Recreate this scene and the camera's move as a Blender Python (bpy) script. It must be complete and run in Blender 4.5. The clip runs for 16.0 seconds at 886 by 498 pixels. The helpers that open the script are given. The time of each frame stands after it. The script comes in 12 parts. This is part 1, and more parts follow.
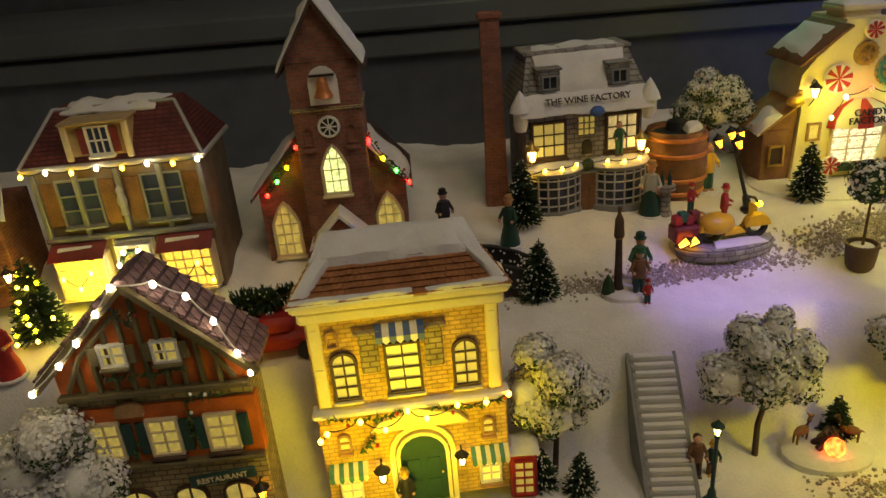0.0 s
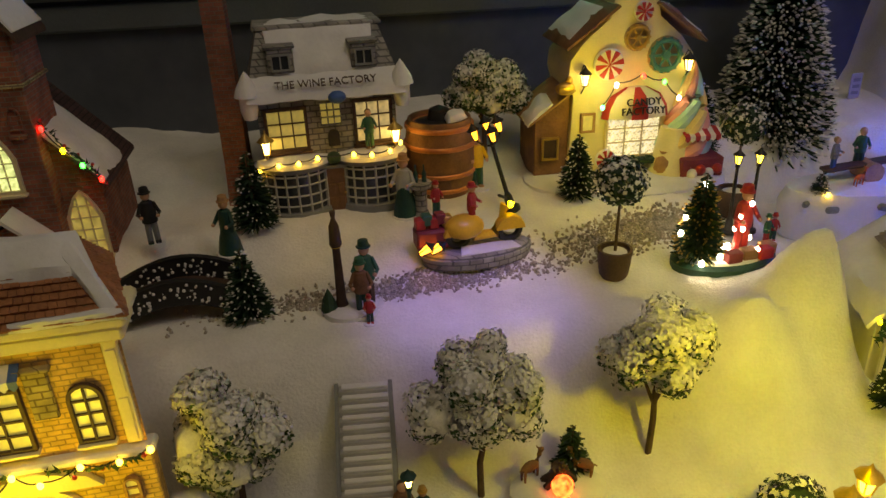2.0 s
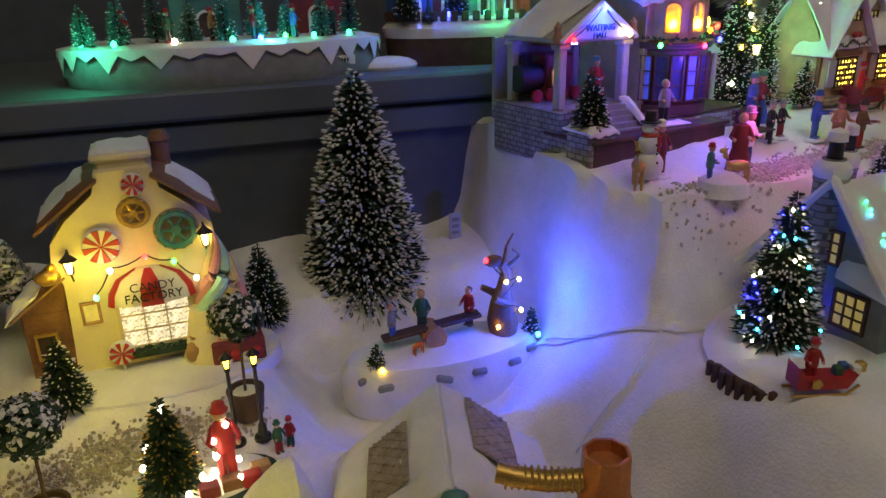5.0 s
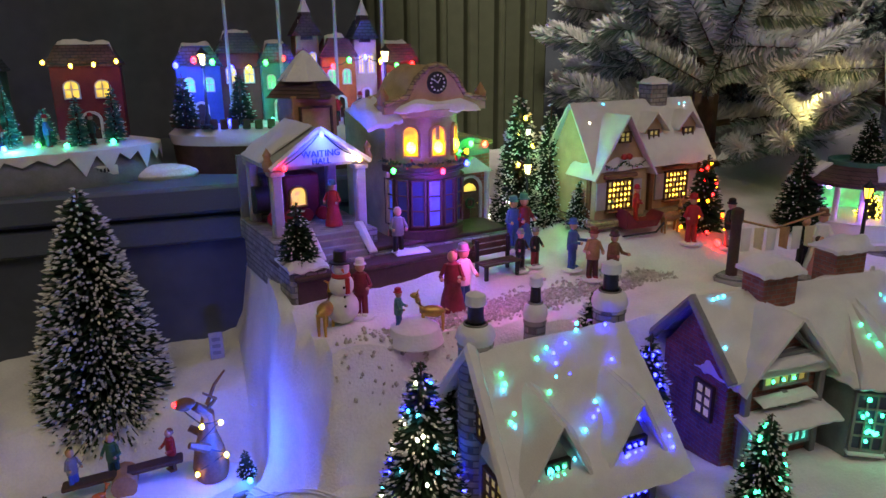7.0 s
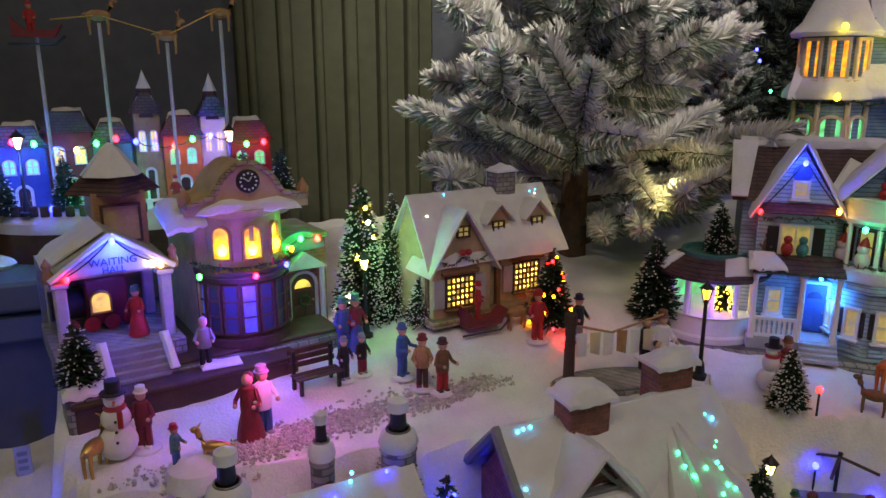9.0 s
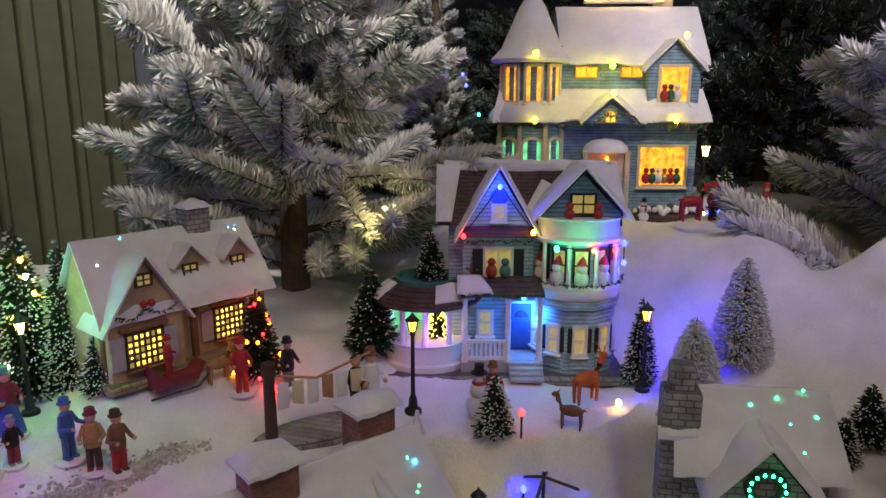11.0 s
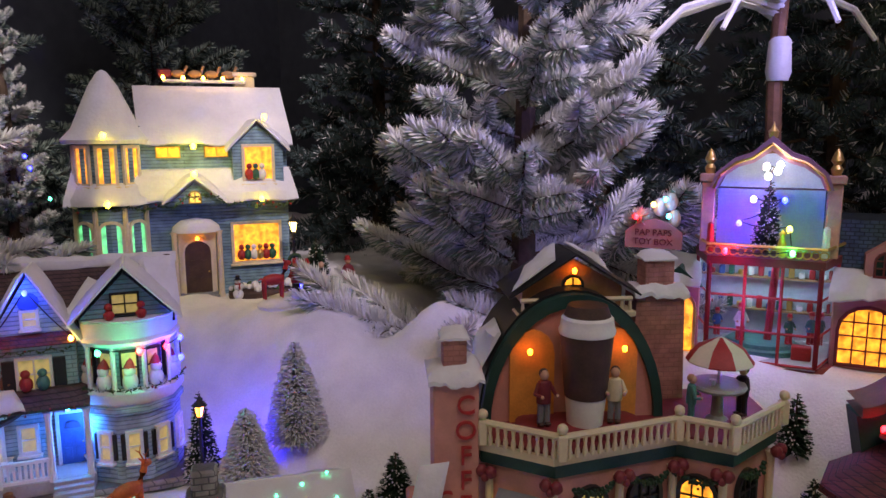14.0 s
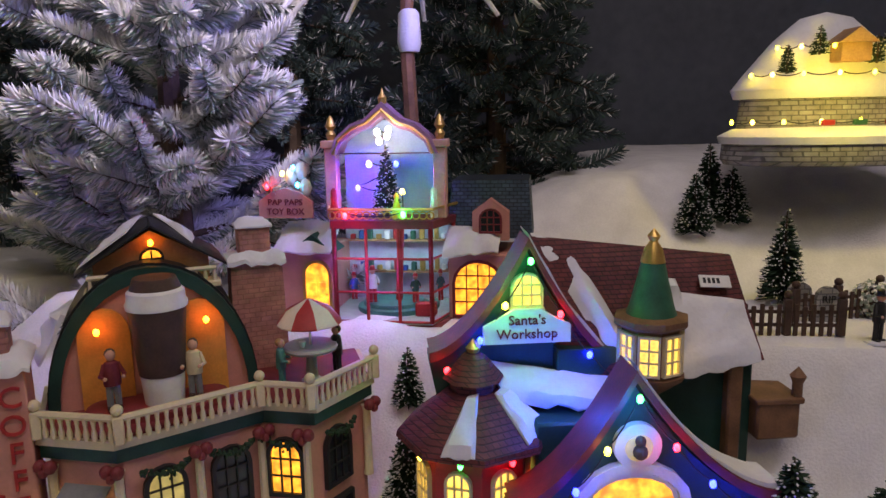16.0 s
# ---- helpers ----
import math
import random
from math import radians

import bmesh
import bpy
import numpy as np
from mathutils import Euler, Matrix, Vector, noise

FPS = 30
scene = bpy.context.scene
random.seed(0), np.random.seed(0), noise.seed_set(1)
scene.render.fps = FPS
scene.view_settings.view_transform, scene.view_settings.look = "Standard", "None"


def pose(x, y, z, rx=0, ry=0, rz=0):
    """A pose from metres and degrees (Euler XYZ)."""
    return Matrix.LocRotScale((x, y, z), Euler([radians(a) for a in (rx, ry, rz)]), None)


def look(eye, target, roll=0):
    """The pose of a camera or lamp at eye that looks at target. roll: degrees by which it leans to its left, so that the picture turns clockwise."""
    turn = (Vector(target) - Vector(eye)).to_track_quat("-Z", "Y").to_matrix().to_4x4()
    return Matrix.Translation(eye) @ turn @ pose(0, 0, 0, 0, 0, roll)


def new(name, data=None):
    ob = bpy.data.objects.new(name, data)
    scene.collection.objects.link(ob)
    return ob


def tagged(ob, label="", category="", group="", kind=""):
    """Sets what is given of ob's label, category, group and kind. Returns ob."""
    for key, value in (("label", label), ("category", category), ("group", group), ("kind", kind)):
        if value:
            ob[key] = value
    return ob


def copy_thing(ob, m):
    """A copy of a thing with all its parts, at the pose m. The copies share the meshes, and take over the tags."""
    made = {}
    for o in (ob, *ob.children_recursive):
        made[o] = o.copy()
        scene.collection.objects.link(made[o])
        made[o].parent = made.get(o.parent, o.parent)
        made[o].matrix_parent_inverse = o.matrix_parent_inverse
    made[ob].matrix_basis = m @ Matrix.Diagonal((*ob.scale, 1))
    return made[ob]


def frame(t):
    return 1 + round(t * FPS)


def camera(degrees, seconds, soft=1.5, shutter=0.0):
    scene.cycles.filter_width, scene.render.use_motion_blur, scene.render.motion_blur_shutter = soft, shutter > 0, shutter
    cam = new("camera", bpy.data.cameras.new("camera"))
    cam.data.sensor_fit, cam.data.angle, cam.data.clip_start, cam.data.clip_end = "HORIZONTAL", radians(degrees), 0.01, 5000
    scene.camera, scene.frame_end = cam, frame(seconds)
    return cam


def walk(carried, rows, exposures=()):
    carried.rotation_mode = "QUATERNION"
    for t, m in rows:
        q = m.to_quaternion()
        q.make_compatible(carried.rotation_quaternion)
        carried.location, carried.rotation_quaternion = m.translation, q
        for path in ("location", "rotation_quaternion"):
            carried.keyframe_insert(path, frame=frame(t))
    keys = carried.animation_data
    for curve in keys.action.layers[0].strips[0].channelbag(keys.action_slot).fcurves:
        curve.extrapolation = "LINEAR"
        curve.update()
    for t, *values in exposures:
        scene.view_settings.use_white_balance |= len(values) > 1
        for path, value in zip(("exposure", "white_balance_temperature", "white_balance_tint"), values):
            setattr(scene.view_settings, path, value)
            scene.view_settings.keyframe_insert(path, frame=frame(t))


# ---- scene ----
cam = camera(63.4, 16.0)
METRES, EYE, TILT, LEAN, TURN = 1.5, 1.3, -24.0, 4.5, 0.0
ROWS = [
    (0.0, 0.0, 0.0, 0.0, 0.0, 0.0, -0.0),
    (0.5, 0.037, 0.0098, 0.0009, -1.4, -0.46, -0.34),
    (1.0, 0.0672, 0.0164, -0.0004, -2.88, -1.12, -0.58),
    (1.5, 0.0923, 0.0282, 0.0012, -4.57, -1.26, -0.38),
    (2.0, 0.1156, 0.0608, 0.0142, -7.34, -1.38, 0.55),
    (2.5, 0.1384, 0.0855, 0.0227, -10.4, -1.27, 1.91),
    (3.0, 0.173, 0.0984, 0.0227, -13.34, -0.72, 3.37),
    (3.5, 0.2126, 0.1098, 0.0236, -15.96, -0.02, 4.48),
    (4.0, 0.2525, 0.1018, 0.0371, -17.6, 0.88, 5.05),
    (4.5, 0.2893, 0.0931, 0.0596, -18.8, 2.25, 5.32),
    (5.0, 0.3272, 0.0838, 0.0807, -19.85, 3.43, 5.43),
    (7.5, 0.5483, 0.0316, 0.1242, -18.91, 8.62, 3.87),
    (8.0, 0.5696, 0.0178, 0.1323, -18.51, 9.3, 3.71),
    (8.5, 0.5824, 0.026, 0.1483, -19.68, 9.64, 4.17),
    (9.0, 0.6027, 0.0399, 0.1621, -22.87, 9.95, 5.38),
    (9.5, 0.6198, 0.0464, 0.1637, -27.18, 9.89, 7.11),
    (12.0, 0.6893, 0.0379, 0.1838, -47.68, 8.0, 15.21),
    (12.5, 0.7038, 0.0209, 0.1855, -51.24, 7.61, 16.33),
    (13.0, 0.7138, -0.0022, 0.1832, -54.92, 7.15, 17.43),
    (13.5, 0.7216, -0.0256, 0.1802, -58.6, 6.57, 18.61),
    (14.0, 0.7268, -0.0496, 0.1721, -62.42, 5.83, 19.83),
    (14.5, 0.7306, -0.0743, 0.1649, -66.39, 4.4, 21.02),
    (15.0, 0.7456, -0.0973, 0.147, -70.74, 2.6, 22.21),
    (15.5, 0.7649, -0.1209, 0.1304, -75.51, 0.31, 23.3),
    (16.0, 0.766, -0.1362, 0.1229, -80.74, -2.22, 24.15),
]
walk(cam, [(t, pose(0, 0, EYE, TILT, LEAN, TURN) @ pose(METRES * x, METRES * y, METRES * z, 90 + pitch, roll, yaw)) for t, x, y, z, yaw, pitch, roll in ROWS],
     [(0.0, 0.6, 7500, 9), (2.5, 0.2, 7600, 9), (5.0, 0.3, 7000, 11), (8.0, 0.32, 6900, 13), (9.5, 0.25, 6900, 14), (12.0, 0.45, 6300, 19), (14.5, 0.5, 6500, 26), (16.0, 0.75, 6400, 22)])

# ---- small building kit ----
pi = math.pi


def smooth(a, b, v):
    v = min(1.0, max(0.0, (v - a) / (b - a)))
    return v * v * (3 - 2 * v)


class Solid:
    """Collects vertices and faces; each face carries a material slot."""

    def __init__(self):
        self.v, self.f, self.s, self.slot = [], [], [], 0

    def put(self, verts, faces, m=None):
        n = len(self.v)
        if m is not None:
            verts = [m @ Vector(p) for p in verts]
        self.v += [tuple(p) for p in verts]
        self.f += [tuple(n + i for i in q) for q in faces]
        self.s += [self.slot] * len(faces)
        return self

    def use(self, slot):
        self.slot = slot
        return self

    def box(self, x, y, z, sx, sy, sz, ch=0.0, m=None):
        """A box centred at x, y and standing on z, with chamfered edges."""
        hx, hy, hz = sx / 2, sy / 2, sz / 2
        z += hz
        c = min(ch, hx * 0.6, hy * 0.6, hz * 0.6)
        if c <= 0:
            vs = [(x + i * hx, y + j * hy, z + k * hz) for k in (-1, 1) for j in (-1, 1) for i in (-1, 1)]
            fs = [(0, 2, 3, 1), (4, 5, 7, 6), (0, 1, 5, 4), (2, 6, 7, 3), (0, 4, 6, 2), (1, 3, 7, 5)]
            return self.put(vs, fs, m)
        vs, idx = [], {}
        for i in (-1, 1):
            for j in (-1, 1):
                for k in (-1, 1):
                    for ax in range(3):
                        p = [i * (hx - c), j * (hy - c), k * (hz - c)]
                        p[ax] = (i * hx, j * hy, k * hz)[ax]
                        idx[i, j, k, ax] = len(vs)
                        vs.append((x + p[0], y + p[1], z + p[2]))
        fs = []
        for ax in range(3):
            a, b = [q for q in range(3) if q != ax]
            for s in (-1, 1):
                loop = []
                for u, w in ((-1, -1), (1, -1), (1, 1), (-1, 1)):
                    key = [0, 0, 0]
                    key[ax], key[a], key[b] = s, u, w
                    loop.append(idx[(*key, ax)])
                fs.append(tuple(loop))
            for u in (-1, 1):
                for w in (-1, 1):
                    lo, hi = [0, 0, 0], [0, 0, 0]
                    lo[ax], hi[ax] = -1, 1
                    lo[a] = hi[a] = u
                    lo[b] = hi[b] = w
                    fs.append((idx[(*lo, a)], idx[(*hi, a)], idx[(*hi, b)], idx[(*lo, b)]))
        for i in (-1, 1):
            for j in (-1, 1):
                for k in (-1, 1):
                    fs.append((idx[i, j, k, 0], idx[i, j, k, 1], idx[i, j, k, 2]))
        return self.put(vs, fs, m)

    def prism(self, pts, y0, y1, m=None):
        """A profile in x, z pushed from y0 to y1."""
        n = len(pts)
        vs = [(p[0], y0, p[1]) for p in pts] + [(p[0], y1, p[1]) for p in pts]
        fs = [tuple(range(n)), tuple(range(2 * n - 1, n - 1, -1))]
        fs += [(i, (i + 1) % n, n + (i + 1) % n, n + i) for i in range(n)]
        return self.put(vs, fs, m)

    def ring(self, outer, inner, y0, y1, m=None):
        """A closed frame between two profiles of equal length in x, z."""
        n = len(outer)
        vs = [(p[0], y, p[1]) for y in (y0, y1) for ps in (outer, inner) for p in ps]
        fs = []
        for i in range(n):
            j = (i + 1) % n
            fs += [(i, j, n + j, n + i), (2 * n + i, 3 * n + i, 3 * n + j, 2 * n + j), (i, 2 * n + i, 2 * n + j, j), (n + i, n + j, 3 * n + j, 3 * n + i)]
        return self.put(vs, fs, m)

    def lathe(self, prof, seg=16, x=0, y=0, z=0, m=None, a0=0.0, a1=2 * pi, sx=1, sy=1):
        """A profile of radius, height turned about z."""
        whole = abs(a1 - a0 - 2 * pi) < 1e-6
        k = seg if whole else seg + 1
        vs = []
        for r, h in prof:
            for i in range(k):
                a = a0 + (a1 - a0) * i / seg
                vs.append((x + r * math.cos(a) * sx, y + r * math.sin(a) * sy, z + h))
        fs = []
        for j in range(len(prof) - 1):
            for i in range(seg):
                i2 = (i + 1) % k
                fs.append((j * k + i, j * k + i2, (j + 1) * k + i2, (j + 1) * k + i))
        if prof[0][0] > 1e-5:
            fs.append(tuple(range(k - 1, -1, -1)))
        if prof[-1][0] > 1e-5:
            fs.append(tuple((len(prof) - 1) * k + i for i in range(k)))
        return self.put(vs, fs, m)

    def ball(self, x, y, z, r, seg=10, rings=7, sz=1.0, sx=1.0, sy=1.0, m=None):
        prof = [(max(1e-6, r * math.sin(pi * i / rings)), -r * sz * math.cos(pi * i / rings)) for i in range(rings + 1)]
        return self.lathe(prof, seg, x, y, z, m, sx=sx, sy=sy)

    def tube(self, pts, r, seg=6, r2=None, m=None):
        """A round rod along points, tapering from r to r2."""
        pts = [Vector(p) for p in pts]
        r2 = r if r2 is None else r2
        vs, n = [], len(pts)
        for i, p in enumerate(pts):
            d = (pts[min(i + 1, n - 1)] - pts[max(i - 1, 0)]).normalized()
            side = d.cross(Vector((0, 0, 1)) if abs(d.z) < 0.9 else Vector((1, 0, 0))).normalized()
            up = side.cross(d)
            rr = r + (r2 - r) * i / max(1, n - 1)
            vs += [p + (side * math.cos(2 * pi * k / seg) + up * math.sin(2 * pi * k / seg)) * rr for k in range(seg)]
        fs = [(i * seg + k, i * seg + (k + 1) % seg, (i + 1) * seg + (k + 1) % seg, (i + 1) * seg + k) for i in range(n - 1) for k in range(seg)]
        fs += [tuple(range(seg - 1, -1, -1)), tuple((n - 1) * seg + k for k in range(seg))]
        return self.put(vs, fs, m)

    def slab(self, a, b, c, d, thick, nu=10, nv=8, lump=0.15, drip=0.0, seed=0, m=None):
        """A thick sheet over the quad a b c d (a-b the lower edge), lumpy on top, with a drooping lower edge."""
        a, b, c, d = (Vector(p) for p in (a, b, c, d))
        nrm = (b - a).cross(d - a).normalized()
        if nrm.z < 0:
            nrm = -nrm
        top, bot = [], []
        for j in range(nv + 1):
            for i in range(nu + 1):
                u, w = i / nu, j / nv
                p = (a * (1 - u) + b * u) * (1 - w) + (d * (1 - u) + c * u) * w
                q = p * 60 + Vector((seed * 7.1, seed * 3.3, 0))
                edge = min(1, 5 * min(u, 1 - u, w, 1 - w) + 0.35)
                t = thick * edge * (1 + lump * 2 * noise.noise(q))
                out = Vector((0, 0, 0))
                if drip and j == 0:
                    out = Vector((0, 0, -drip * (0.5 + 0.8 * noise.noise(Vector((u * 9 + seed * 5.3, seed, 0.3))))))
                top.append(p + nrm * t + out)
                bot.append(p + out * 1.05)
        k = nu + 1
        off = len(top)
        fs = []
        for j in range(nv):
            for i in range(nu):
                q = (j * k + i, j * k + i + 1, (j + 1) * k + i + 1, (j + 1) * k + i)
                fs += [q, tuple(off + e for e in reversed(q))]
        rim = [i for i in range(k)] + [j * k + nu for j in range(1, nv + 1)] + [nv * k + i for i in range(nu - 1, -1, -1)] + [j * k for j in range(nv - 1, 0, -1)]
        for e in range(len(rim)):
            p, q = rim[e], rim[(e + 1) % len(rim)]
            fs.append((p, off + p, off + q, q))
        return self.put(top + bot, fs, m)

    def mesh(self, name, mats):
        me = bpy.data.meshes.new(name)
        me.from_pydata(self.v, [], self.f)
        for q in mats:
            me.materials.append(q)
        if len(mats) > 1:
            me.polygons.foreach_set("material_index", self.s)
        if len(self.f) < 30000:
            bm = bmesh.new()
            bm.from_mesh(me)
            bmesh.ops.recalc_face_normals(bm, faces=bm.faces)
            bm.to_mesh(me)
            bm.free()
        me.polygons.foreach_set("use_smooth", [True] * len(me.polygons))
        me.set_sharp_from_angle(angle=radians(38))
        me.update()
        return me


def thing(name, label, category, m, group="", kind=""):
    """An Empty at the base of a thing that will parent its parts."""
    return tagged(place(new(name), m), label, category, group, kind)


def place(ob, m):
    ob.matrix_world = m
    return ob


def part(name, s, mats, parent, label="", m=None):
    """One mesh object under a thing or a part."""
    data = s if isinstance(s, bpy.types.Mesh) else s.mesh(name, mats if isinstance(mats, (list, tuple)) else [mats])
    ob = new(name, data)
    ob.parent = parent
    if m is not None:
        ob.matrix_local = m
    return tagged(ob, label)


def lone(name, s, mats, m, label, category, group="", kind=""):
    """A thing that is a single mesh."""
    data = s if isinstance(s, bpy.types.Mesh) else s.mesh(name, mats if isinstance(mats, (list, tuple)) else [mats])
    return tagged(place(new(name, data), m), label, category, group, kind)


# ---- materials ----
def mat(name, col, rough=0.7, metal=0.0, var=0.25, scale=60.0, bump=0.25, fine=500.0, col2=None, emit=None, power=0.0, dist=0.002, spec=0.4):
    """Paint or stuff with patches at one scale and fine grain at another."""
    m = bpy.data.materials.new(name)
    m.use_nodes = True
    nt = m.node_tree
    n, ln = nt.nodes, nt.links
    b = n["Principled BSDF"]
    b.inputs["Roughness"].default_value, b.inputs["Metallic"].default_value = rough, metal
    b.inputs["Specular IOR Level"].default_value = spec
    tc = n.new("ShaderNodeTexCoord")
    big, small = n.new("ShaderNodeTexNoise"), n.new("ShaderNodeTexNoise")
    big.inputs["Scale"].default_value, big.inputs["Detail"].default_value = scale, 5
    small.inputs["Scale"].default_value, small.inputs["Detail"].default_value = fine, 3
    ln.new(tc.outputs["Object"], big.inputs["Vector"])
    ln.new(tc.outputs["Object"], small.inputs["Vector"])
    ramp = n.new("ShaderNodeValToRGB")
    ramp.color_ramp.elements[0].position, ramp.color_ramp.elements[1].position = 0.32, 0.68
    dark = col2 if col2 else tuple(c * (1 - var) for c in col)
    ramp.color_ramp.elements[0].color, ramp.color_ramp.elements[1].color = (*dark, 1), (*[min(1, c * (1 + var * 0.35)) for c in col], 1)
    mixf = n.new("ShaderNodeMath")
    mixf.operation = "MULTIPLY_ADD"
    mixf.inputs[1].default_value = 0.35
    ln.new(small.outputs["Fac"], mixf.inputs[0])
    sub = n.new("ShaderNodeMath")
    sub.operation = "MULTIPLY_ADD"
    sub.inputs[1].default_value, sub.inputs[2].default_value = 0.8, -0.07
    ln.new(big.outputs["Fac"], sub.inputs[0])
    ln.new(sub.outputs[0], mixf.inputs[2])
    ln.new(mixf.outputs[0], ramp.inputs["Fac"])
    ln.new(ramp.outputs["Color"], b.inputs["Base Color"])
    if bump:
        bp = n.new("ShaderNodeBump")
        bp.inputs["Strength"].default_value, bp.inputs["Distance"].default_value = bump, dist
        ln.new(mixf.outputs[0], bp.inputs["Height"])
        ln.new(bp.outputs["Normal"], b.inputs["Normal"])
    if emit:
        b.inputs["Emission Color"].default_value, b.inputs["Emission Strength"].default_value = (*emit, 1), power
    return m


def brick_mat(name, c1, c2, mortar, bw=0.0085, bh=0.0038, rough=0.85, joint=0.08):
    """Courses of bricks with sunk joints and patchy colour."""
    m = mat(name, c1, rough, var=0.3, scale=90, bump=0)
    nt = m.node_tree
    n, ln = nt.nodes, nt.links
    b = n["Principled BSDF"]
    tc = n.new("ShaderNodeTexCoord")
    sep, com, add = n.new("ShaderNodeSeparateXYZ"), n.new("ShaderNodeCombineXYZ"), n.new("ShaderNodeMath")
    ln.new(tc.outputs["Object"], sep.inputs[0])
    ln.new(sep.outputs[0], add.inputs[0])
    ln.new(sep.outputs[1], add.inputs[1])
    ln.new(add.outputs[0], com.inputs[0])
    ln.new(sep.outputs[2], com.inputs[1])
    br = n.new("ShaderNodeTexBrick")
    br.inputs["Scale"].default_value = 1.0
    br.inputs["Brick Width"].default_value, br.inputs["Row Height"].default_value = bw, bh
    br.inputs["Mortar Size"].default_value, br.inputs["Mortar Smooth"].default_value = bh * joint * 1.6, 0.4
    for key, c in (("Color1", c1), ("Color2", c2), ("Mortar", mortar)):
        br.inputs[key].default_value = (*c, 1)
    ln.new(com.outputs[0], br.inputs["Vector"])
    no = n.new("ShaderNodeTexNoise")
    no.inputs["Scale"].default_value, no.inputs["Detail"].default_value = 70, 6
    ln.new(tc.outputs["Object"], no.inputs["Vector"])
    mr = n.new("ShaderNodeMapRange")
    mr.inputs["From Min"].default_value, mr.inputs["From Max"].default_value = 0.3, 0.7
    mr.inputs["To Min"].default_value, mr.inputs["To Max"].default_value = 0.65, 1.25
    ln.new(no.outputs["Fac"], mr.inputs["Value"])
    mx = n.new("ShaderNodeVectorMath")
    mx.operation = "SCALE"
    ln.new(br.outputs["Color"], mx.inputs[0])
    ln.new(mr.outputs[0], mx.inputs["Scale"])
    ln.new(mx.outputs[0], b.inputs["Base Color"])
    bp = n.new("ShaderNodeBump")
    bp.inputs["Strength"].default_value, bp.inputs["Distance"].default_value = 0.9, 0.0012
    bp.invert = True
    ln.new(br.outputs["Fac"], bp.inputs["Height"])
    ln.new(bp.outputs["Normal"], b.inputs["Normal"])
    return m


def glow(name, col, power, base=(0.5, 0.5, 0.5), patch=0.0, scale=120):
    """A lit bulb, lit window or self-glowing wall: patch makes the light uneven, as lamps behind frosted plastic are.
    """
    m = bpy.data.materials.new(name)
    m.use_nodes = True
    n, ln = m.node_tree.nodes, m.node_tree.links
    b = n["Principled BSDF"]
    b.inputs["Base Color"].default_value, b.inputs["Roughness"].default_value = (*base, 1), 0.3
    b.inputs["Emission Color"].default_value, b.inputs["Emission Strength"].default_value = (*col, 1), power
    if patch:
        tc, no, mr = n.new("ShaderNodeTexCoord"), n.new("ShaderNodeTexNoise"), n.new("ShaderNodeMapRange")
        no.inputs["Scale"].default_value = scale
        mr.inputs["From Min"].default_value, mr.inputs["From Max"].default_value = 0.35, 0.65
        mr.inputs["To Min"].default_value, mr.inputs["To Max"].default_value = power * (1 - patch), power * (1 + patch)
        ln.new(tc.outputs["Object"], no.inputs["Vector"])
        ln.new(no.outputs["Fac"], mr.inputs["Value"])
        ln.new(mr.outputs[0], b.inputs["Emission Strength"])
    return m


SNOW = mat("snow", (0.74, 0.74, 0.76), 0.75, var=0.10, scale=30, bump=0.5, fine=260, dist=0.003)
FLUFF = mat("cotton_snow", (0.82, 0.81, 0.80), 0.9, var=0.16, scale=22, bump=0.5, fine=420, dist=0.005)
GLITTER = mat("glitter_snow", (0.72, 0.72, 0.72), 0.45, var=0.10, scale=60, bump=0.7, fine=900, dist=0.0015)
GRAVEL = mat("gravel", (0.50, 0.45, 0.40), 0.9, var=0.5, scale=220, bump=1.0, fine=700, dist=0.004)
BRICK = brick_mat("red_brick", (0.30, 0.105, 0.07), (0.22, 0.08, 0.055), (0.22, 0.17, 0.14))
BRICK_Y = brick_mat("yellow_brick", (0.70, 0.46, 0.17), (0.62, 0.38, 0.13), (0.42, 0.28, 0.12))
STONE = brick_mat("grey_stone", (0.34, 0.33, 0.32), (0.25, 0.24, 0.23), (0.13, 0.13, 0.13), 0.011, 0.0055)
STONE_Y = brick_mat("sand_stone", (0.42, 0.34, 0.18), (0.33, 0.27, 0.14), (0.18, 0.14, 0.09), 0.010, 0.0048)
SHINGLE = brick_mat("maroon_shingle", (0.16, 0.035, 0.035), (0.12, 0.028, 0.03), (0.05, 0.012, 0.014), 0.007, 0.0035, 0.6)
SHINGLE_D = brick_mat("dark_shingle", (0.10, 0.055, 0.055), (0.075, 0.04, 0.045), (0.03, 0.018, 0.02), 0.008, 0.0035, 0.6)
SHINGLE_B = brick_mat("slate_shingle", (0.07, 0.11, 0.15), (0.055, 0.085, 0.12), (0.02, 0.03, 0.04), 0.008, 0.004, 0.6)
SHINGLE_P = brick_mat("mauve_shingle", (0.30, 0.19, 0.20), (0.24, 0.15, 0.17), (0.10, 0.06, 0.07), 0.009, 0.0065, 0.7)
TILE_R = mat("terracotta_tile", (0.38, 0.16, 0.07), 0.7, var=0.4, scale=80)
PINKBRICK = brick_mat("pink_brick", (0.50, 0.23, 0.19), (0.46, 0.20, 0.17), (0.40, 0.18, 0.15), 0.009, 0.0042)
SIDING_B = brick_mat("blue_clapboard", (0.20, 0.33, 0.42), (0.19, 0.32, 0.40), (0.09, 0.15, 0.20), 2.0, 0.0045, 0.6)
SIDING_L = brick_mat("pale_blue_clapboard", (0.36, 0.52, 0.60), (0.35, 0.50, 0.58), (0.18, 0.27, 0.32), 2.0, 0.0042, 0.6)
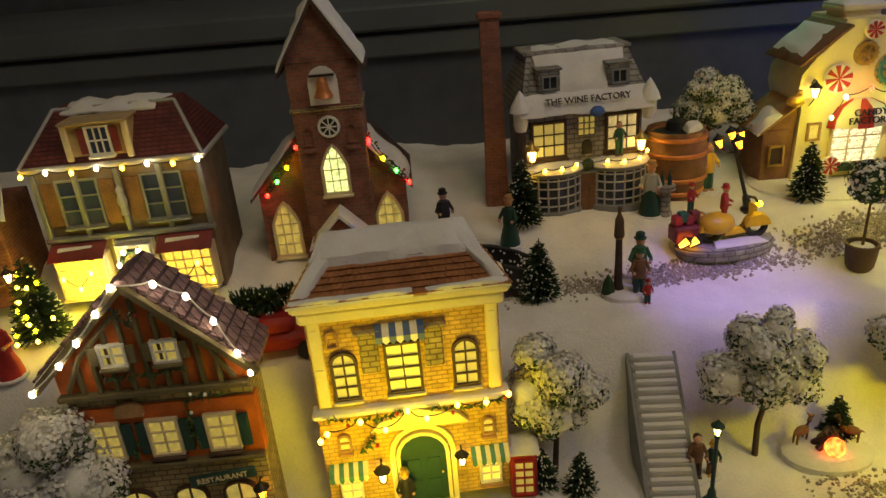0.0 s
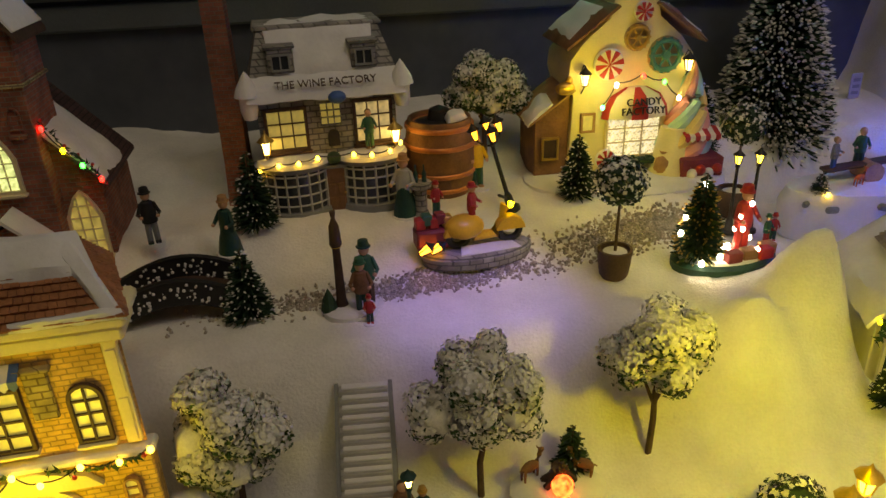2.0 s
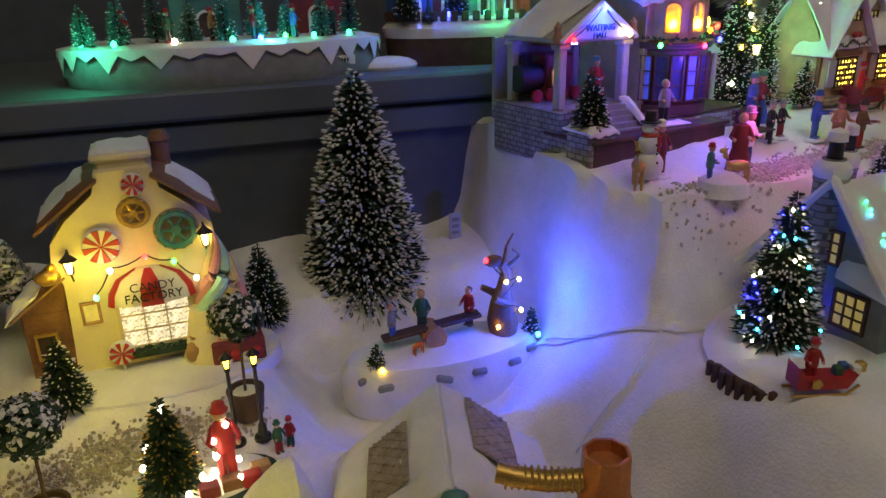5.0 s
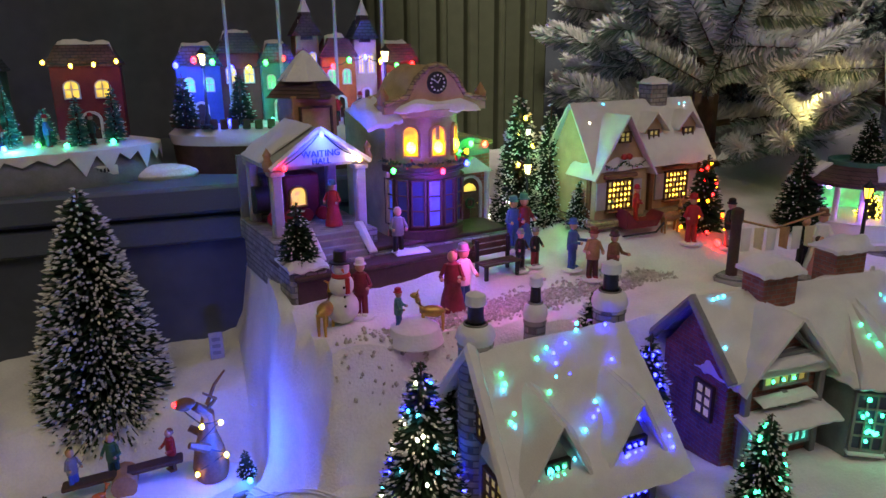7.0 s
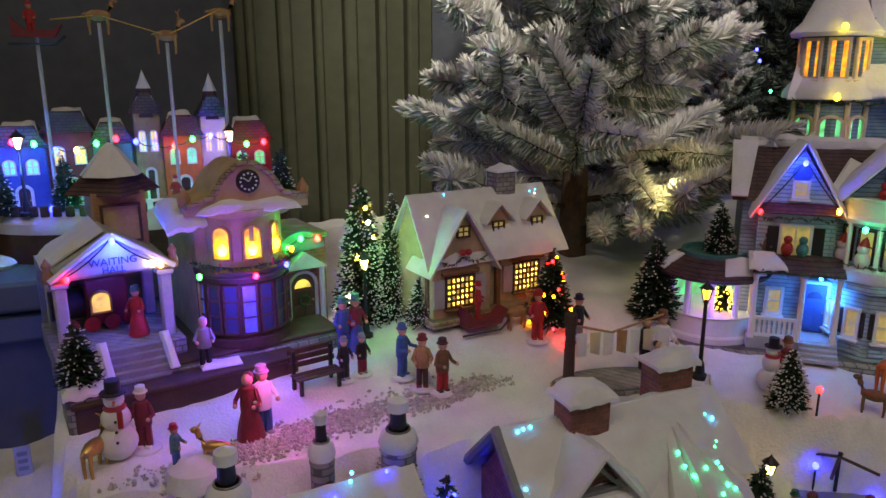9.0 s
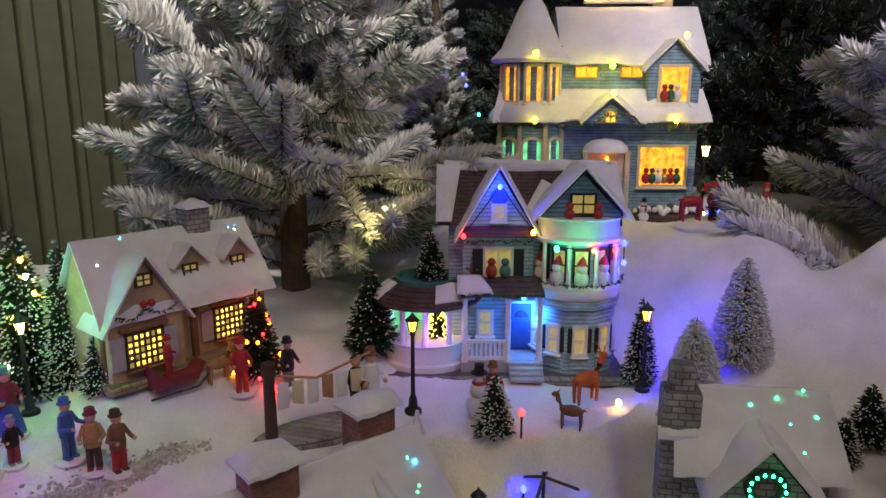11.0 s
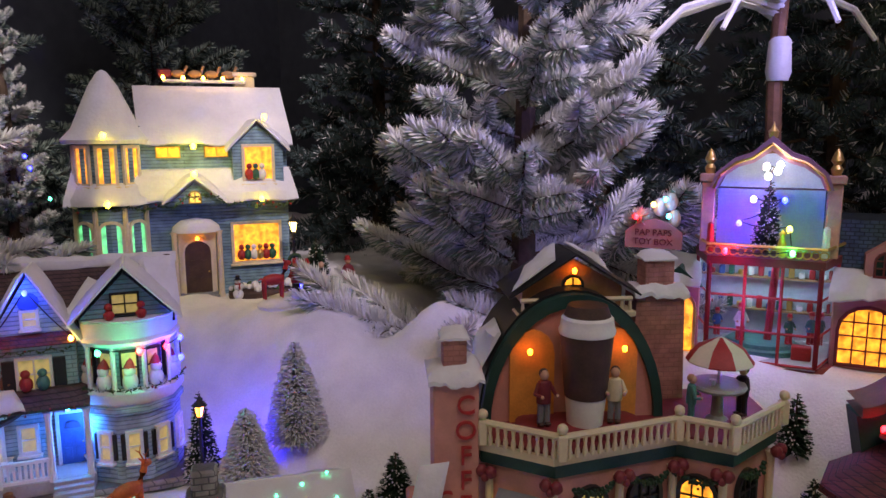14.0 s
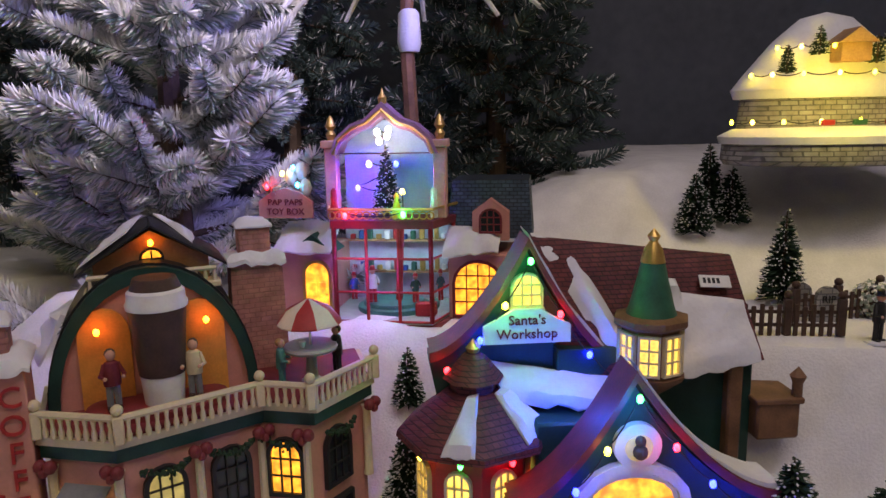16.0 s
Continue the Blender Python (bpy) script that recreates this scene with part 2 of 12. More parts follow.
WOOD = mat("brown_wood", (0.22, 0.11, 0.055), 0.65, var=0.45, scale=50)
WOOD_D = mat("dark_wood", (0.075, 0.042, 0.03), 0.65, var=0.4, scale=60)
WOOD_L = mat("light_wood", (0.42, 0.24, 0.11), 0.65, var=0.35, scale=60)
CREAM = mat("cream_paint", (0.70, 0.60, 0.40), 0.55, var=0.15)
CREAMY = mat("buttercream_plaster", (0.80, 0.71, 0.42), 0.6, var=0.12, scale=40)
WHITE = mat("white_paint", (0.78, 0.77, 0.74), 0.5, var=0.10)
BEIGE = mat("beige_plaster", (0.48, 0.35, 0.20), 0.75, var=0.25)
GREY = mat("grey_paint", (0.23, 0.24, 0.25), 0.6, var=0.25)
GREY_L = mat("light_grey_paint", (0.42, 0.42, 0.42), 0.6, var=0.2)
BLACK = mat("black_iron", (0.018, 0.018, 0.02), 0.45, var=0.3)
# pale only to throw fill light back from the unseen room surfaces
BOUNCE = mat("pale_bounce_surface", (0.66, 0.64, 0.60), 0.8, var=0.08, scale=2)
NAVY = mat("navy_wall", (0.092, 0.105, 0.132), 0.6, var=0.35, scale=2.5, bump=0.15, fine=40)
PANEL = mat("dark_olive_panel", (0.072, 0.080, 0.048), 0.6, var=0.4, scale=4, bump=0.2, fine=50)
SHELFM = mat("shelf_edge_paint", (0.11, 0.13, 0.145), 0.5, var=0.25, scale=5, bump=0.1)
GREEN = mat("green_paint", (0.03, 0.12, 0.07), 0.5, var=0.3)
GREEN_D = mat("dark_green_paint", (0.015, 0.06, 0.05), 0.5, var=0.3)
TEAL = mat("teal_paint", (0.07, 0.22, 0.20), 0.5, var=0.25)
RED = mat("red_paint", (0.42, 0.03, 0.03), 0.5, var=0.3)
MAROON = mat("maroon_paint", (0.20, 0.03, 0.035), 0.55, var=0.3)
ORANGE = mat("orange_plaster", (0.62, 0.15, 0.03), 0.7, var=0.35)
TIMBER = mat("olive_timber", (0.16, 0.13, 0.06), 0.7, var=0.4)
BLUE = mat("blue_paint", (0.05, 0.12, 0.36), 0.5, var=0.25)
YELLOW = mat("yellow_enamel", (0.75, 0.46, 0.03), 0.35, var=0.2)
PINK = mat("pink_plaster", (0.58, 0.27, 0.22), 0.65, var=0.15)
COPPER = mat("copper", (0.62, 0.24, 0.09), 0.38, metal=0.4, var=0.35, scale=30)
GOLD = mat("gold_paint", (0.65, 0.42, 0.12), 0.35, metal=0.7, var=0.25)
SKIN = mat("painted_skin", (0.58, 0.33, 0.22), 0.6, var=0.1)
LEAF = mat("needle_green", (0.022, 0.055, 0.028), 0.7, var=0.45, scale=120)
LEAF_L = mat("leaf_green", (0.05, 0.11, 0.035), 0.7, var=0.45, scale=120)
LEAF_W = mat("frosted_needle", (0.82, 0.82, 0.80), 0.85, var=0.30, scale=60)
LEAF_G = mat("frosted_grey_green", (0.34, 0.42, 0.36), 0.8, var=0.45, scale=30)
LEAF_N = mat("dark_fir_needle", (0.07, 0.11, 0.105), 0.75, var=0.4, scale=40)
BARK = mat("bark", (0.10, 0.065, 0.045), 0.85, var=0.4, scale=80)
GLASSY = mat("dark_window_glass", (0.03, 0.035, 0.045), 0.12, var=0.2, bump=0.0, spec=0.6)
GLASSB = mat("blue_window_glass", (0.05, 0.07, 0.14), 0.12, var=0.2, bump=0.0, spec=0.6)
CREAMSTRIPE = mat("ivory_cloth", (0.72, 0.68, 0.55), 0.7, var=0.12)

PANE_Y = glow("lit_pane_yellow", (1.0, 0.68, 0.10), 0.75, (0.6, 0.5, 0.2), 0.5)
PANE_YD = glow("dim_pane_yellow", (0.95, 0.74, 0.16), 0.19, (0.6, 0.55, 0.3), 0.5)
PANE_O = glow("lit_pane_orange", (1.0, 0.36, 0.02), 1.0, (0.6, 0.3, 0.05), 0.6)
PANE_W = glow("lit_pane_white", (1.0, 0.74, 0.30), 0.3, (0.6, 0.6, 0.5), 0.7)
PANE_G = glow("lit_pane_green", (0.10, 0.75, 0.25), 0.8, (0.2, 0.5, 0.3), 0.5)
PANE_B = glow("lit_pane_blue", (0.05, 0.12, 0.9), 0.35, (0.1, 0.1, 0.4), 0.7)
STAINED = glow("stained_glass", (0.75, 0.85, 0.35), 0.8, (0.5, 0.6, 0.3), 0.5, 400)
LED = {
    "warm": glow("led_warm", (1.0, 0.55, 0.04), 15),
    "white": glow("led_white", (1.0, 0.86, 0.60), 26),
    "yellow": glow("led_yellow", (1.0, 0.78, 0.015), 14),
    "amber": glow("led_amber", (1.0, 0.24, 0.004), 16),
    "red": glow("led_red", (1.0, 0.006, 0.006), 20),
    "green": glow("led_green", (0.004, 1.0, 0.06), 11),
    "blue": glow("led_blue", (0.004, 0.008, 1.0), 50),
    "cyan": glow("led_cyan", (0.02, 0.55, 1.0), 11),
    "teal": glow("led_teal", (0.01, 1.0, 0.40), 7),
}

# ---- world and room light ----
world = bpy.data.worlds.new("world")
world.use_nodes = True
world.node_tree.nodes["Background"].inputs[0].default_value = (0.10, 0.11, 0.14, 1)
world.node_tree.nodes["Background"].inputs[1].default_value = 0.3
scene.world = world


def lamp(name, kind, at, col, watts, size=0.02, target=None, spot=60):
    d = bpy.data.lights.new(name, kind)
    d.color, d.energy = col, watts
    if kind == "AREA":
        d.shape, d.size = "DISK", size
    else:
        d.shadow_soft_size = size
    if kind == "SPOT":
        d.spot_size, d.spot_blend = radians(spot), 0.8
    ob = new(name, d)
    ob.matrix_world = look(at, target) if target else Matrix.Translation(at)
    return tagged(ob, kind="structure")


lamp("ceiling_lamp_1", "AREA", (0.2, -0.1, 2.75), (1.0, 0.84, 0.52), 2.8, 0.7, (0.3, 0.6, 0.9))
lamp("ceiling_lamp_2", "AREA", (1.0, -0.2, 2.75), (1.0, 0.92, 0.84), 2.3, 0.7, (1.3, 0.6, 1.1))
lamp("ceiling_lamp_3", "AREA", (1.3, -0.7, 2.75), (1.0, 0.88, 0.90), 2.6, 0.6, (1.9, 0.0, 1.2))
# added fill with no known fixture, brightens the firs at the back
lamp("fir_fill_area", "AREA", (1.45, 0.25, 2.75), (1.0, 0.90, 0.82), 0.25, 0.5, (1.75, 0.85, 1.5))
lamp("yellow_spot", "SPOT", (0.43, 0.36, 1.06), (1.0, 0.84, 0.01), 0.85, 0.01, (0.42, 0.52, 0.88), 120)
lamp("yellow_wash_house", "SPOT", (-0.05, 0.33, 0.93), (1.0, 0.80, 0.03), 0.8, 0.03, (-0.06, 0.46, 0.97), 110)
lamp("toy_shop_glow", "POINT", (-0.36, 0.61, 1.012), (1.0, 0.85, 0.06), 0.16, 0.01)
lamp("violet_wash", "SPOT", (0.28, 0.52, 1.28), (0.22, 0.12, 1.0), 1.6, 0.02, (0.25, 0.60, 0.98), 40)
lamp("blue_spot", "POINT", (0.780, 0.712, 1.040), (0.006, 0.06, 1.0), 0.48, 0.012)
lamp("station_violet", "POINT", (0.99, 0.755, 1.235), (0.14, 0.05, 1.0), 0.26, 0.01)
lamp("station_pink", "POINT", (1.0, 0.67, 1.215), (1.0, 0.08, 0.75), 0.10, 0.01)
lamp("cottage_green", "POINT", (1.115, 0.80, 1.26), (0.15, 1.0, 0.3), 0.09, 0.01)
lamp("porch_blue", "POINT", (1.543, 0.635, 1.205), (0.03, 0.25, 1.0), 0.09, 0.006)
lamp("slope_blue", "POINT", (1.628, 0.520, 1.195), (0.04, 0.025, 1.0), 0.16, 0.01)
lamp("fir_violet", "SPOT", (1.78, -0.15, 1.70), (0.34, 0.32, 1.0), 4.4, 0.02, (1.95, 0.25, 1.6), 100)
lamp("candy_yellow", "POINT", (0.40, 0.735, 1.10), (1.0, 0.80, 0.04), 0.10, 0.01)
lamp("fir_warm", "POINT", (1.47, 0.80, 1.30), (1.0, 0.85, 0.3), 0.10, 0.01)

# two invented fill spots, one for each tall flocked fir
lamp("fir_fill_spot_1", "SPOT", (0.95, 0.0, 2.6), (1.0, 0.94, 0.82), 92, 0.05, (1.40, 1.0, 1.74), 32)
lamp("fir_fill_spot_2", "SPOT", (1.25, -0.45, 2.6), (1.0, 0.90, 0.94), 54, 0.05, (2.02, 0.38, 1.72), 33)
lamp("hall_gable_blue", "POINT", (0.893, 0.782, 1.286), (0.03, 0.08, 1.0), 0.12, 0.004)
lamp("station_green", "POINT", (1.062, 0.830, 1.280), (0.02, 1.0, 0.25), 0.05, 0.004)
lamp("stage_blue", "POINT", (1.866, 0.074, 1.400), (0.10, 0.06, 1.0), 0.12, 0.004)
lamp("stage_green", "POINT", (1.852, 0.034, 1.372), (0.02, 1.0, 0.3), 0.03, 0.004)
lamp("stage_red", "POINT", (1.852, 0.088, 1.372), (1.0, 0.03, 0.05), 0.04, 0.004)
lamp("workshop_blue", "POINT", (1.662, -0.122, 1.262), (0.01, 0.09, 1.0), 0.07, 0.006)
lamp("workshop_cyan", "POINT", (1.622, -0.172, 1.262), (0.01, 0.22, 1.0), 0.06, 0.006)
lamp("workshop_green", "POINT", (1.678, -0.080, 1.335), (0.02, 1.0, 0.2), 0.05, 0.004)
lamp("bay_green", "POINT", (1.552, 0.575, 1.276), (0.02, 1.0, 0.35), 0.03, 0.004)
lamp("bay_blue", "POINT", (1.602, 0.562, 1.276), (0.03, 0.06, 1.0), 0.06, 0.004)
lamp("gable_blue", "POINT", (1.510, 0.655, 1.338), (0.03, 0.10, 1.0), 0.05, 0.004)
lamp("gazebo_violet", "POINT", (1.448, 0.690, 1.192), (0.30, 0.10, 1.0), 0.02, 0.004)
lamp("shelf_teal_1", "POINT", (0.40, 1.00, 1.268), (0.02, 1.0, 0.55), 0.10, 0.005)
lamp("shelf_teal_2", "POINT", (0.60, 1.00, 1.268), (0.02, 0.75, 0.7), 0.10, 0.005)
lamp("mansion_yellow", "POINT", (1.780, 0.720, 1.455), (1.0, 0.85, 0.05), 0.12, 0.004)

lamp("village_blue", "POINT", (0.795, 1.035, 1.325), (0.05, 0.12, 1.0), 0.26, 0.005)
lamp("village_green", "POINT", (0.885, 1.015, 1.300), (0.03, 1.0, 0.35), 0.14, 0.005)
lamp("village_violet", "POINT", (1.015, 1.030, 1.340), (0.20, 0.10, 1.0), 0.18, 0.005)
lamp("toy_window_violet", "POINT", (1.838, 0.075, 1.315), (0.35, 0.10, 1.0), 0.07, 0.004)
lamp("castle_yellow", "POINT", (1.945, -0.42, 1.50), (1.0, 0.80, 0.06), 0.28, 0.01)

# ---- the room ----

def wall(name, x, y, z, sx, sy, sz, m):
    return lone(name, Solid().box(0, 0, 0, sx, sy, sz), m, Matrix.Translation((x, y, z)), "", "", kind="structure")


wall("floor", 1.0, 0.2, -0.05, 5.6, 4.4, 0.05, NAVY)
# out of view, kept pale as a reflector that lifts the shadows
wall("bounce_ceiling", 1.0, 0.2, 2.9, 5.6, 4.4, 0.08, BOUNCE)
wall("wall_north", 1.0, 1.50, 0.0, 5.6, 0.08, 2.9, NAVY)
# south and west walls are unseen reflectors too
wall("bounce_wall_south", 1.0, -2.0, 0.0, 5.6, 0.08, 2.9, BOUNCE)
wall("bounce_wall_west", -1.8, -0.25, 0.0, 0.08, 3.42, 2.9, BOUNCE)
wall("wall_east", 2.95, -0.25, 0.0, 0.08, 3.42, 2.9, NAVY)

# the raised shelf along the north side: a dark front panel and a thick ledge
shelf = thing("wall_shelf", "dark blue painted display shelf with panelled front", "shelf", pose(0.1, 1.2, 0), kind="structure")
part("front_panel", Solid().box(0, -0.20, 0.6, 2.0, 0.02, 0.585, 0.002), NAVY, shelf)
part("ledge", Solid().box(0, 0.0, 1.185, 2.0, 0.46, 0.032, 0.004), SHELFM, shelf)
part("trim", Solid().box(0, -0.212, 1.150, 2.0, 0.018, 0.030, 0.003), SHELFM, shelf)
pan = thing("wall_panelling", "olive black wooden wall panelling with upright mouldings", "panelling", pose(1.25, 1.40, 0), kind="structure")
part("panel", Solid().box(0, 0.0, 0.0, 0.34, 0.04, 2.6, 0.004), PANEL, pan)
for k in range(6):
    part("moulding", Solid().box(-0.15 + 0.055 * k, -0.03, 0.0, 0.022 if k % 2 else 0.014, 0.03, 2.6, 0.005), PANEL, pan)


# ---- snow ground ----
def ground(x, y):
    """Height of the snow landscape."""
    low = 0.868 + 0.012 * smooth(-0.1, -0.3, x)
    h = low + (0.972 - low) * smooth(0.495, 0.56, y + 0.03 * smooth(0.1, -0.2, x))
    h += 0.028 * smooth(0.63, 0.73, y) + 0.06 * smooth(0.80, 0.95, y) * (0.6 + 0.5 * noise.noise(Vector((x * 5, y * 5, 1.7))))
    # the drift between candy house and brewery
    dx, dy = x - 0.535, y - 0.575
    h = max(h, 0.868 + 0.157 * math.exp(-((dx / 0.085) ** 2 + (dy / 0.055) ** 2)))
    dx, dy = x - 0.46, y - 0.545
    h = max(h, 0.868 + 0.117 * math.exp(-((dx / 0.07) ** 2 + (dy / 0.05) ** 2)))
    # hollow round the brewery
    b = smooth(0.53, 0.57, x) * smooth(0.80, 0.74, x) * smooth(0.66, 0.60, y)
    h = h * (1 - b) + 0.904 * b
    # seesaw ground
    s = smooth(0.52, 0.60, x) * smooth(0.62, 0.70, y) * smooth(0.86, 0.82, y)
    h = h * (1 - s) + 0.932 * s
    # low valley before the cliff
    v = smooth(0.73, 0.86, x) * smooth(0.80, 0.70, y)
    h = h * (1 - v) + (1.035 + 0.02 * smooth(0.62, 0.50, y)) * v
    # cliff plateau
    edge = 0.640 - 0.035 * smooth(0.9, 1.25, x) - 0.10 * smooth(1.3, 1.5, x) + 0.012 * noise.noise(Vector((x * 14, 0.2, 0)))
    left = 0.824 + 0.035 * smooth(0.75, 0.63, y) + 0.012 * noise.noise(Vector((0.3, y * 16, 0)))
    c = smooth(edge - 0.024, edge + 0.008, y) * smooth(left - 0.018, left + 0.010, x)
    h = h * (1 - c) + (1.144 + 0.014 * smooth(0.70, 0.78, y) + 0.018 * smooth(1.12, 1.18, x) * smooth(0.73, 0.80, y)) * c
    # right wing: slope up to the blue house and along the eastern table
    e = smooth(1.50, 1.62, x + 0.25 * max(0, 0.5 - y) * 0.6)
    base = 1.135 + 0.012 * noise.noise(Vector((x * 9, y * 9, 4)))
    up = 0.125 * smooth(1.60, 1.80, x + 0.2 * (y - 0.6) * smooth(0.5, 0.7, y)) * smooth(0.40, 0.55, y)
    far = 0.115 * smooth(1.74, 1.86, x) * smooth(0.48, 0.40, y)
    back = 0.13 * smooth(1.93, 2.12, x) * smooth(0.2, -0.2, y)
    slope = 0.075 * math.exp(-(((x - 1.76) / 0.10) ** 2 + ((y - 0.42) / 0.10) ** 2))
    h = h * (1 - e) + (base + up + far + back + slope) * e
    # eastern lawn to the south
    q = smooth(-0.20, -0.27, y) * smooth(1.74, 1.80, x)
    h = h * (1 - q) + (1.262 + 0.13 * smooth(1.95, 2.2, x)) * q
    # the table's front edge towards the aisle
    aisle = min((y - 0.335), 9) if x < 1.0 else min(y - 0.335 + (x - 1.0) * 1.9, 9)
    d = smooth(-0.02, 0.012, aisle)
    h = h * d + 0.60 * (1 - d)
    rough = 0.0045 * noise.noise(Vector((x * 24, y * 24, 0.5))) + 0.0018 * noise.noise(Vector((x * 90, y * 90, 2.5)))
    return h + rough * (0.4 + 0.6 * smooth(0.3, 0.5, y))


def make_ground():
    s, step = Solid(), 0.0095
    nx, ny = int(3.75 / step), int(2.30 / step)
    for j in range(ny + 1):
        for i in range(nx + 1):
            x, y = -0.95 + i * step, -0.95 + j * step
            s.v.append((x, y, ground(x, y)))
    k = nx + 1
    for j in range(ny):
        for i in range(nx):
            s.f.append((j * k + i, j * k + i + 1, (j + 1) * k + i + 1, (j + 1) * k + i))
            s.s.append(0)
    return lone("ground", s, FLUFF, Matrix(), "cotton snow landscape of the village display, with cliff and drifts", "snow", kind="structure")


make_ground()


def on(x, y, rz=0, up=0.0):
    """A pose standing on the snow."""
    return pose(x, y, ground(x, y) + up, 0, 0, rz)


def gravel(name, cx, cy, lx, ly, rz, n, label, m=GRAVEL):
    """Loose stone chips strewn on the snow."""
    rnd, s = random.Random(int(cx * 1000)), Solid()
    c, sn = math.cos(radians(rz)), math.sin(radians(rz))
    for _ in range(n):
        u, w = rnd.gauss(0, 0.38) * lx, rnd.gauss(0, 0.36) * ly
        if abs(u) > lx or abs(w) > ly:
            continue
        x, y = cx + u * c - w * sn, cy + u * sn + w * c
        r = rnd.uniform(0.0012, 0.0032)
        q = pose(x, y, ground(x, y) + r * 0.25, rnd.uniform(0, 180), rnd.uniform(0, 180), rnd.uniform(0, 180))
        s.put([(r, 0, 0), (-r, 0, 0), (0, r * 0.8, 0), (0, -r * 0.8, 0), (0, 0, r * 0.6), (0, 0, -r * 0.6)],
              [(0, 2, 4), (2, 1, 4), (1, 3, 4), (3, 0, 4), (2, 0, 5), (1, 2, 5), (3, 1, 5), (0, 3, 5)], q)
    return lone(name, s, m, Matrix(), label, "gravel", kind="stuff")


GRIT = mat("snowy_grit", (0.55, 0.52, 0.48), 0.9, var=0.5, scale=200, bump=0.3)
gravel("gravel_path", 0.20, 0.635, 0.20, 0.026, 8, 1900, "brown and white stone chips along the street")
gravel("gravel_path", 0.42, 0.68, 0.11, 0.03, 8, 1700, "brown and white stone chips before the sweet shop")
gravel("gravel_path", 0.36, 0.43, 0.11, 0.03, -12, 1200, "brown stone chips on yellow lit snow")
gravel("gravel_path", 1.02, 0.68, 0.16, 0.03, 14, 2400, "pink lit grit before the station", GRIT)
gravel("gravel_path", 1.16, 0.70, 0.07, 0.018, 10, 900, "snowy grit on the square", GRIT)


# ---- kinds of parts ----
def face(u, y, v, turn=0):
    """A frame on a facade: u along it, v up; outward is -y, turned about z."""
    return pose(u, y, v, 0, 0, turn)


def outline(w, h, arch, grow=0.0, seg=8, point=0.0):
    """A window or door outline from its foot: a rectangle, or one with a round or pointed head."""
    hw = w / 2 + grow
    if not arch:
        return [(-hw, -grow), (hw, -grow), (hw, h + grow), (-hw, h + grow)]
    pts = [(-hw, -grow), (hw, -grow)]
    spring = h - arch
    for i in range(seg + 1):
        a = pi * i / seg
        x = math.cos(a)
        z = math.sin(a)
        if point:
            z = 1 - abs(x) ** 1.6
        pts.append((hw * x, spring + (arch + grow) * z))
    return pts


def window(parent, f, w, h, nx=2, nz=3, arch=0.0, frame_m=WHITE, pane_m=PANE_Y, fw=0.0025, sill=None, name="window", deep=0.0035, point=0.0, bar=0.0013, shut=None):
    """A window: frame with bars, a pane behind it, maybe a sill and shutters."""
    s = Solid()
    s.ring(outline(w, h, arch, fw, point=point), outline(w, h, arch, 0, point=point), -deep, 0.0005)
    bars = []
    for i in range(1, nx):
        bars.append(Solid().box(-w / 2 + w * i / nx, -0.0022, 0, bar, 0.0016, h - (arch * 0.12 if arch else 0)))
    for k in range(1, nz):
        z = h * k / nz
        ww = w
        if arch and z > h - arch:
            q = (z - h + arch) / arch
            ww = w * (math.sqrt(max(0, 1 - q * q)) if not point else max(0.1, (1 - q)) ** 0.6)
        bars.append(Solid().box(0, -0.0022, z - bar / 2, ww, 0.0015, bar))
    fr = part(name, s, frame_m, parent, m=f)
    for b in bars:
        part("glazing_bar", b, frame_m, fr)
    if arch or nx * nz == 1:
        part("pane", Solid().prism(outline(w, h, arch, 0.0004, point=point), -0.0009, 0.0003), pane_m, fr)
    else:
        pw, ph = w / nx, h / nz
        me = Solid().box(0, -0.0003, 0, pw, 0.0012, ph).mesh("pane", [pane_m])
        for i in range(nx):
            for k in range(nz):
                part("pane", me, None, fr, m=Matrix.Translation((-w / 2 + pw * (i + 0.5), 0, ph * k)))
    if sill:
        part("sill", Solid().box(0, -deep * 0.8, -fw - 0.0025, w + 3 * fw, deep * 2, 0.0025, 0.0006), sill, fr)
    if shut:
        for sx in (-1, 1):
            q = Solid().box(sx * (w / 2 + fw + w * 0.22), -0.0015, 0, w * 0.4, 0.0025, h, 0.0005)
            part("shutter", q, shut, fr)
    return fr


def door(parent, f, w, h, arch=0.0, m=WOOD_D, frame_m=WHITE, light=None):
    s = Solid().ring(outline(w, h, arch, 0.003), outline(w, h, arch), -0.004, 0.0005)
    fr = part("door_frame", s, frame_m, parent, m=f)
    d = Solid().prism(outline(w, h, arch, 0.0004), -0.0015, 0.0003)
    for sx in (-1, 1):
        for k in range(2):
            d.box(sx * w * 0.22, -0.0018, h * (0.08 + 0.32 * k), w * 0.3, 0.0012, h * 0.24, 0.0004)
    leaf = part("door_leaf", d, m, fr)
    part("knob", Solid().ball(w * 0.4, -0.0032, h * 0.42, 0.0011, 6, 5), GOLD, leaf)
    if light:
        part("door_light", Solid().prism([(math.cos(pi * i / 8) * w * 0.33, h * 0.70 + math.sin(pi * i / 8) * w * 0.33) for i in range(9)], -0.0028, -0.0013), light, leaf)
    return fr


BULB = {}


def bulb_mesh(col, r=0.0026):
    key = (col, round(r, 5))
    if key not in BULB:
        BULB[key] = Solid().ball(0, 0, 0, r, 8, 6, sz=1.25).mesh("bulb", [LED[col]])
    return BULB[key]


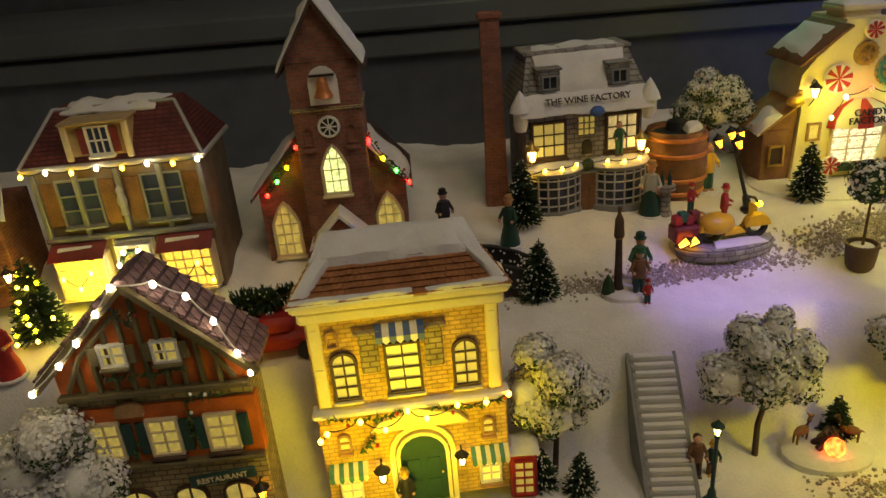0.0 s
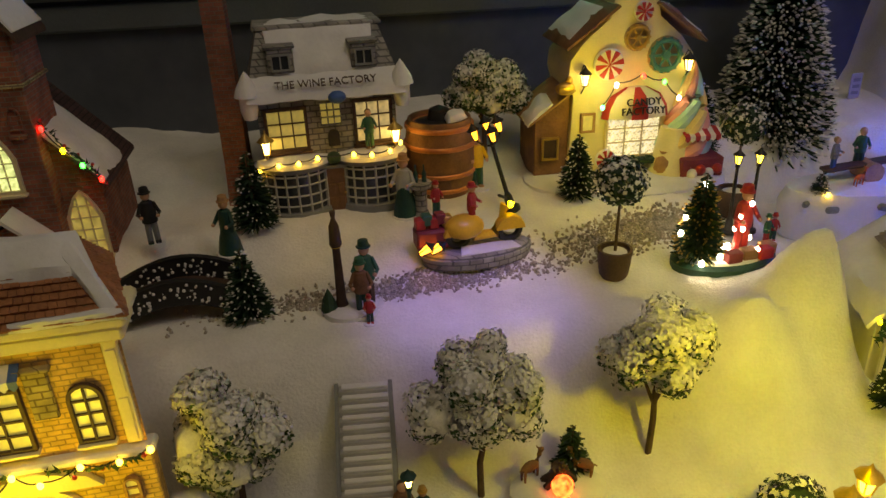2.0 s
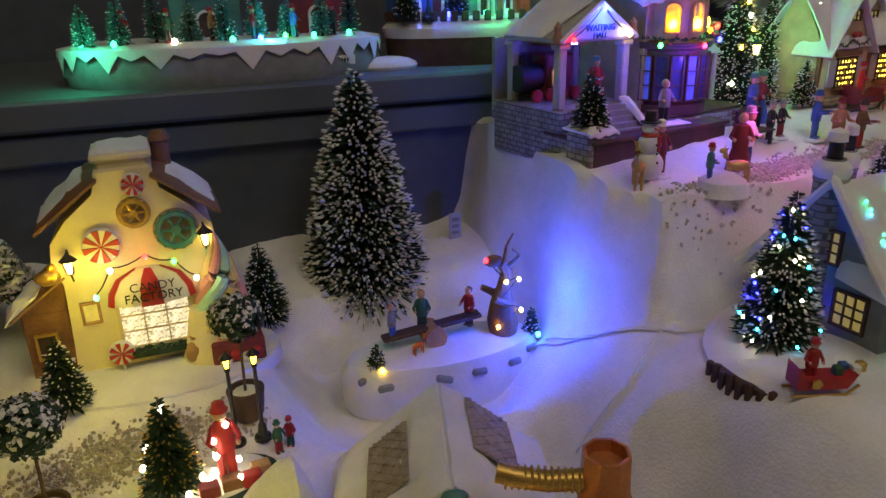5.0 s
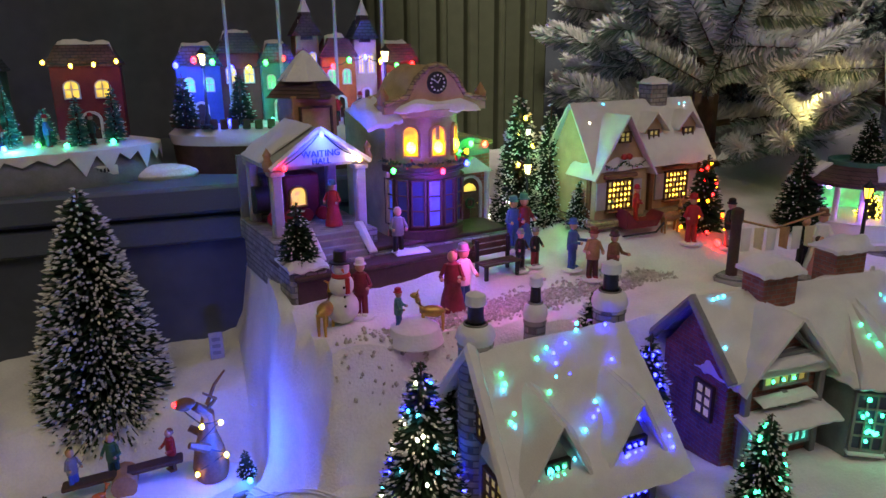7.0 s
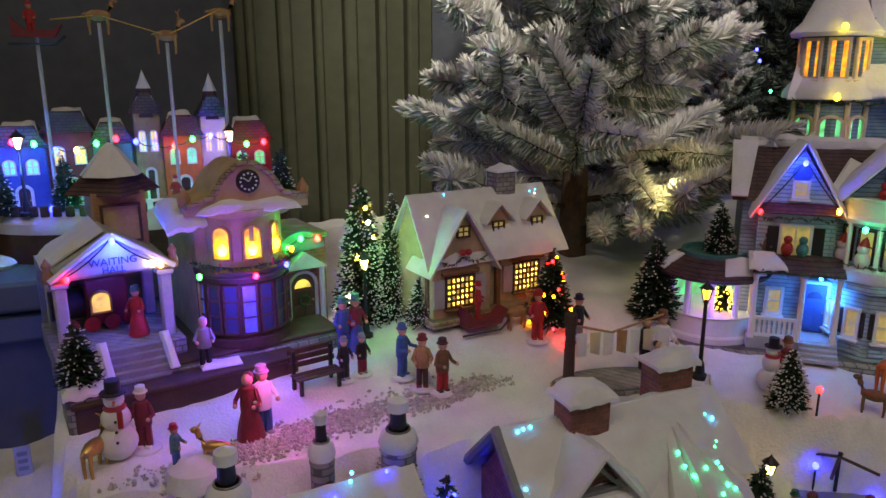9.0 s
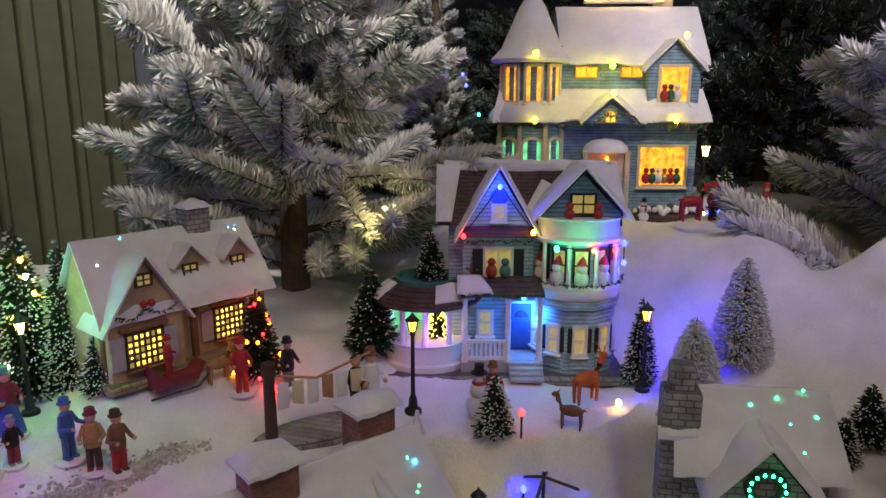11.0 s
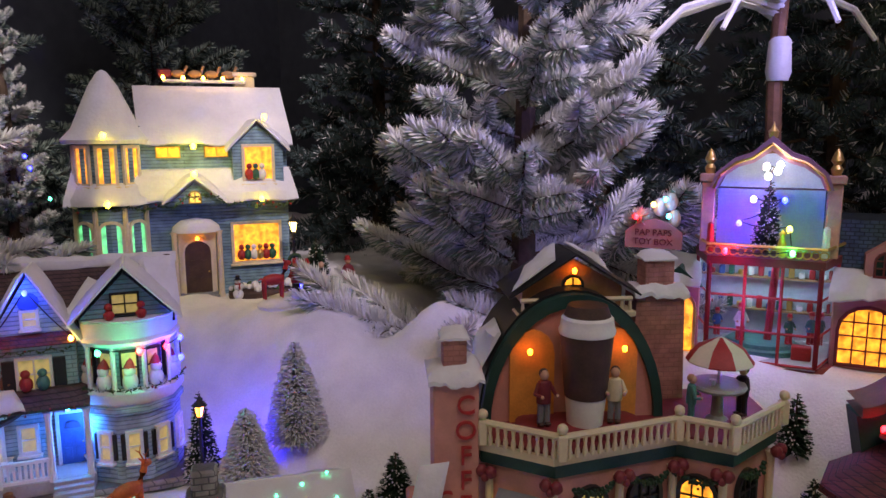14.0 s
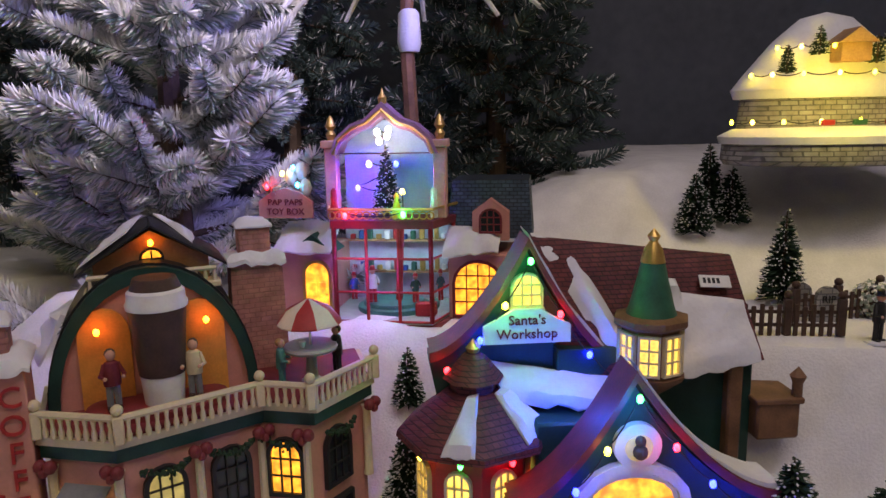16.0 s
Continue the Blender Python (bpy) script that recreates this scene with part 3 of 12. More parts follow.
def string_lights(m, pts, cols, label, sag=0.004, r=0.0021, wire=BLACK):
    """A wire that hangs from point to point with a bulb at each."""
    root = thing("string_lights", label, "string lights", m)
    path = []
    for a, b in zip(pts, pts[1:]):
        a, b = Vector(a), Vector(b)
        for i in range(4):
            q = a.lerp(b, i / 4)
            path.append(q - Vector((0, 0, sag * 4 * (i / 4) * (1 - i / 4))))
    path.append(Vector(pts[-1]))
    part("wire", Solid().tube([p + Vector((0, 0.0006, 0.0022)) for p in path], 0.0006, 4), wire, root)
    for i, p in enumerate(pts):
        part("bulb", bulb_mesh(cols[i % len(cols)], r), None, root, m=Matrix.Translation(p))
    return root


def bulb(parent, p, col, r=0.0022):
    return part("bulb", bulb_mesh(col, r), None, parent, m=Matrix.Translation(p))


def lantern(parent, f, size=0.012, m=BLACK, col="warm", arm=True):
    """A wall lantern: cage, cap, lit glass, and an arm."""
    s = Solid()
    h = size
    s.lathe([(h * 0.16, 0), (h * 0.20, h * 0.08)], 6, 0, -h * 0.6, 0)
    for k in range(4):
        a = pi / 4 + k * pi / 2
        s.tube([(math.cos(a) * h * 0.20, -h * 0.6 + math.sin(a) * h * 0.20, h * 0.06), (math.cos(a) * h * 0.34, -h * 0.6 + math.sin(a) * h * 0.34, h * 0.78)], h * 0.035, 4)
    s.lathe([(h * 0.46, h * 0.76), (h * 0.36, h * 0.86), (h * 0.12, h * 1.08), (h * 0.05, h * 1.2), (1e-5, h * 1.3)], 8, 0, -h * 0.6, 0)
    if arm:
        s.tube([(0, 0, h * 0.9), (0, -h * 0.3, h * 1.25), (0, -h * 0.6, h * 1.2)], h * 0.05, 4)
        s.tube([(0, 0, -h * 0.6), (0, -h * 0.6, 0)], h * 0.05, 4)
    ob = part("lantern", s, m, parent, m=f)
    part("lantern_glass", Solid().lathe([(h * 0.15, h * 0.08), (h * 0.28, h * 0.76)], 6, 0, -h * 0.6, 0), LEDP[col], ob)
    return ob


LEDP = {
    "warm": glow("lantern_warm", (1.0, 0.70, 0.18), 9),
    "amber": glow("lantern_amber", (1.0, 0.36, 0.02), 6),
    "yellow": glow("lantern_yellow", (1.0, 0.72, 0.05), 7),
}


def letters(parent, text, f, size, m, extrude=0.0006):
    c = bpy.data.curves.new("lettering", "FONT")
    c.body, c.size, c.extrude, c.align_x, c.align_y = text, size, extrude, "CENTER", "CENTER"
    c.resolution_u = 3
    c.materials.append(m)
    ob = new("lettering", c)
    ob.parent = parent
    ob.matrix_local = f @ pose(0, 0, 0, 90, 0, 0)
    return ob


def garland(parent, pts, r=0.004, m=LEAF_L, berries=RED, seed=1, f=None):
    """A swag of greenery along points, with red berries."""
    rnd, s, b = random.Random(seed), Solid(), Solid()
    for a, c in zip(pts, pts[1:]):
        a, c = Vector(a), Vector(c)
        n = max(4, int((c - a).length / 0.0011))
        for i in range(n):
            p = a.lerp(c, i / n)
            d = Vector((rnd.gauss(0, 1), rnd.gauss(0, 1), rnd.gauss(0, 1))).normalized()
            w = d.cross(Vector((rnd.gauss(0, 1), rnd.gauss(0, 1), 0.3))).normalized() * r * 0.22
            s.put([p - w, p + w, p + d * r * rnd.uniform(0.6, 1.1)], [(0, 1, 2)])
            if rnd.random() < 0.06:
                b.ball(*(p + d * r * 0.8), r * 0.26, 5, 4)
    ob = part("garland", s, m, parent, m=f)
    if b.v:
        part("berries", b, berries, ob)
    return ob


def awning(parent, f, w, drop, out, cols, n=8):
    """A striped cloth awning with a scalloped front."""
    root = None
    for i in range(n):
        u0, u1 = -w / 2 + w * i / n, -w / 2 + w * (i + 1) / n
        s = Solid().put([(u0, 0, 0), (u1, 0, 0), (u1, -out, -drop * 0.6), (u0, -out, -drop * 0.6), (u1, -out, -drop), ((u0 + u1) / 2, -out, -drop * 1.25), (u0, -out, -drop),
                         (u0, 0, -0.001), (u1, 0, -0.001), (u1, -out + 0.001, -drop * 0.65), (u0, -out + 0.001, -drop * 0.65)],
                        [(0, 1, 2, 3), (3, 2, 4, 5, 6), (7, 10, 9, 8), (0, 3, 10, 7), (1, 8, 9, 2)])
        if root is None:
            root = part("awning", s, cols[i % len(cols)], parent, m=f)
        else:
            part("awning_stripe", s, cols[i % len(cols)], root)
    return root


def gable_roof(s, w, d, ze, zr, over=0.006, th=0.004, y0=0.0, x=0.0):
    """Two roof planes whose ridge runs from front to back."""
    k = (zr - ze) / (w / 2)
    e = w / 2 + over
    zl = ze - over * k
    s.prism([(x - e, zl), (x, zr), (x + e, zl), (x + e, zl + th), (x, zr + th * 1.4), (x - e, zl + th)], y0 - over, y0 + d + over * 0.5)
    return s


def tiled(s, a, b, c, d, rows, cols, th=0.0016, seed=3):
    """Courses of separate overlapping tiles over a roof quad (a-b the lower edge)."""
    a, b, c, d = (Vector(p) for p in (a, b, c, d))
    nrm = (b - a).cross(d - a).normalized()
    if nrm.z < 0:
        nrm = -nrm
    rnd = random.Random(seed)
    for j in range(rows):
        for i in range(cols + 1):
            off = -0.5 if j % 2 else 0.0
            u0, u1 = max(0, (i + off + 0.04) / cols), min(1, (i + off + 0.96) / cols)
            if u1 - u0 < 0.2 / cols:
                continue
            w0, w1 = j / rows, min(1, (j + 1.15) / rows)

            def at(u, w):
                return (a * (1 - u) + b * u) * (1 - w) + (d * (1 - u) + c * u) * w

            lift = nrm * th * rnd.uniform(0.9, 1.5)
            p = [at(u0, w0) + lift, at(u1, w0) + lift, at(u1, w1), at(u0, w1), at(u0, w0), at(u1, w0)]
            s.put(p, [(0, 1, 2, 3), (0, 4, 5, 1), (0, 3, 4), (1, 5, 2)])
    return s


def fir(name, m, h, r, label, needles=LEAF, frost=LEAF_W, n=1500, tip=0.35, seed=1, stand=True, group="", lean=1.0):
    """A bottle-brush tree: wire stem, dense bristles in tiers, frosted tips."""
    root = thing(name, label, "tree", m, group)
    rnd = random.Random(seed)
    part("trunk", Solid().tube([(0, 0, 0), (0, 0, h * 0.98)], h * 0.022 + 0.0008, 6, 0.0006), BARK, root)
    if stand:
        part("stand", Solid().lathe([(r * 0.42, 0), (r * 0.40, 0.002), (r * 0.12, 0.004)], 10), SNOW, root)
    a, b = Solid(), Solid()
    for i in range(n):
        t = 1 - math.sqrt(rnd.random())
        z = h * (0.06 + 0.93 * t)
        rr = r * (1 - t) ** 0.66 * rnd.uniform(0.72, 1.06) + 0.0015
        q = rnd.uniform(0, 2 * pi)
        d = Vector((math.cos(q), math.sin(q), rnd.uniform(-0.25, 0.30) * lean))
        p0, p1 = Vector((0, 0, z)) + d * rr * 0.25, Vector((0, 0, z)) + d * rr
        w = d.cross(Vector((rnd.gauss(0, 1), rnd.gauss(0, 1), rnd.gauss(0, 1)))).normalized() * (0.0011 + r * 0.022)
        a.put([p0 - w, p0 + w, p1 + w * 0.35, p1 - w * 0.35], [(0, 1, 2, 3)])
        if rnd.random() < tip:
            g = 0.0010 + r * 0.030
            k = d.normalized() * g
            e = w.normalized() * g * 0.55
            o = k.cross(e).normalized() * g * 0.55
            p1 = p1 - k * 0.5
            b.put([p1 + e, p1 - e, p1 + o, p1 - o, p1 + k * 1.3, p1 - k], [(0, 2, 4), (2, 1, 4), (1, 3, 4), (3, 0, 4), (2, 0, 5), (1, 2, 5), (3, 1, 5), (0, 3, 5)])
    part("bristles", a, needles, root)
    if b.v:
        part("frost", b, frost, root)
    return root


def leaf_ball(a, b, c, r, n, rnd, size=0.0035, frost=0.6, up=False):
    """Small leaves and frost flakes round a clump."""
    c = Vector(c)
    for _ in range(n):
        d = Vector((rnd.gauss(0, 1), rnd.gauss(0, 1), rnd.gauss(0, 1))).normalized()
        p = c + Vector((d.x * r, d.y * r, d.z * r * 0.9)) * rnd.uniform(0.72, 1.05)
        e1 = d.cross(Vector((rnd.gauss(0, 1), rnd.gauss(0, 1), rnd.gauss(0, 1)))).normalized()
        e2 = (d * 0.5 + d.cross(e1)).normalized()
        k = size * rnd.uniform(0.6, 1.2)
        want = frost * (0.65 + 0.6 * d.z if up else 1.0)
        s = b if rnd.random() < want else a
        s.put([p - e1 * k * 0.5, p + e2 * k * 0.8, p + e1 * k * 0.5, p - e2 * k * 0.5 + d * k * 0.3], [(0, 1, 2), (0, 2, 3)])


def round_tree(m, h, clumps, label, frost=0.80, seed=1, trunk=0.0028, group="snowy broadleaf trees"):
    """A broadleaf model tree: bent trunk, limbs, clumps of frosted leaves."""
    root = thing("snowy_tree", label, "tree", m, group)
    rnd = random.Random(seed)
    s = Solid()
    fork = Vector((rnd.gauss(0, 0.002), 0, h * 0.48))
    s.tube([(0, 0, -0.004), (rnd.gauss(0, 0.001), 0, h * 0.25), fork], trunk, 7, trunk * 0.75)
    for x, y, z, r in clumps:
        s.tube([fork - Vector((0, 0, h * 0.1)), fork.lerp(Vector((x, y, z)), 0.5) - Vector((0, 0, 0.004)), (x, y, z)], trunk * 0.6, 5, trunk * 0.2)
    part("trunk", s, BARK, root)
    a, b = Solid(), Solid()
    for x, y, z, r in clumps:
        r *= 1.32
        b.ball(x, y, z, r * 0.62, 8, 6)
        for k in range(6):
            d = Vector((rnd.gauss(0, 1), rnd.gauss(0, 1), rnd.gauss(0, 1))).normalized() * r * 0.5
            leaf_ball(a, b, (x + d.x, y + d.y, z + d.z), r * 0.62, int(330 * (r / 0.02)), rnd, 0.0034, frost + 0.32, True)
    cr = part("crown", a, LEAF_L, root)
    part("frost", b, LEAF_W, cr)
    return root


def topiary(m, label, h=0.085, r=0.024, pot=True):
    """A ball of leaves on a thin stem in a wooden tub."""
    root = thing("potted_topiary", label, "potted tree", m)
    rnd = random.Random(int(h * 1e4) + int(r * 1e5))
    z0 = 0.0
    if pot:
        part("tub", Solid().lathe([(0.010, 0), (0.0125, 0.004), (0.0138, 0.014), (0.0145, 0.024), (0.0150, 0.024), (0.0150, 0.027), (0.0125, 0.027), (0.0120, 0.024)], 18), WOOD_D, root)
        part("soil", Solid().lathe([(0.0122, 0.022), (0.010, 0.0245), (1e-5, 0.0252)], 14), SNOW, root)
        z0 = 0.024
    part("stem", Solid().tube([(0, 0, z0), (0.001, 0, h - r * 0.6)], 0.0014, 6, 0.001), BARK, root)
    a, b = Solid(), Solid()
    a.ball(0, 0, h, r * 0.74, 10, 8)
    leaf_ball(a, b, (0, 0, h), r, 1100, rnd, 0.0042, 0.42, True)
    cr = part("crown", a, LEAF, root)
    part("frost", b, LEAF_W, cr)
    return root


def spray_mesh(name, length, mats, seed, twigs=5, frost=0.7, needle=0.013, lift=0.25, gap=0.00042):
    """One fir branch: an upturned stem with plump side twigs set all round with flat needles."""
    rnd = random.Random(seed)
    s = Solid()
    bend = [Vector((length * t, 0, length * lift * t * t)) for t in (0, 0.25, 0.5, 0.75, 1.0)]

    def stem(t):
        k = min(int(t * 4), 3)
        return bend[k].lerp(bend[k + 1], t * 4 - k)

    axes = [(stem(0.12), stem(0.58), 0.8), (stem(0.55), stem(1.0), 1.0)]
    s.use(0).tube(bend, length * 0.018, 5, length * 0.006)
    for i in range(twigs):
        t = 0.22 + 0.52 * i / max(twigs - 1, 1)
        side = 1 if i % 2 else -1
        o = stem(t)
        ln = length * (0.52 - 0.26 * t) * rnd.uniform(0.85, 1.15)
        d = Vector((0.74, side * rnd.uniform(0.50, 0.80), rnd.uniform(-0.15, 0.60))).normalized() * ln
        axes.append((o, o + d, 1.0))
        s.use(0).tube([o, o + d * 0.9], length * 0.008, 4, length * 0.004)
    for o, e, k in axes:
        d = e - o
        dn = d.normalized()
        side = dn.cross(Vector((0, 0, 1))).normalized()
        up = side.cross(dn)
        n = int(d.length / gap)
        for i in range(n):
            q = i / n
            a = 2.399 * i + rnd.uniform(-0.3, 0.3)
            out = side * math.cos(a) + up * math.sin(a)
            nl = needle * rnd.uniform(0.8, 1.1) * k * (0.55 + 0.45 * min(1, q * 5)) * (1 - 0.42 * q ** 3)
            fw = 0.55 + 0.9 * q ** 4
            v = (out * 0.9 + dn * fw).normalized() * nl
            p = o + d * q
            w = v.cross(out.cross(dn) + Vector((rnd.gauss(0, 0.7), rnd.gauss(0, 0.7), rnd.gauss(0, 0.7)))).normalized() * 0.0011
            white = rnd.random() < frost * (0.72 + 0.38 * math.sin(a))
            s.use(2 if white else 1).put([p - w * 0.8, p + w * 0.8, p + v * 0.7 + w, p + v, p + v * 0.7 - w], [(0, 1, 2, 3, 4)])
    return s.mesh(name, mats)


def big_fir(m, h, r, label, sprays, n=70, seed=1, bottom=0.08, name="frosted_fir_tree", steep=10, power=0.8):
    """A tall artificial fir: trunk and many plump branches in loose rings."""
    root = thing(name, label, "tree", m)
    rnd = random.Random(seed)
    part("trunk", Solid().tube([(0, 0, 0), (0.004, 0, h * 0.5), (0, 0, h)], 0.018 * h / 0.8, 8, 0.003), BARK, root)
    for i in range(n):
        t = (i + rnd.random() * 0.6) / n
        z = h * (bottom + (0.97 - bottom) * t)
        ln = r * ((1 - t) ** power * 0.92 + 0.10) * rnd.uniform(0.78, 1.08)
        size = min(sprays, key=lambda q: abs(q - ln))
        ob = part("branch", sprays[size][i % len(sprays[size])], None, root)
        ob.matrix_local = pose(0, 0, z, rnd.uniform(-28, 28), -steep + rnd.uniform(-13, 13) - 40 * t * t, 137.5 * i + rnd.uniform(-14, 14)) @ Matrix.Scale(ln / size, 4)
    return root


def figurine(m, h, coat, legs, hat=None, label="", skirt=False, arm=0.4, hair=WOOD_D, base=True, extra=None, skin=SKIN):
    """A painted figurine in one piece."""
    s = Solid()
    mats = [coat, legs, skin, hat if hat else hair, SNOW]
    if base:
        s.use(4).lathe([(h * 0.24, 0), (h * 0.23, h * 0.03), (h * 0.1, h * 0.05)], 10)
    z = h * 0.03
    if skirt:
        s.use(1).lathe([(h * 0.20, z), (h * 0.17, h * 0.22), (h * 0.09, h * 0.52)], 10)
    else:
        for q in (-1, 1):
            s.use(1).tube([(q * h * 0.06, 0, z), (q * h * 0.055, -0.01 * h, h * 0.25), (q * h * 0.045, 0, h * 0.48)], h * 0.052, 6, h * 0.062)
            s.use(3).box(q * h * 0.06, -h * 0.03, z, h * 0.09, h * 0.15, h * 0.05, h * 0.015)
    s.use(0).lathe([(h * 0.125, h * 0.40), (h * 0.13, h * 0.50), (h * 0.12, h * 0.66), (h * 0.10, h * 0.76), (h * 0.04, h * 0.80)], 10, sy=0.75)
    for q in (-1, 1):
        e = Vector((q * h * 0.17, -h * 0.05, h * 0.57))
        s.use(0).tube([(q * h * 0.09, 0, h * 0.74), e, (q * h * 0.13, -h * 0.05 - h * 0.13 * arm * 2, h * (0.50 + 0.12 * arm))], h * 0.038, 6, h * 0.030)
        s.use(2).ball(q * h * 0.13, -h * 0.05 - h * 0.14 * arm * 2, h * (0.50 + 0.12 * arm), h * 0.032, 6, 5)
    s.use(2).ball(0, -h * 0.01, h * 0.875, h * 0.078, 9, 7, sz=1.15)
    if hat:
        s.use(3).lathe([(h * 0.105, h * 0.915), (h * 0.10, h * 0.93), (h * 0.078, h * 0.935), (h * 0.072, h * 1.01), (h * 0.03, h * 1.03)], 10)
    else:
        s.use(3).ball(0, h * 0.018, h * 0.895, h * 0.082, 8, 6)
    if extra:
        extra(s, h)
    return lone("figurine", s, mats, m, label, "figurine")


def snowman(m, h, label):
    s = Solid()
    s.use(0).ball(0, 0, h * 0.22, h * 0.22, 14, 9).ball(0, 0, h * 0.52, h * 0.165, 12, 9).ball(0, 0, h * 0.75, h * 0.115, 12, 9)
    s.use(1).lathe([(h * 0.15, h * 0.83), (h * 0.15, h * 0.845), (h * 0.09, h * 0.85), (h * 0.085, h * 0.99), (h * 0.02, h * 1.0)], 12)
    for k in range(3):
        s.ball(0, -h * (0.21 - 0.02 * k), h * (0.30 + 0.12 * k), h * 0.018, 6, 5)
    s.use(2).lathe([(h * 0.115, h * 0.63), (h * 0.13, h * 0.655), (h * 0.11, h * 0.69)], 12).box(h * 0.05, -h * 0.15, h * 0.44, h * 0.06, h * 0.03, h * 0.22, 0.001)
    s.use(3).tube([(0, -h * 0.10, h * 0.76), (0, -h * 0.19, h * 0.745)], h * 0.02, 6, 0.0004)
    return lone("snowman", s, [SNOW, BLACK, RED, ORANGE], m, label, "snowman")


def beast(m, h, col, label, antlers=False, name="deer_figurine", head=None):
    """A four-legged figurine in one piece."""
    s = Solid()
    s.ball(0, 0, h * 0.50, h * 0.16, 10, 7, sx=2.0, sz=0.95)
    for x in (-0.24, 0.22):
        for y in (-0.07, 0.07):
            s.tube([(x * h, y * h, h * 0.48), (x * h * 1.05, y * h, h * 0.22), (x * h, y * h, 0)], h * 0.05, 6, h * 0.028)
    s.tube([(h * 0.24, 0, h * 0.55), (h * 0.34, 0, h * 0.74), (h * 0.38, 0, h * 0.86)], h * 0.085, 7, h * 0.06)
    s.ball(h * 0.42, 0, h * 0.90, h * 0.075, 8, 6, sx=1.5)
    for y in (-1, 1):
        s.tube([(h * 0.37, y * h * 0.05, h * 0.94), (h * 0.33, y * h * 0.12, h * 1.0)], h * 0.025, 5, 0.0004)
        if antlers:
            s.tube([(h * 0.39, y * h * 0.03, h * 0.95), (h * 0.35, y * h * 0.10, h * 1.10), (h * 0.40, y * h * 0.14, h * 1.22)], h * 0.018, 5, h * 0.008)
            s.tube([(h * 0.35, y * h * 0.10, h * 1.10), (h * 0.28, y * h * 0.14, h * 1.18)], h * 0.014, 5, h * 0.006)
    s.tube([(-h * 0.30, 0, h * 0.56), (-h * 0.40, 0, h * 0.52)], h * 0.03, 5, h * 0.015)
    return lone(name, s, [col], m, label, "animal figurine")


def street_lamp(m, h, label, heads=1, m_post=BLACK, col="warm", size=0.013):
    root = thing("street_lamp", label, "lamp", m)
    part("post", Solid().lathe([(h * 0.09, 0), (h * 0.085, h * 0.04), (h * 0.05, h * 0.06), (h * 0.04, h * 0.16), (h * 0.022, h * 0.20), (h * 0.018, h * 0.80), (h * 0.03, h * 0.82), (h * 0.02, h * 0.84)], 10), m_post, root)
    if heads == 1:
        lantern(root, pose(0, size * 0.6, h * 0.84), size, m_post, col, arm=False)
    else:
        for k in range(heads):
            a = 2 * pi * k / heads + 0.6
            p = (math.cos(a) * h * 0.14, math.sin(a) * h * 0.14)
            part("arm", Solid().tube([(0, 0, h * 0.70), (p[0] * 0.6, p[1] * 0.6, h * 0.72), (p[0], p[1], h * 0.78)], 0.001, 5), m_post, root)
            lantern(root, pose(p[0], p[1] + size * 0.6, h * 0.78), size, m_post, col, arm=False)
        lantern(root, pose(0, size * 0.6, h * 0.84), size, m_post, col, arm=False)
    return root


def box_sign(parent, f, w, h, m, text="", size=0.006, tm=BLACK, edge=None):
    ob = part("sign", Solid().box(0, 0, -h / 2, w, 0.003, h, 0.0008), m, parent, m=f)
    if edge:
        part("sign_edge", Solid().ring([(-w / 2 - 0.001, -h / 2 - 0.001), (w / 2 + 0.001, -h / 2 - 0.001), (w / 2 + 0.001, h / 2 + 0.001), (-w / 2 - 0.001, h / 2 + 0.001)],
                                       [(-w / 2, -h / 2), (w / 2, -h / 2), (w / 2, h / 2), (-w / 2, h / 2)], -0.003, 0.002), edge, ob)
    if text:
        lines = text.split("|")
        for i, t in enumerate(lines):
            letters(ob, t, pose(0, -0.0018, size * 1.05 * (len(lines) - 1) / 2 - i * size * 1.05), size, tm)
    return ob


def price_tag(m, label="small white price tag with dark markings"):
    s = Solid().use(0).box(0, 0, 0, 0.026, 0.0012, 0.011, 0.0004)
    for k in range(4):
        s.use(1).box(-0.009 + 0.0038 * k, -0.0009, 0.0035, 0.0022, 0.0006, 0.0045)
    return lone("price_tag", s, [WHITE, BLACK], m, label, "tag")


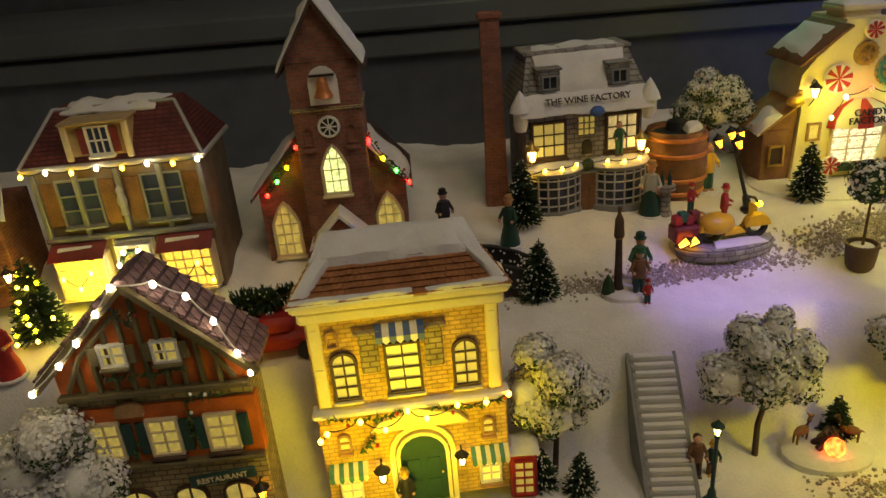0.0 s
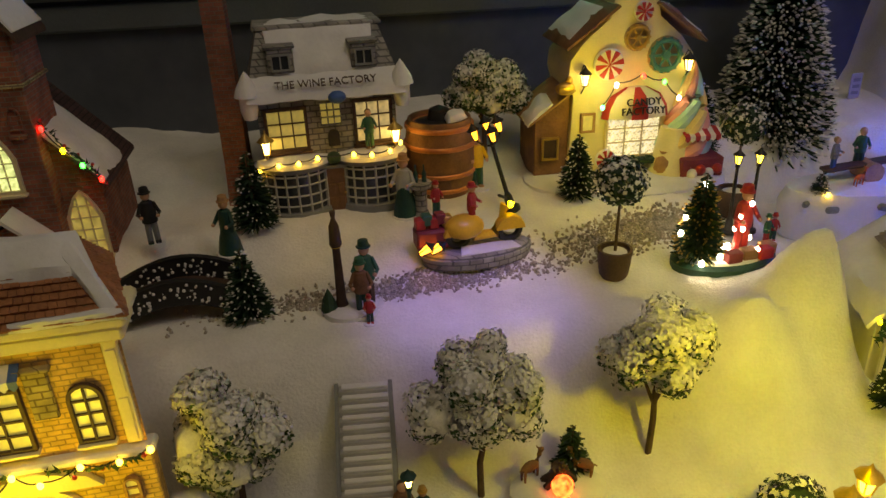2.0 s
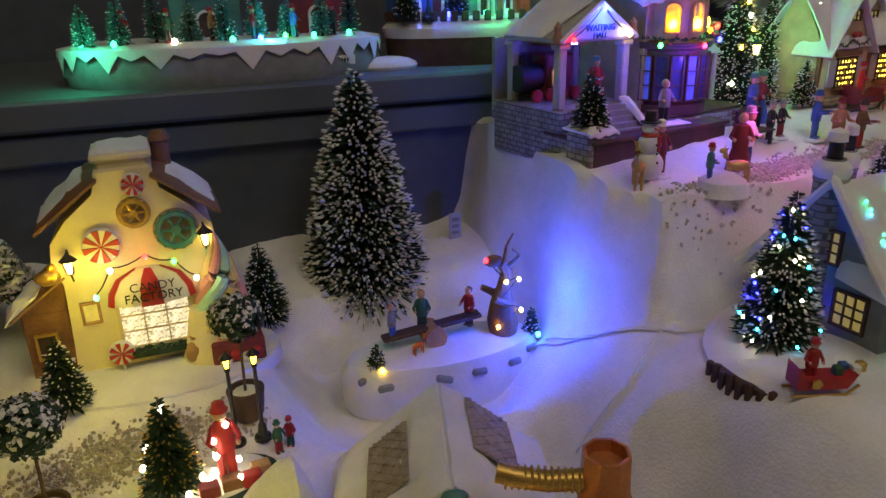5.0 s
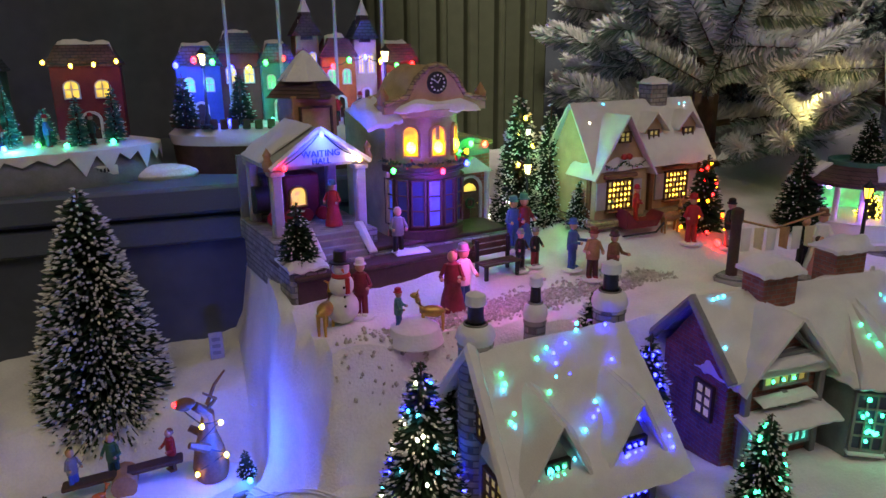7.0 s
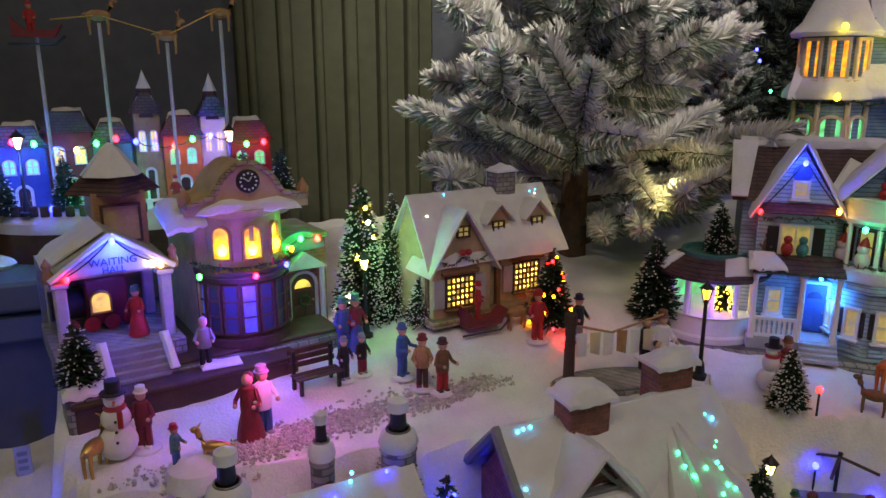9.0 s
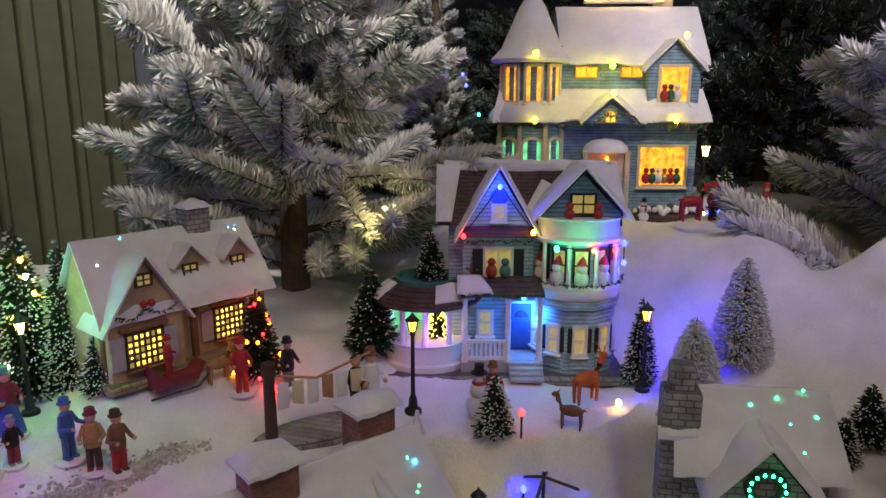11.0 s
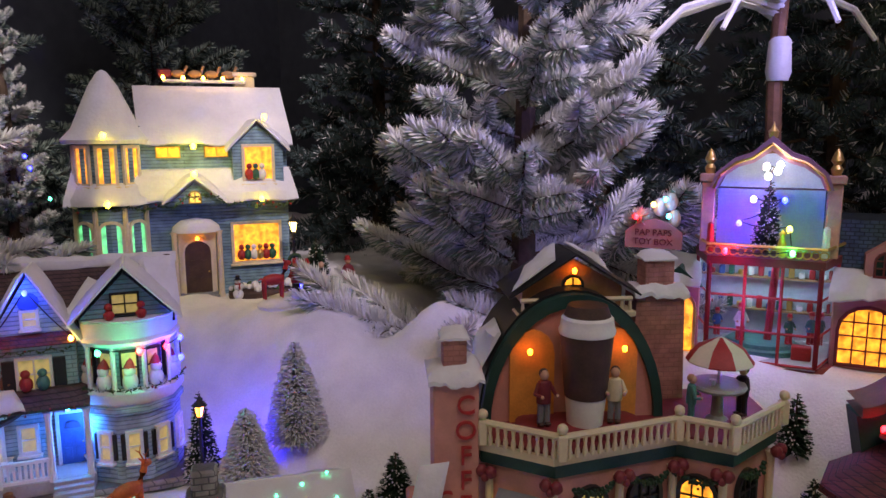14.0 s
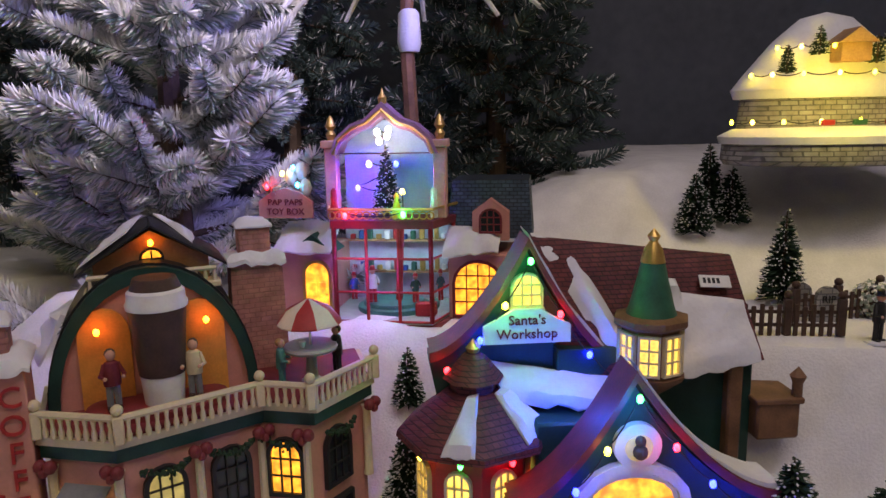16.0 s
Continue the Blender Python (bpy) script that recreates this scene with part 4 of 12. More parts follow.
# ---- the old street ----
def yellow_house():
    m = pose(-0.050, 0.457, 0.878, 0, 0, 5.7)
    r = thing("yellow_town_house", "yellow brick town house with snowy tiled roof and string lights", "model house", m)
    w, d = 0.142, 0.072
    part("wall", Solid().put([(x, y, z) for z in (0, 0.178) for x, y in ((-w / 2, 0), (w / 2, 0), (w / 2 - 0.03, d), (-w / 2 + 0.03, d))], [(0, 1, 5, 4), (1, 2, 6, 5), (2, 3, 7, 6), (3, 0, 4, 7), (0, 3, 2, 1), (4, 5, 6, 7)]), BRICK_Y, r)
    part("ground_floor_wall", Solid().box(0, 0.002, 0, w + 0.004, 0.012, 0.092, 0.001), BRICK_Y, r)
    part("cornice", Solid().box(0, d * 0.15, 0.172, w + 0.008, d * 0.3 + 0.012, 0.010, 0.002).box(0, d * 0.15, 0.182, w + 0.016, d * 0.3 + 0.018, 0.008, 0.003), CREAMY, r)
    for sx in (-1, 1):
        part("pilaster", Solid().box(sx * (w / 2 - 0.006), -0.001, 0.098, 0.009, 0.004, 0.074, 0.0008).box(sx * (w / 2 - 0.006), -0.002, 0.100, 0.005, 0.004, 0.032).box(sx * (w / 2 - 0.006), -0.002, 0.136, 0.005, 0.004, 0.030), CREAMY, r)
    part("ledge", Solid().box(0, 0.0, 0.090, w + 0.010, 0.016, 0.006, 0.002), SNOW, r)
    a, b = (-w / 2 - 0.009, -0.009, 0.189), (w / 2 + 0.009, -0.009, 0.189)
    c, e = (w / 2 - 0.022, d * 0.5, 0.224), (-w / 2 + 0.022, d * 0.5, 0.224)
    bk = [(-w / 2 + 0.016, d + 0.009, 0.189), (w / 2 - 0.016, d + 0.009, 0.189)]
    s = Solid().put([a, b, c, e, bk[0], bk[1]], [(0, 1, 2, 3), (1, 5, 2), (0, 3, 4), (4, 3, 2, 5), (0, 4, 5, 1)])
    roof = part("roof", s, TILE_R, r)
    t = Solid()
    tiled(t, a, b, c, e, 11, 30, 0.0018)
    tiled(t, bk[0], a, e, e, 11, 20, 0.0018)
    tiled(t, b, bk[1], c, c, 11, 20, 0.0018)
    tagged(part("roof_tiles", t, TILE_R, roof, "terracotta roof tiles"), kind="stuff")
    sn = Solid()
    L = Vector
    mid = lambda p, q, k: L(p).lerp(L(q), k)
    sn.slab(mid(a, e, 0.52), mid(b, c, 0.52), L(c) + L((0.004, 0, 0.001)), L(e) + L((-0.004, 0, 0.001)), 0.006, 22, 6, 0.3, 0.008, 2)
    sn.slab(mid(a, e, -0.01), mid(a, b, 0.56), mid(a, b, 0.56).lerp(mid(e, c, 0.56), 0.10), mid(a, e, 0.11), 0.004, 14, 3, 0.3, 0.002, 5)
    sn.slab(mid(a, b, 0.62), b, mid(b, c, 0.13), mid(a, b, 0.62).lerp(mid(e, c, 0.6), 0.08), 0.004, 12, 3, 0.3, 0.002, 6)
    sn.slab(mid(a, e, 0.1), mid(a, e, 0.1) + L((0.012, 0, 0)), L(e) + L((0.02, 0, 0)), L(e), 0.005, 5, 8, 0.3, 0.0, 7)
    sn.slab(mid(b, c, 0.1) - L((0.010, 0, 0)), mid(b, c, 0.08), c, L(c) - L((0.016, 0, 0)), 0.005, 5, 8, 0.3, 0.0, 8)
    sn.slab(bk[0], bk[1], c, e, 0.005, 12, 6, 0.3, 0.003, 9)
    part("roof_snow", sn, SNOW, r, "thick snow cap with icicles")
    for u in (-0.047, 0.044):
        window(r, face(u, 0, 0.105), 0.016, 0.038, 2, 4, 0.008, WOOD_D, PANE_YD, 0.0022, CREAMY)
    window(r, face(-0.003, 0, 0.106), 0.023, 0.040, 2, 4, 0, WOOD_D, PANE_YD, 0.0022, CREAMY)
    for u in (-0.003,):
        awning(r, face(u, 0, 0.164), 0.036, 0.010, 0.010, [BLUE, WHITE], 7)
    for u in (-0.027, 0.021):
        part("blind_panel", Solid().box(u, -0.001, 0.124, 0.014, 0.003, 0.034, 0.001).box(u, -0.003, 0.158, 0.020, 0.006, 0.003, 0.0008), STONE_Y, r)
    part("niche", Solid().ring(outline(0.007, 0.012, 0.003, 0.0014), outline(0.007, 0.012, 0.003), -0.003, 0), WOOD_L, r, m=face(-0.053, 0, 0.150))
    # ground floor
    f0 = -0.0045
    door(r, face(0.004, f0, 0.0), 0.036, 0.066, 0.018, GREEN_D, CREAMY)
    part("arch_moulding", Solid().ring(outline(0.044, 0.072, 0.022, 0.004), outline(0.044, 0.072, 0.022), -0.003, 0.001), CREAMY, r, m=face(0.004, f0, 0))
    part("pediment", Solid().prism([(-0.034, 0.074), (0.042, 0.074), (0.034, 0.083), (0.004, 0.091), (-0.026, 0.083)], f0 - 0.004, f0 + 0.002), CREAMY, r)
    for u in (-0.055, 0.057):
        awning(r, face(u, f0, 0.046), 0.030, 0.010, 0.010, [TEAL, CREAMSTRIPE], 8)
        window(r, face(u, f0, 0.012), 0.014, 0.022, 2, 3, 0, WHITE, PANE_Y, 0.0018, WOOD_L)
        window(r, face(u, f0, 0.060), 0.007, 0.013, 1, 2, 0.0035, WOOD_L, PANE_YD, 0.0016, WOOD_L)
    lantern(r, face(-0.029, f0, 0.030), 0.015, BLACK, "warm")
    lantern(r, face(0.034, f0, 0.036), 0.013, BLACK, "warm")
    for a0, b0 in ((-0.066, -0.004), (0.012, 0.070)):
        garland(r, [(a0 + (b0 - a0) * k / 8, -0.010, 0.094 - 0.006 * math.sin(pi * k / 8)) for k in range(9)], 0.0065, LEAF_L, RED, 4)
    garland(r, [(-0.030, -0.009, 0.074), (-0.036, -0.009, 0.064), (-0.044, -0.009, 0.056)], 0.007, LEAF_L, RED, 9)
    pts = [(-0.072, -0.012, 0.075), (-0.066, -0.013, 0.082), (-0.040, -0.014, 0.090), (-0.022, -0.014, 0.080), (-0.004, -0.013, 0.094), (0.010, -0.014, 0.086), (0.034, -0.013, 0.094), (0.056, -0.013, 0.093), (0.074, -0.010, 0.096)]
    string_lights(m, pts, ["warm"], "warm white bulbs on a dark wire along the yellow house")
    figurine(m @ pose(-0.012, -0.016, 0.0), 0.042, BLACK, BLACK, GOLD, "dark coated figurine with golden hat at the yellow house door")


def orange_house():
    m = pose(-0.226, 0.425, 0.870, 0, 0, 3)
    r = thing("timbered_restaurant", "orange half-timbered restaurant with snowy mauve shingle roof", "model house", m)
    w, d, ze, zr = 0.132, 0.032, 0.172, 0.234
    part("wall", Solid().box(0, d / 2, 0, w, d, 0.170, 0.001), STONE_Y, r)
    part("gable_wall", Solid().prism([(-w / 2, 0.150), (w / 2, 0.150), (w / 2, ze), (0, zr - 0.003), (-w / 2, ze)], -0.002, d), ORANGE, r)
    part("lower_wall", Solid().box(0, 0.003, 0.088, w + 0.003, 0.010, 0.050, 0.0005), ORANGE, r)
    roof = part("roof", gable_roof(Solid(), w, d, ze, zr, 0.010, 0.005), SHINGLE_P, r)
    k = (zr - ze) / (w / 2)
    e = w / 2 + 0.010
    t = Solid()
    tiled(t, (e, -0.010, ze - 0.01 * k + 0.006), (e, d + 0.005, ze - 0.01 * k + 0.006), (0, d + 0.005, zr + 0.007), (0, -0.010, zr + 0.007), 11, 6, 0.0022)
    tiled(t, (-e, d + 0.005, ze - 0.01 * k + 0.006), (-e, -0.010, ze - 0.01 * k + 0.006), (0, -0.010, zr + 0.007), (0, d + 0.005, zr + 0.007), 11, 6, 0.0022)
    tagged(part("roof_tiles", t, SHINGLE_P, roof, "snow-dusted mauve shingles"), kind="stuff")
    for sx in (-1, 1):
        part("barge_board", Solid().tube([(sx * e, -0.012, ze - 0.01 * k), (0, -0.012, zr + 0.002)], 0.0032, 5), TIMBER, r)
    # beams on the gable
    for u in (-0.048, -0.036, -0.024, -0.012, 0.0, 0.012, 0.024, 0.036, 0.048):
        top = zr - 0.010 - abs(u) * k
        part("beam", Solid().box(u, -0.004, 0.152, 0.0034, 0.004, max(0.008, top - 0.152), 0.0006), TIMBER, r)
    for sx in (-1, 1):
        part("brace", Solid().tube([(sx * 0.058, -0.005, 0.156), (sx * 0.044, -0.005, 0.182), (sx * 0.014, -0.005, 0.212)], 0.0020, 5), TIMBER, r)
    part("beam", Solid().box(0, -0.004, 0.148, w + 0.002, 0.008, 0.005, 0.001), TIMBER, r)
    part("beam", Solid().box(0, -0.004, 0.085, w + 0.002, 0.008, 0.004, 0.001), TIMBER, r)
    for u in (-0.020, 0.016):
        window(r, face(u, -0.005, 0.176), 0.015, 0.014, 2, 2, 0, WHITE, PANE_YD, 0.0018, TIMBER, shut=TIMBER)
    garland(r, [(-0.030, -0.009, 0.168), (0.0, -0.009, 0.166), (0.030, -0.009, 0.170)], 0.006, LEAF_L, RED, 3)
    garland(r, [(-0.010, -0.012, 0.222), (-0.002, -0.012, 0.206), (0.004, -0.012, 0.222)], 0.006, LEAF, RED, 5)
    part("plaque", Solid().prism(outline(0.020, 0.011, 0.006), -0.0045, 0), WOOD_L, r, m=face(-0.022, -0.002, 0.131))
    for u in (-0.044, -0.002, 0.040):
        window(r, face(u, -0.002, 0.096), 0.019, 0.028, 2, 3, 0, CREAM, PANE_YD, 0.0022, WOOD_D, shut=GREEN_D)
    garland(r, [(0.02, -0.008, 0.140), (0.034, -0.008, 0.146), (0.05, -0.008, 0.144)], 0.006, LEAF_L, None, 6)
    garland(r, [(0.020, -0.006, 0.136), (0.019, -0.006, 0.118), (0.022, -0.006, 0.104)], 0.006, LEAF_L, None, 7)
    garland(r, [(-0.022, -0.006, 0.108), (-0.026, -0.006, 0.092)], 0.006, LEAF_L, RED, 8)
    box_sign(r, pose(0.034, -0.010, 0.074, 0, -6, 0), 0.050, 0.009, GREEN_D, "RESTAURANT", 0.0062, CREAM)
    for u in (-0.035, 0.005, 0.042):
        window(r, face(u, -0.002, 0.028), 0.022, 0.034, 2, 2, 0.008, WOOD_D, PANE_YD, 0.002, WOOD_D)
    lantern(r, face(0.060, -0.002, 0.050), 0.014, BLACK, "amber")
    pts = [(-e, -0.016, ze - 0.008), (-0.052, -0.016, 0.184), (-0.036, -0.016, 0.200), (-0.018, -0.016, 0.220), (-0.004, -0.016, 0.238), (0.022, -0.012, 0.236), (0.040, -0.010, 0.224), (0.054, -0.010, 0.204), (0.066, -0.014, 0.180), (0.072, -0.014, 0.164)]
    string_lights(m, pts, ["white"], "white bulbs along the gable of the timbered restaurant", 0.002, wire=WHITE)


def old_shop():
    m = pose(-0.327, 0.655, 0.985, 0, 0, 4)
    r = thing("old_toy_shop", "two-storey shop with maroon mansard roof and lit windows", "model house", m)
    w, d, ze = 0.160, 0.10, 0.140
    part("wall", Solid().box(0, d / 2, 0, w, d, ze, 0.001), mat("umber_plaster", (0.20, 0.15, 0.10), 0.75, var=0.35), r)
    for u in (-0.078, -0.040, 0.0, 0.040, 0.078):
        part("beam", Solid().box(u, -0.002, 0.068, 0.005, 0.005, 0.070, 0.0008), GREY, r)
    part("beam", Solid().box(0, -0.003, 0.064, w + 0.004, 0.008, 0.005, 0.001), GREY, r)
    part("gutter", Solid().box(0, d / 2 - 0.002, ze - 0.004, w + 0.014, d + 0.014, 0.006, 0.002), GREY_L, r)
    a, b, c, e = (-w / 2 - 0.006, -0.008, ze), (w / 2 + 0.006, -0.008, ze), (w / 2 - 0.022, 0.034, ze + 0.046), (-w / 2 + 0.022, 0.034, ze + 0.046)
    g, h = (w / 2 + 0.006, d + 0.006, ze), (-w / 2 - 0.006, d + 0.006, ze)
    c2, e2 = (w / 2 - 0.022, d - 0.03, ze + 0.046), (-w / 2 + 0.022, d - 0.03, ze + 0.046)
    part("roof", Solid().put([a, b, c, e, h, g, c2, e2], [(0, 1, 2, 3), (1, 5, 6, 2), (0, 3, 7, 4), (3, 2, 6, 7), (4, 7, 6, 5), (0, 4, 5, 1)]), SHINGLE, r)
    for p, q in ((a, e), (b, c), (e, c)):
        part("ridge_trim", Solid().tube([p, q], 0.0022, 5), GREY_L, r)
    part("roof_snow", Solid().slab((-0.05, 0.028, ze + 0.042), (0.04, 0.028, ze + 0.042), (0.05, 0.06, ze + 0.046), (-0.05, 0.06, ze + 0.046), 0.006, 14, 6, 0.4, 0.003, 3), SNOW, r)
    dm = part("dormer", Solid().box(-0.008, 0.012, ze + 0.006, 0.056, 0.03, 0.034, 0.002).box(-0.008, 0.008, ze + 0.038, 0.062, 0.036, 0.003, 0.001), BEIGE, r)
    window(r, face(-0.006, -0.0035, ze + 0.010), 0.018, 0.024, 3, 2, 0, WHITE, GLASSB, 0.002, WHITE, shut=MAROON)
    for sx in (-1, 1):
        part("dormer_post", Solid().box(-0.008 + sx * 0.028, -0.005, ze + 0.004, 0.006, 0.004, 0.036, 0.001), CREAM, r)
    for u in (-0.040, 0.040):
        window(r, face(u, 0, 0.080), 0.036, 0.044, 2, 3, 0, GREY, GLASSB, 0.002, GREY, shut=WOOD)
    part("statuette", Solid().lathe([(0.004, 0), (0.003, 0.006), (0.005, 0.014), (0.003, 0.020), (0.004, 0.025), (1e-5, 0.030)], 8, 0.0, -0.006, 0.088), GREY_L, r)
    for u in (-0.052, 0.052):
        part("awning", Solid().slab((u - 0.027, -0.024, 0.052), (u + 0.027, -0.024, 0.052), (u + 0.027, -0.002, 0.064), (u - 0.027, -0.002, 0.064), 0.002, 10, 3, 0.1, 0.002, 2), MAROON, r)
        part("awning_snow", Solid().slab((u - 0.018, -0.016, 0.0585), (u + 0.016, -0.014, 0.0585), (u + 0.014, -0.011, 0.0610), (u - 0.018, -0.012, 0.0610), 0.0016, 8, 3, 0.3, 0.001, 2), SNOW, r)
        part("bay_window", Solid().box(u, -0.006, 0.004, 0.050, 0.014, 0.048, 0.001), CREAM, r)
        window(r, face(u, -0.0135, 0.010), 0.044, 0.038, 5, 4, 0, CREAM, PANE_Y, 0.002, CREAM)
    part("door_bay", Solid().box(0, -0.004, 0.0, 0.038, 0.010, 0.062, 0.001), GREY_L, r)
    window(r, face(0, -0.009, 0.018), 0.030, 0.038, 3, 3, 0, GREY_L, PANE_YD, 0.002)
    part("wreath", Solid().put(*torus(0.012, 0.0022)), LEAF, r, m=pose(0, -0.015, 0.040, 90, 0, 0))
    letters(r, "TOY", pose(0, -0.0155, 0.043), 0.007, CREAM)
    letters(r, "STORE", pose(0, -0.0155, 0.036), 0.006, CREAM)
    door(r, face(0, -0.009, 0.0), 0.016, 0.018, 0, ORANGE, GREY_L)
    string_lights(m, [(-0.082 + 0.164 * i / 7, -0.014, ze - 0.004 + 0.002 * (i % 2)) for i in range(8)], ["warm", "white"], "warm white bulbs along the shop gutter", 0.0022)
    string_lights(m, [(0.014 * math.cos(2 * pi * i / 6), -0.018, 0.040 + 0.015 * math.sin(2 * pi * i / 6)) for i in range(7)], ["white"], "white bulbs ringed round the shop sign", 0.0)
    for u in (-0.052, 0.052):
        string_lights(m, [(u - 0.020, -0.017, 0.030), (u - 0.006, -0.017, 0.018), (u + 0.008, -0.017, 0.034), (u + 0.020, -0.017, 0.014)], ["warm"], "warm bulbs hung in the shop window", 0.002)
    return m


def torus(R, rr, seg=20, sub=6):
    vs = [((R + rr * math.cos(2 * pi * j / sub)) * math.cos(2 * pi * i / seg), (R + rr * math.cos(2 * pi * j / sub)) * math.sin(2 * pi * i / seg), rr * math.sin(2 * pi * j / sub)) for i in range(seg) for j in range(sub)]
    fs = [(i * sub + j, ((i + 1) % seg) * sub + j, ((i + 1) % seg) * sub + (j + 1) % sub, i * sub + (j + 1) % sub) for i in range(seg) for j in range(sub)]
    return vs, fs


def church():
    m = pose(-0.133, 0.700, 0.985, 0, 0, 4)
    r = thing("brick_church", "red brick church with bell tower, lit windows and snow", "model church", m)
    w, d, ze, zr = 0.150, 0.10, 0.084, 0.165
    part("nave", Solid().prism([(-w / 2, 0), (w / 2, 0), (w / 2, ze), (0, zr - 0.004), (-w / 2, ze)], 0, d), BRICK, r)
    part("nave_roof", gable_roof(Solid(), w, d, ze, zr, 0.008, 0.004), SHINGLE_D, r)
    k = (zr - ze) / (w / 2)
    for sx in (-1, 1):
        part("roof_snow", Solid().slab((sx * (w / 2 + 0.006), -0.008, ze - 0.004), (sx * (w / 2 + 0.006), d * 0.7, ze - 0.004), (sx * 0.03, d * 0.7, zr - 0.03 * k + 0.004), (sx * 0.030, -0.008, zr - 0.03 * k + 0.004), 0.004, 10, 12, 0.5, 0.002, 4 + sx), SNOW, r)
    tx, tw, th = 0.008, 0.067, 0.212
    part("tower", Solid().box(tx, 0.012, 0, tw, 0.060, th, 0.001), BRICK, r)
    part("tower_gable", Solid().prism([(tx - tw / 2, th), (tx + tw / 2, th), (tx, th + 0.052)], -0.018, 0.042), BRICK, r)
    part("string_course", Solid().box(tx, 0.012, 0.166, tw + 0.004, 0.064, 0.003, 0.0008), STONE_Y, r)
    part("tower_roof", gable_roof(Solid(), tw, 0.060, th, th + 0.052, 0.008, 0.004, -0.018, tx), WOOD_D, r)
    for sx in (-1, 1):
        q = 0.052 / (tw / 2)
        part("roof_snow", Solid().slab((tx + sx * (tw / 2 + 0.006), -0.026, th - 0.004), (tx + sx * (tw / 2 + 0.006), 0.045, th - 0.004), (tx, 0.045, th + 0.058), (tx, -0.026, th + 0.058), 0.004, 8, 10, 0.5, 0.003 if sx < 0 else 0.0, 8 + sx), SNOW, r)
    part("cross", Solid().box(tx, -0.02, th + 0.060, 0.0018, 0.0018, 0.014).box(tx, -0.02, th + 0.068, 0.008, 0.0018, 0.0018), GOLD, r)
    niche = part("bell_niche", Solid().prism(outline(0.028, 0.036, 0.014), -0.0025, 0.0), WHITE, r, m=face(tx, -0.0175, 0.172))
    part("bell", Solid().lathe([(0.0095, 0), (0.0085, 0.002), (0.006, 0.008), (0.0052, 0.014), (0.0025, 0.018), (1e-5, 0.019)], 14, 0, -0.006, 0.008), COPPER, niche)
    part("bell_bar", Solid().box(0, -0.005, 0.027, 0.024, 0.003, 0.002), BLACK, niche)
    cl = part("rose_window", Solid().put(*torus(0.0095, 0.0016)), WHITE, r, m=pose(tx, -0.0185, 0.150, 90, 0, 0))
    part("rose_glass", Solid().lathe([(0.0095, 0), (0.0095, 0.0008)], 20), BLACK, cl)
    sp = Solid()
    for i in range(8):
        a = 2 * pi * i / 8
        sp.tube([(0, 0, 0.0012), (0.0095 * math.cos(a), 0.0095 * math.sin(a), 0.0012)], 0.0007, 4)
    part("rose_tracery", sp, WHITE, cl)
    for sx in (-1, 1):
        part("blind_arch", Solid().ring(outline(0.008, 0.016, 0.004, 0.001), outline(0.008, 0.016, 0.004), -0.002, 0), BRICK, r, m=face(tx + sx * 0.021, -0.018, 0.134))
        part("brick_ledge", Solid().box(tx + sx * 0.021, -0.019, 0.126, 0.013, 0.005, 0.004, 0.0006), BRICK, r)
    window(r, face(tx, -0.018, 0.084), 0.022, 0.046, 3, 4, 0.02, CREAM, STAINED, 0.003, CREAM, point=1, bar=0.0008)
    for sx in (-1, 1):
        window(r, face(sx * 0.054 + 0.002, 0.0, 0.014), 0.024, 0.056, 3, 5, 0.022, CREAM, PANE_YD, 0.003, CREAM, point=1, bar=0.0009)
    # porch
    part("porch", Solid().box(tx, -0.030, 0, 0.052, 0.026, 0.040, 0.001).prism([(tx - 0.030, 0.040), (tx + 0.030, 0.040), (tx, 0.062)], -0.043, -0.017), BRICK, r)
    part("porch_roof", gable_roof(Solid(), 0.056, 0.028, 0.038, 0.066, 0.005, 0.003, -0.044, tx), SNOW, r)
    part("porch_arch", Solid().prism(outline(0.036, 0.034, 0.014), -0.002, 0), CREAM, r, m=face(tx, -0.043, 0))
    door(r, face(tx, -0.0455, 0), 0.026, 0.028, 0.011, WOOD, GOLD, PANE_YD)
    part("bird_relief", Solid().ball(tx - 0.002, -0.044, 0.046, 0.004, 8, 6, sx=1.5).ball(tx + 0.004, -0.044, 0.049, 0.0024, 7, 5), BLUE, r)
    for sx in (-1, 1):
        lantern(r, face(tx + sx * 0.025, -0.043, 0.020), 0.011, BLACK, "yellow")
    cols = ["red", "yellow", "green", "red"]
    for sx in (-1, 1):
        pts = [(tx + sx * (0.036 + 0.012 * i), -0.012, zr - 0.034 - 0.013 * i * 1.05 - (0.006 if i else 0)) for i in range(4)]
        garland(r, [(p[0], p[1] + 0.002, p[2] + 0.004) for p in pts], 0.006, LEAF, RED, 11)
        string_lights(m, pts, cols, "red, yellow and green bulbs along the church eaves", 0.0030)
    return m


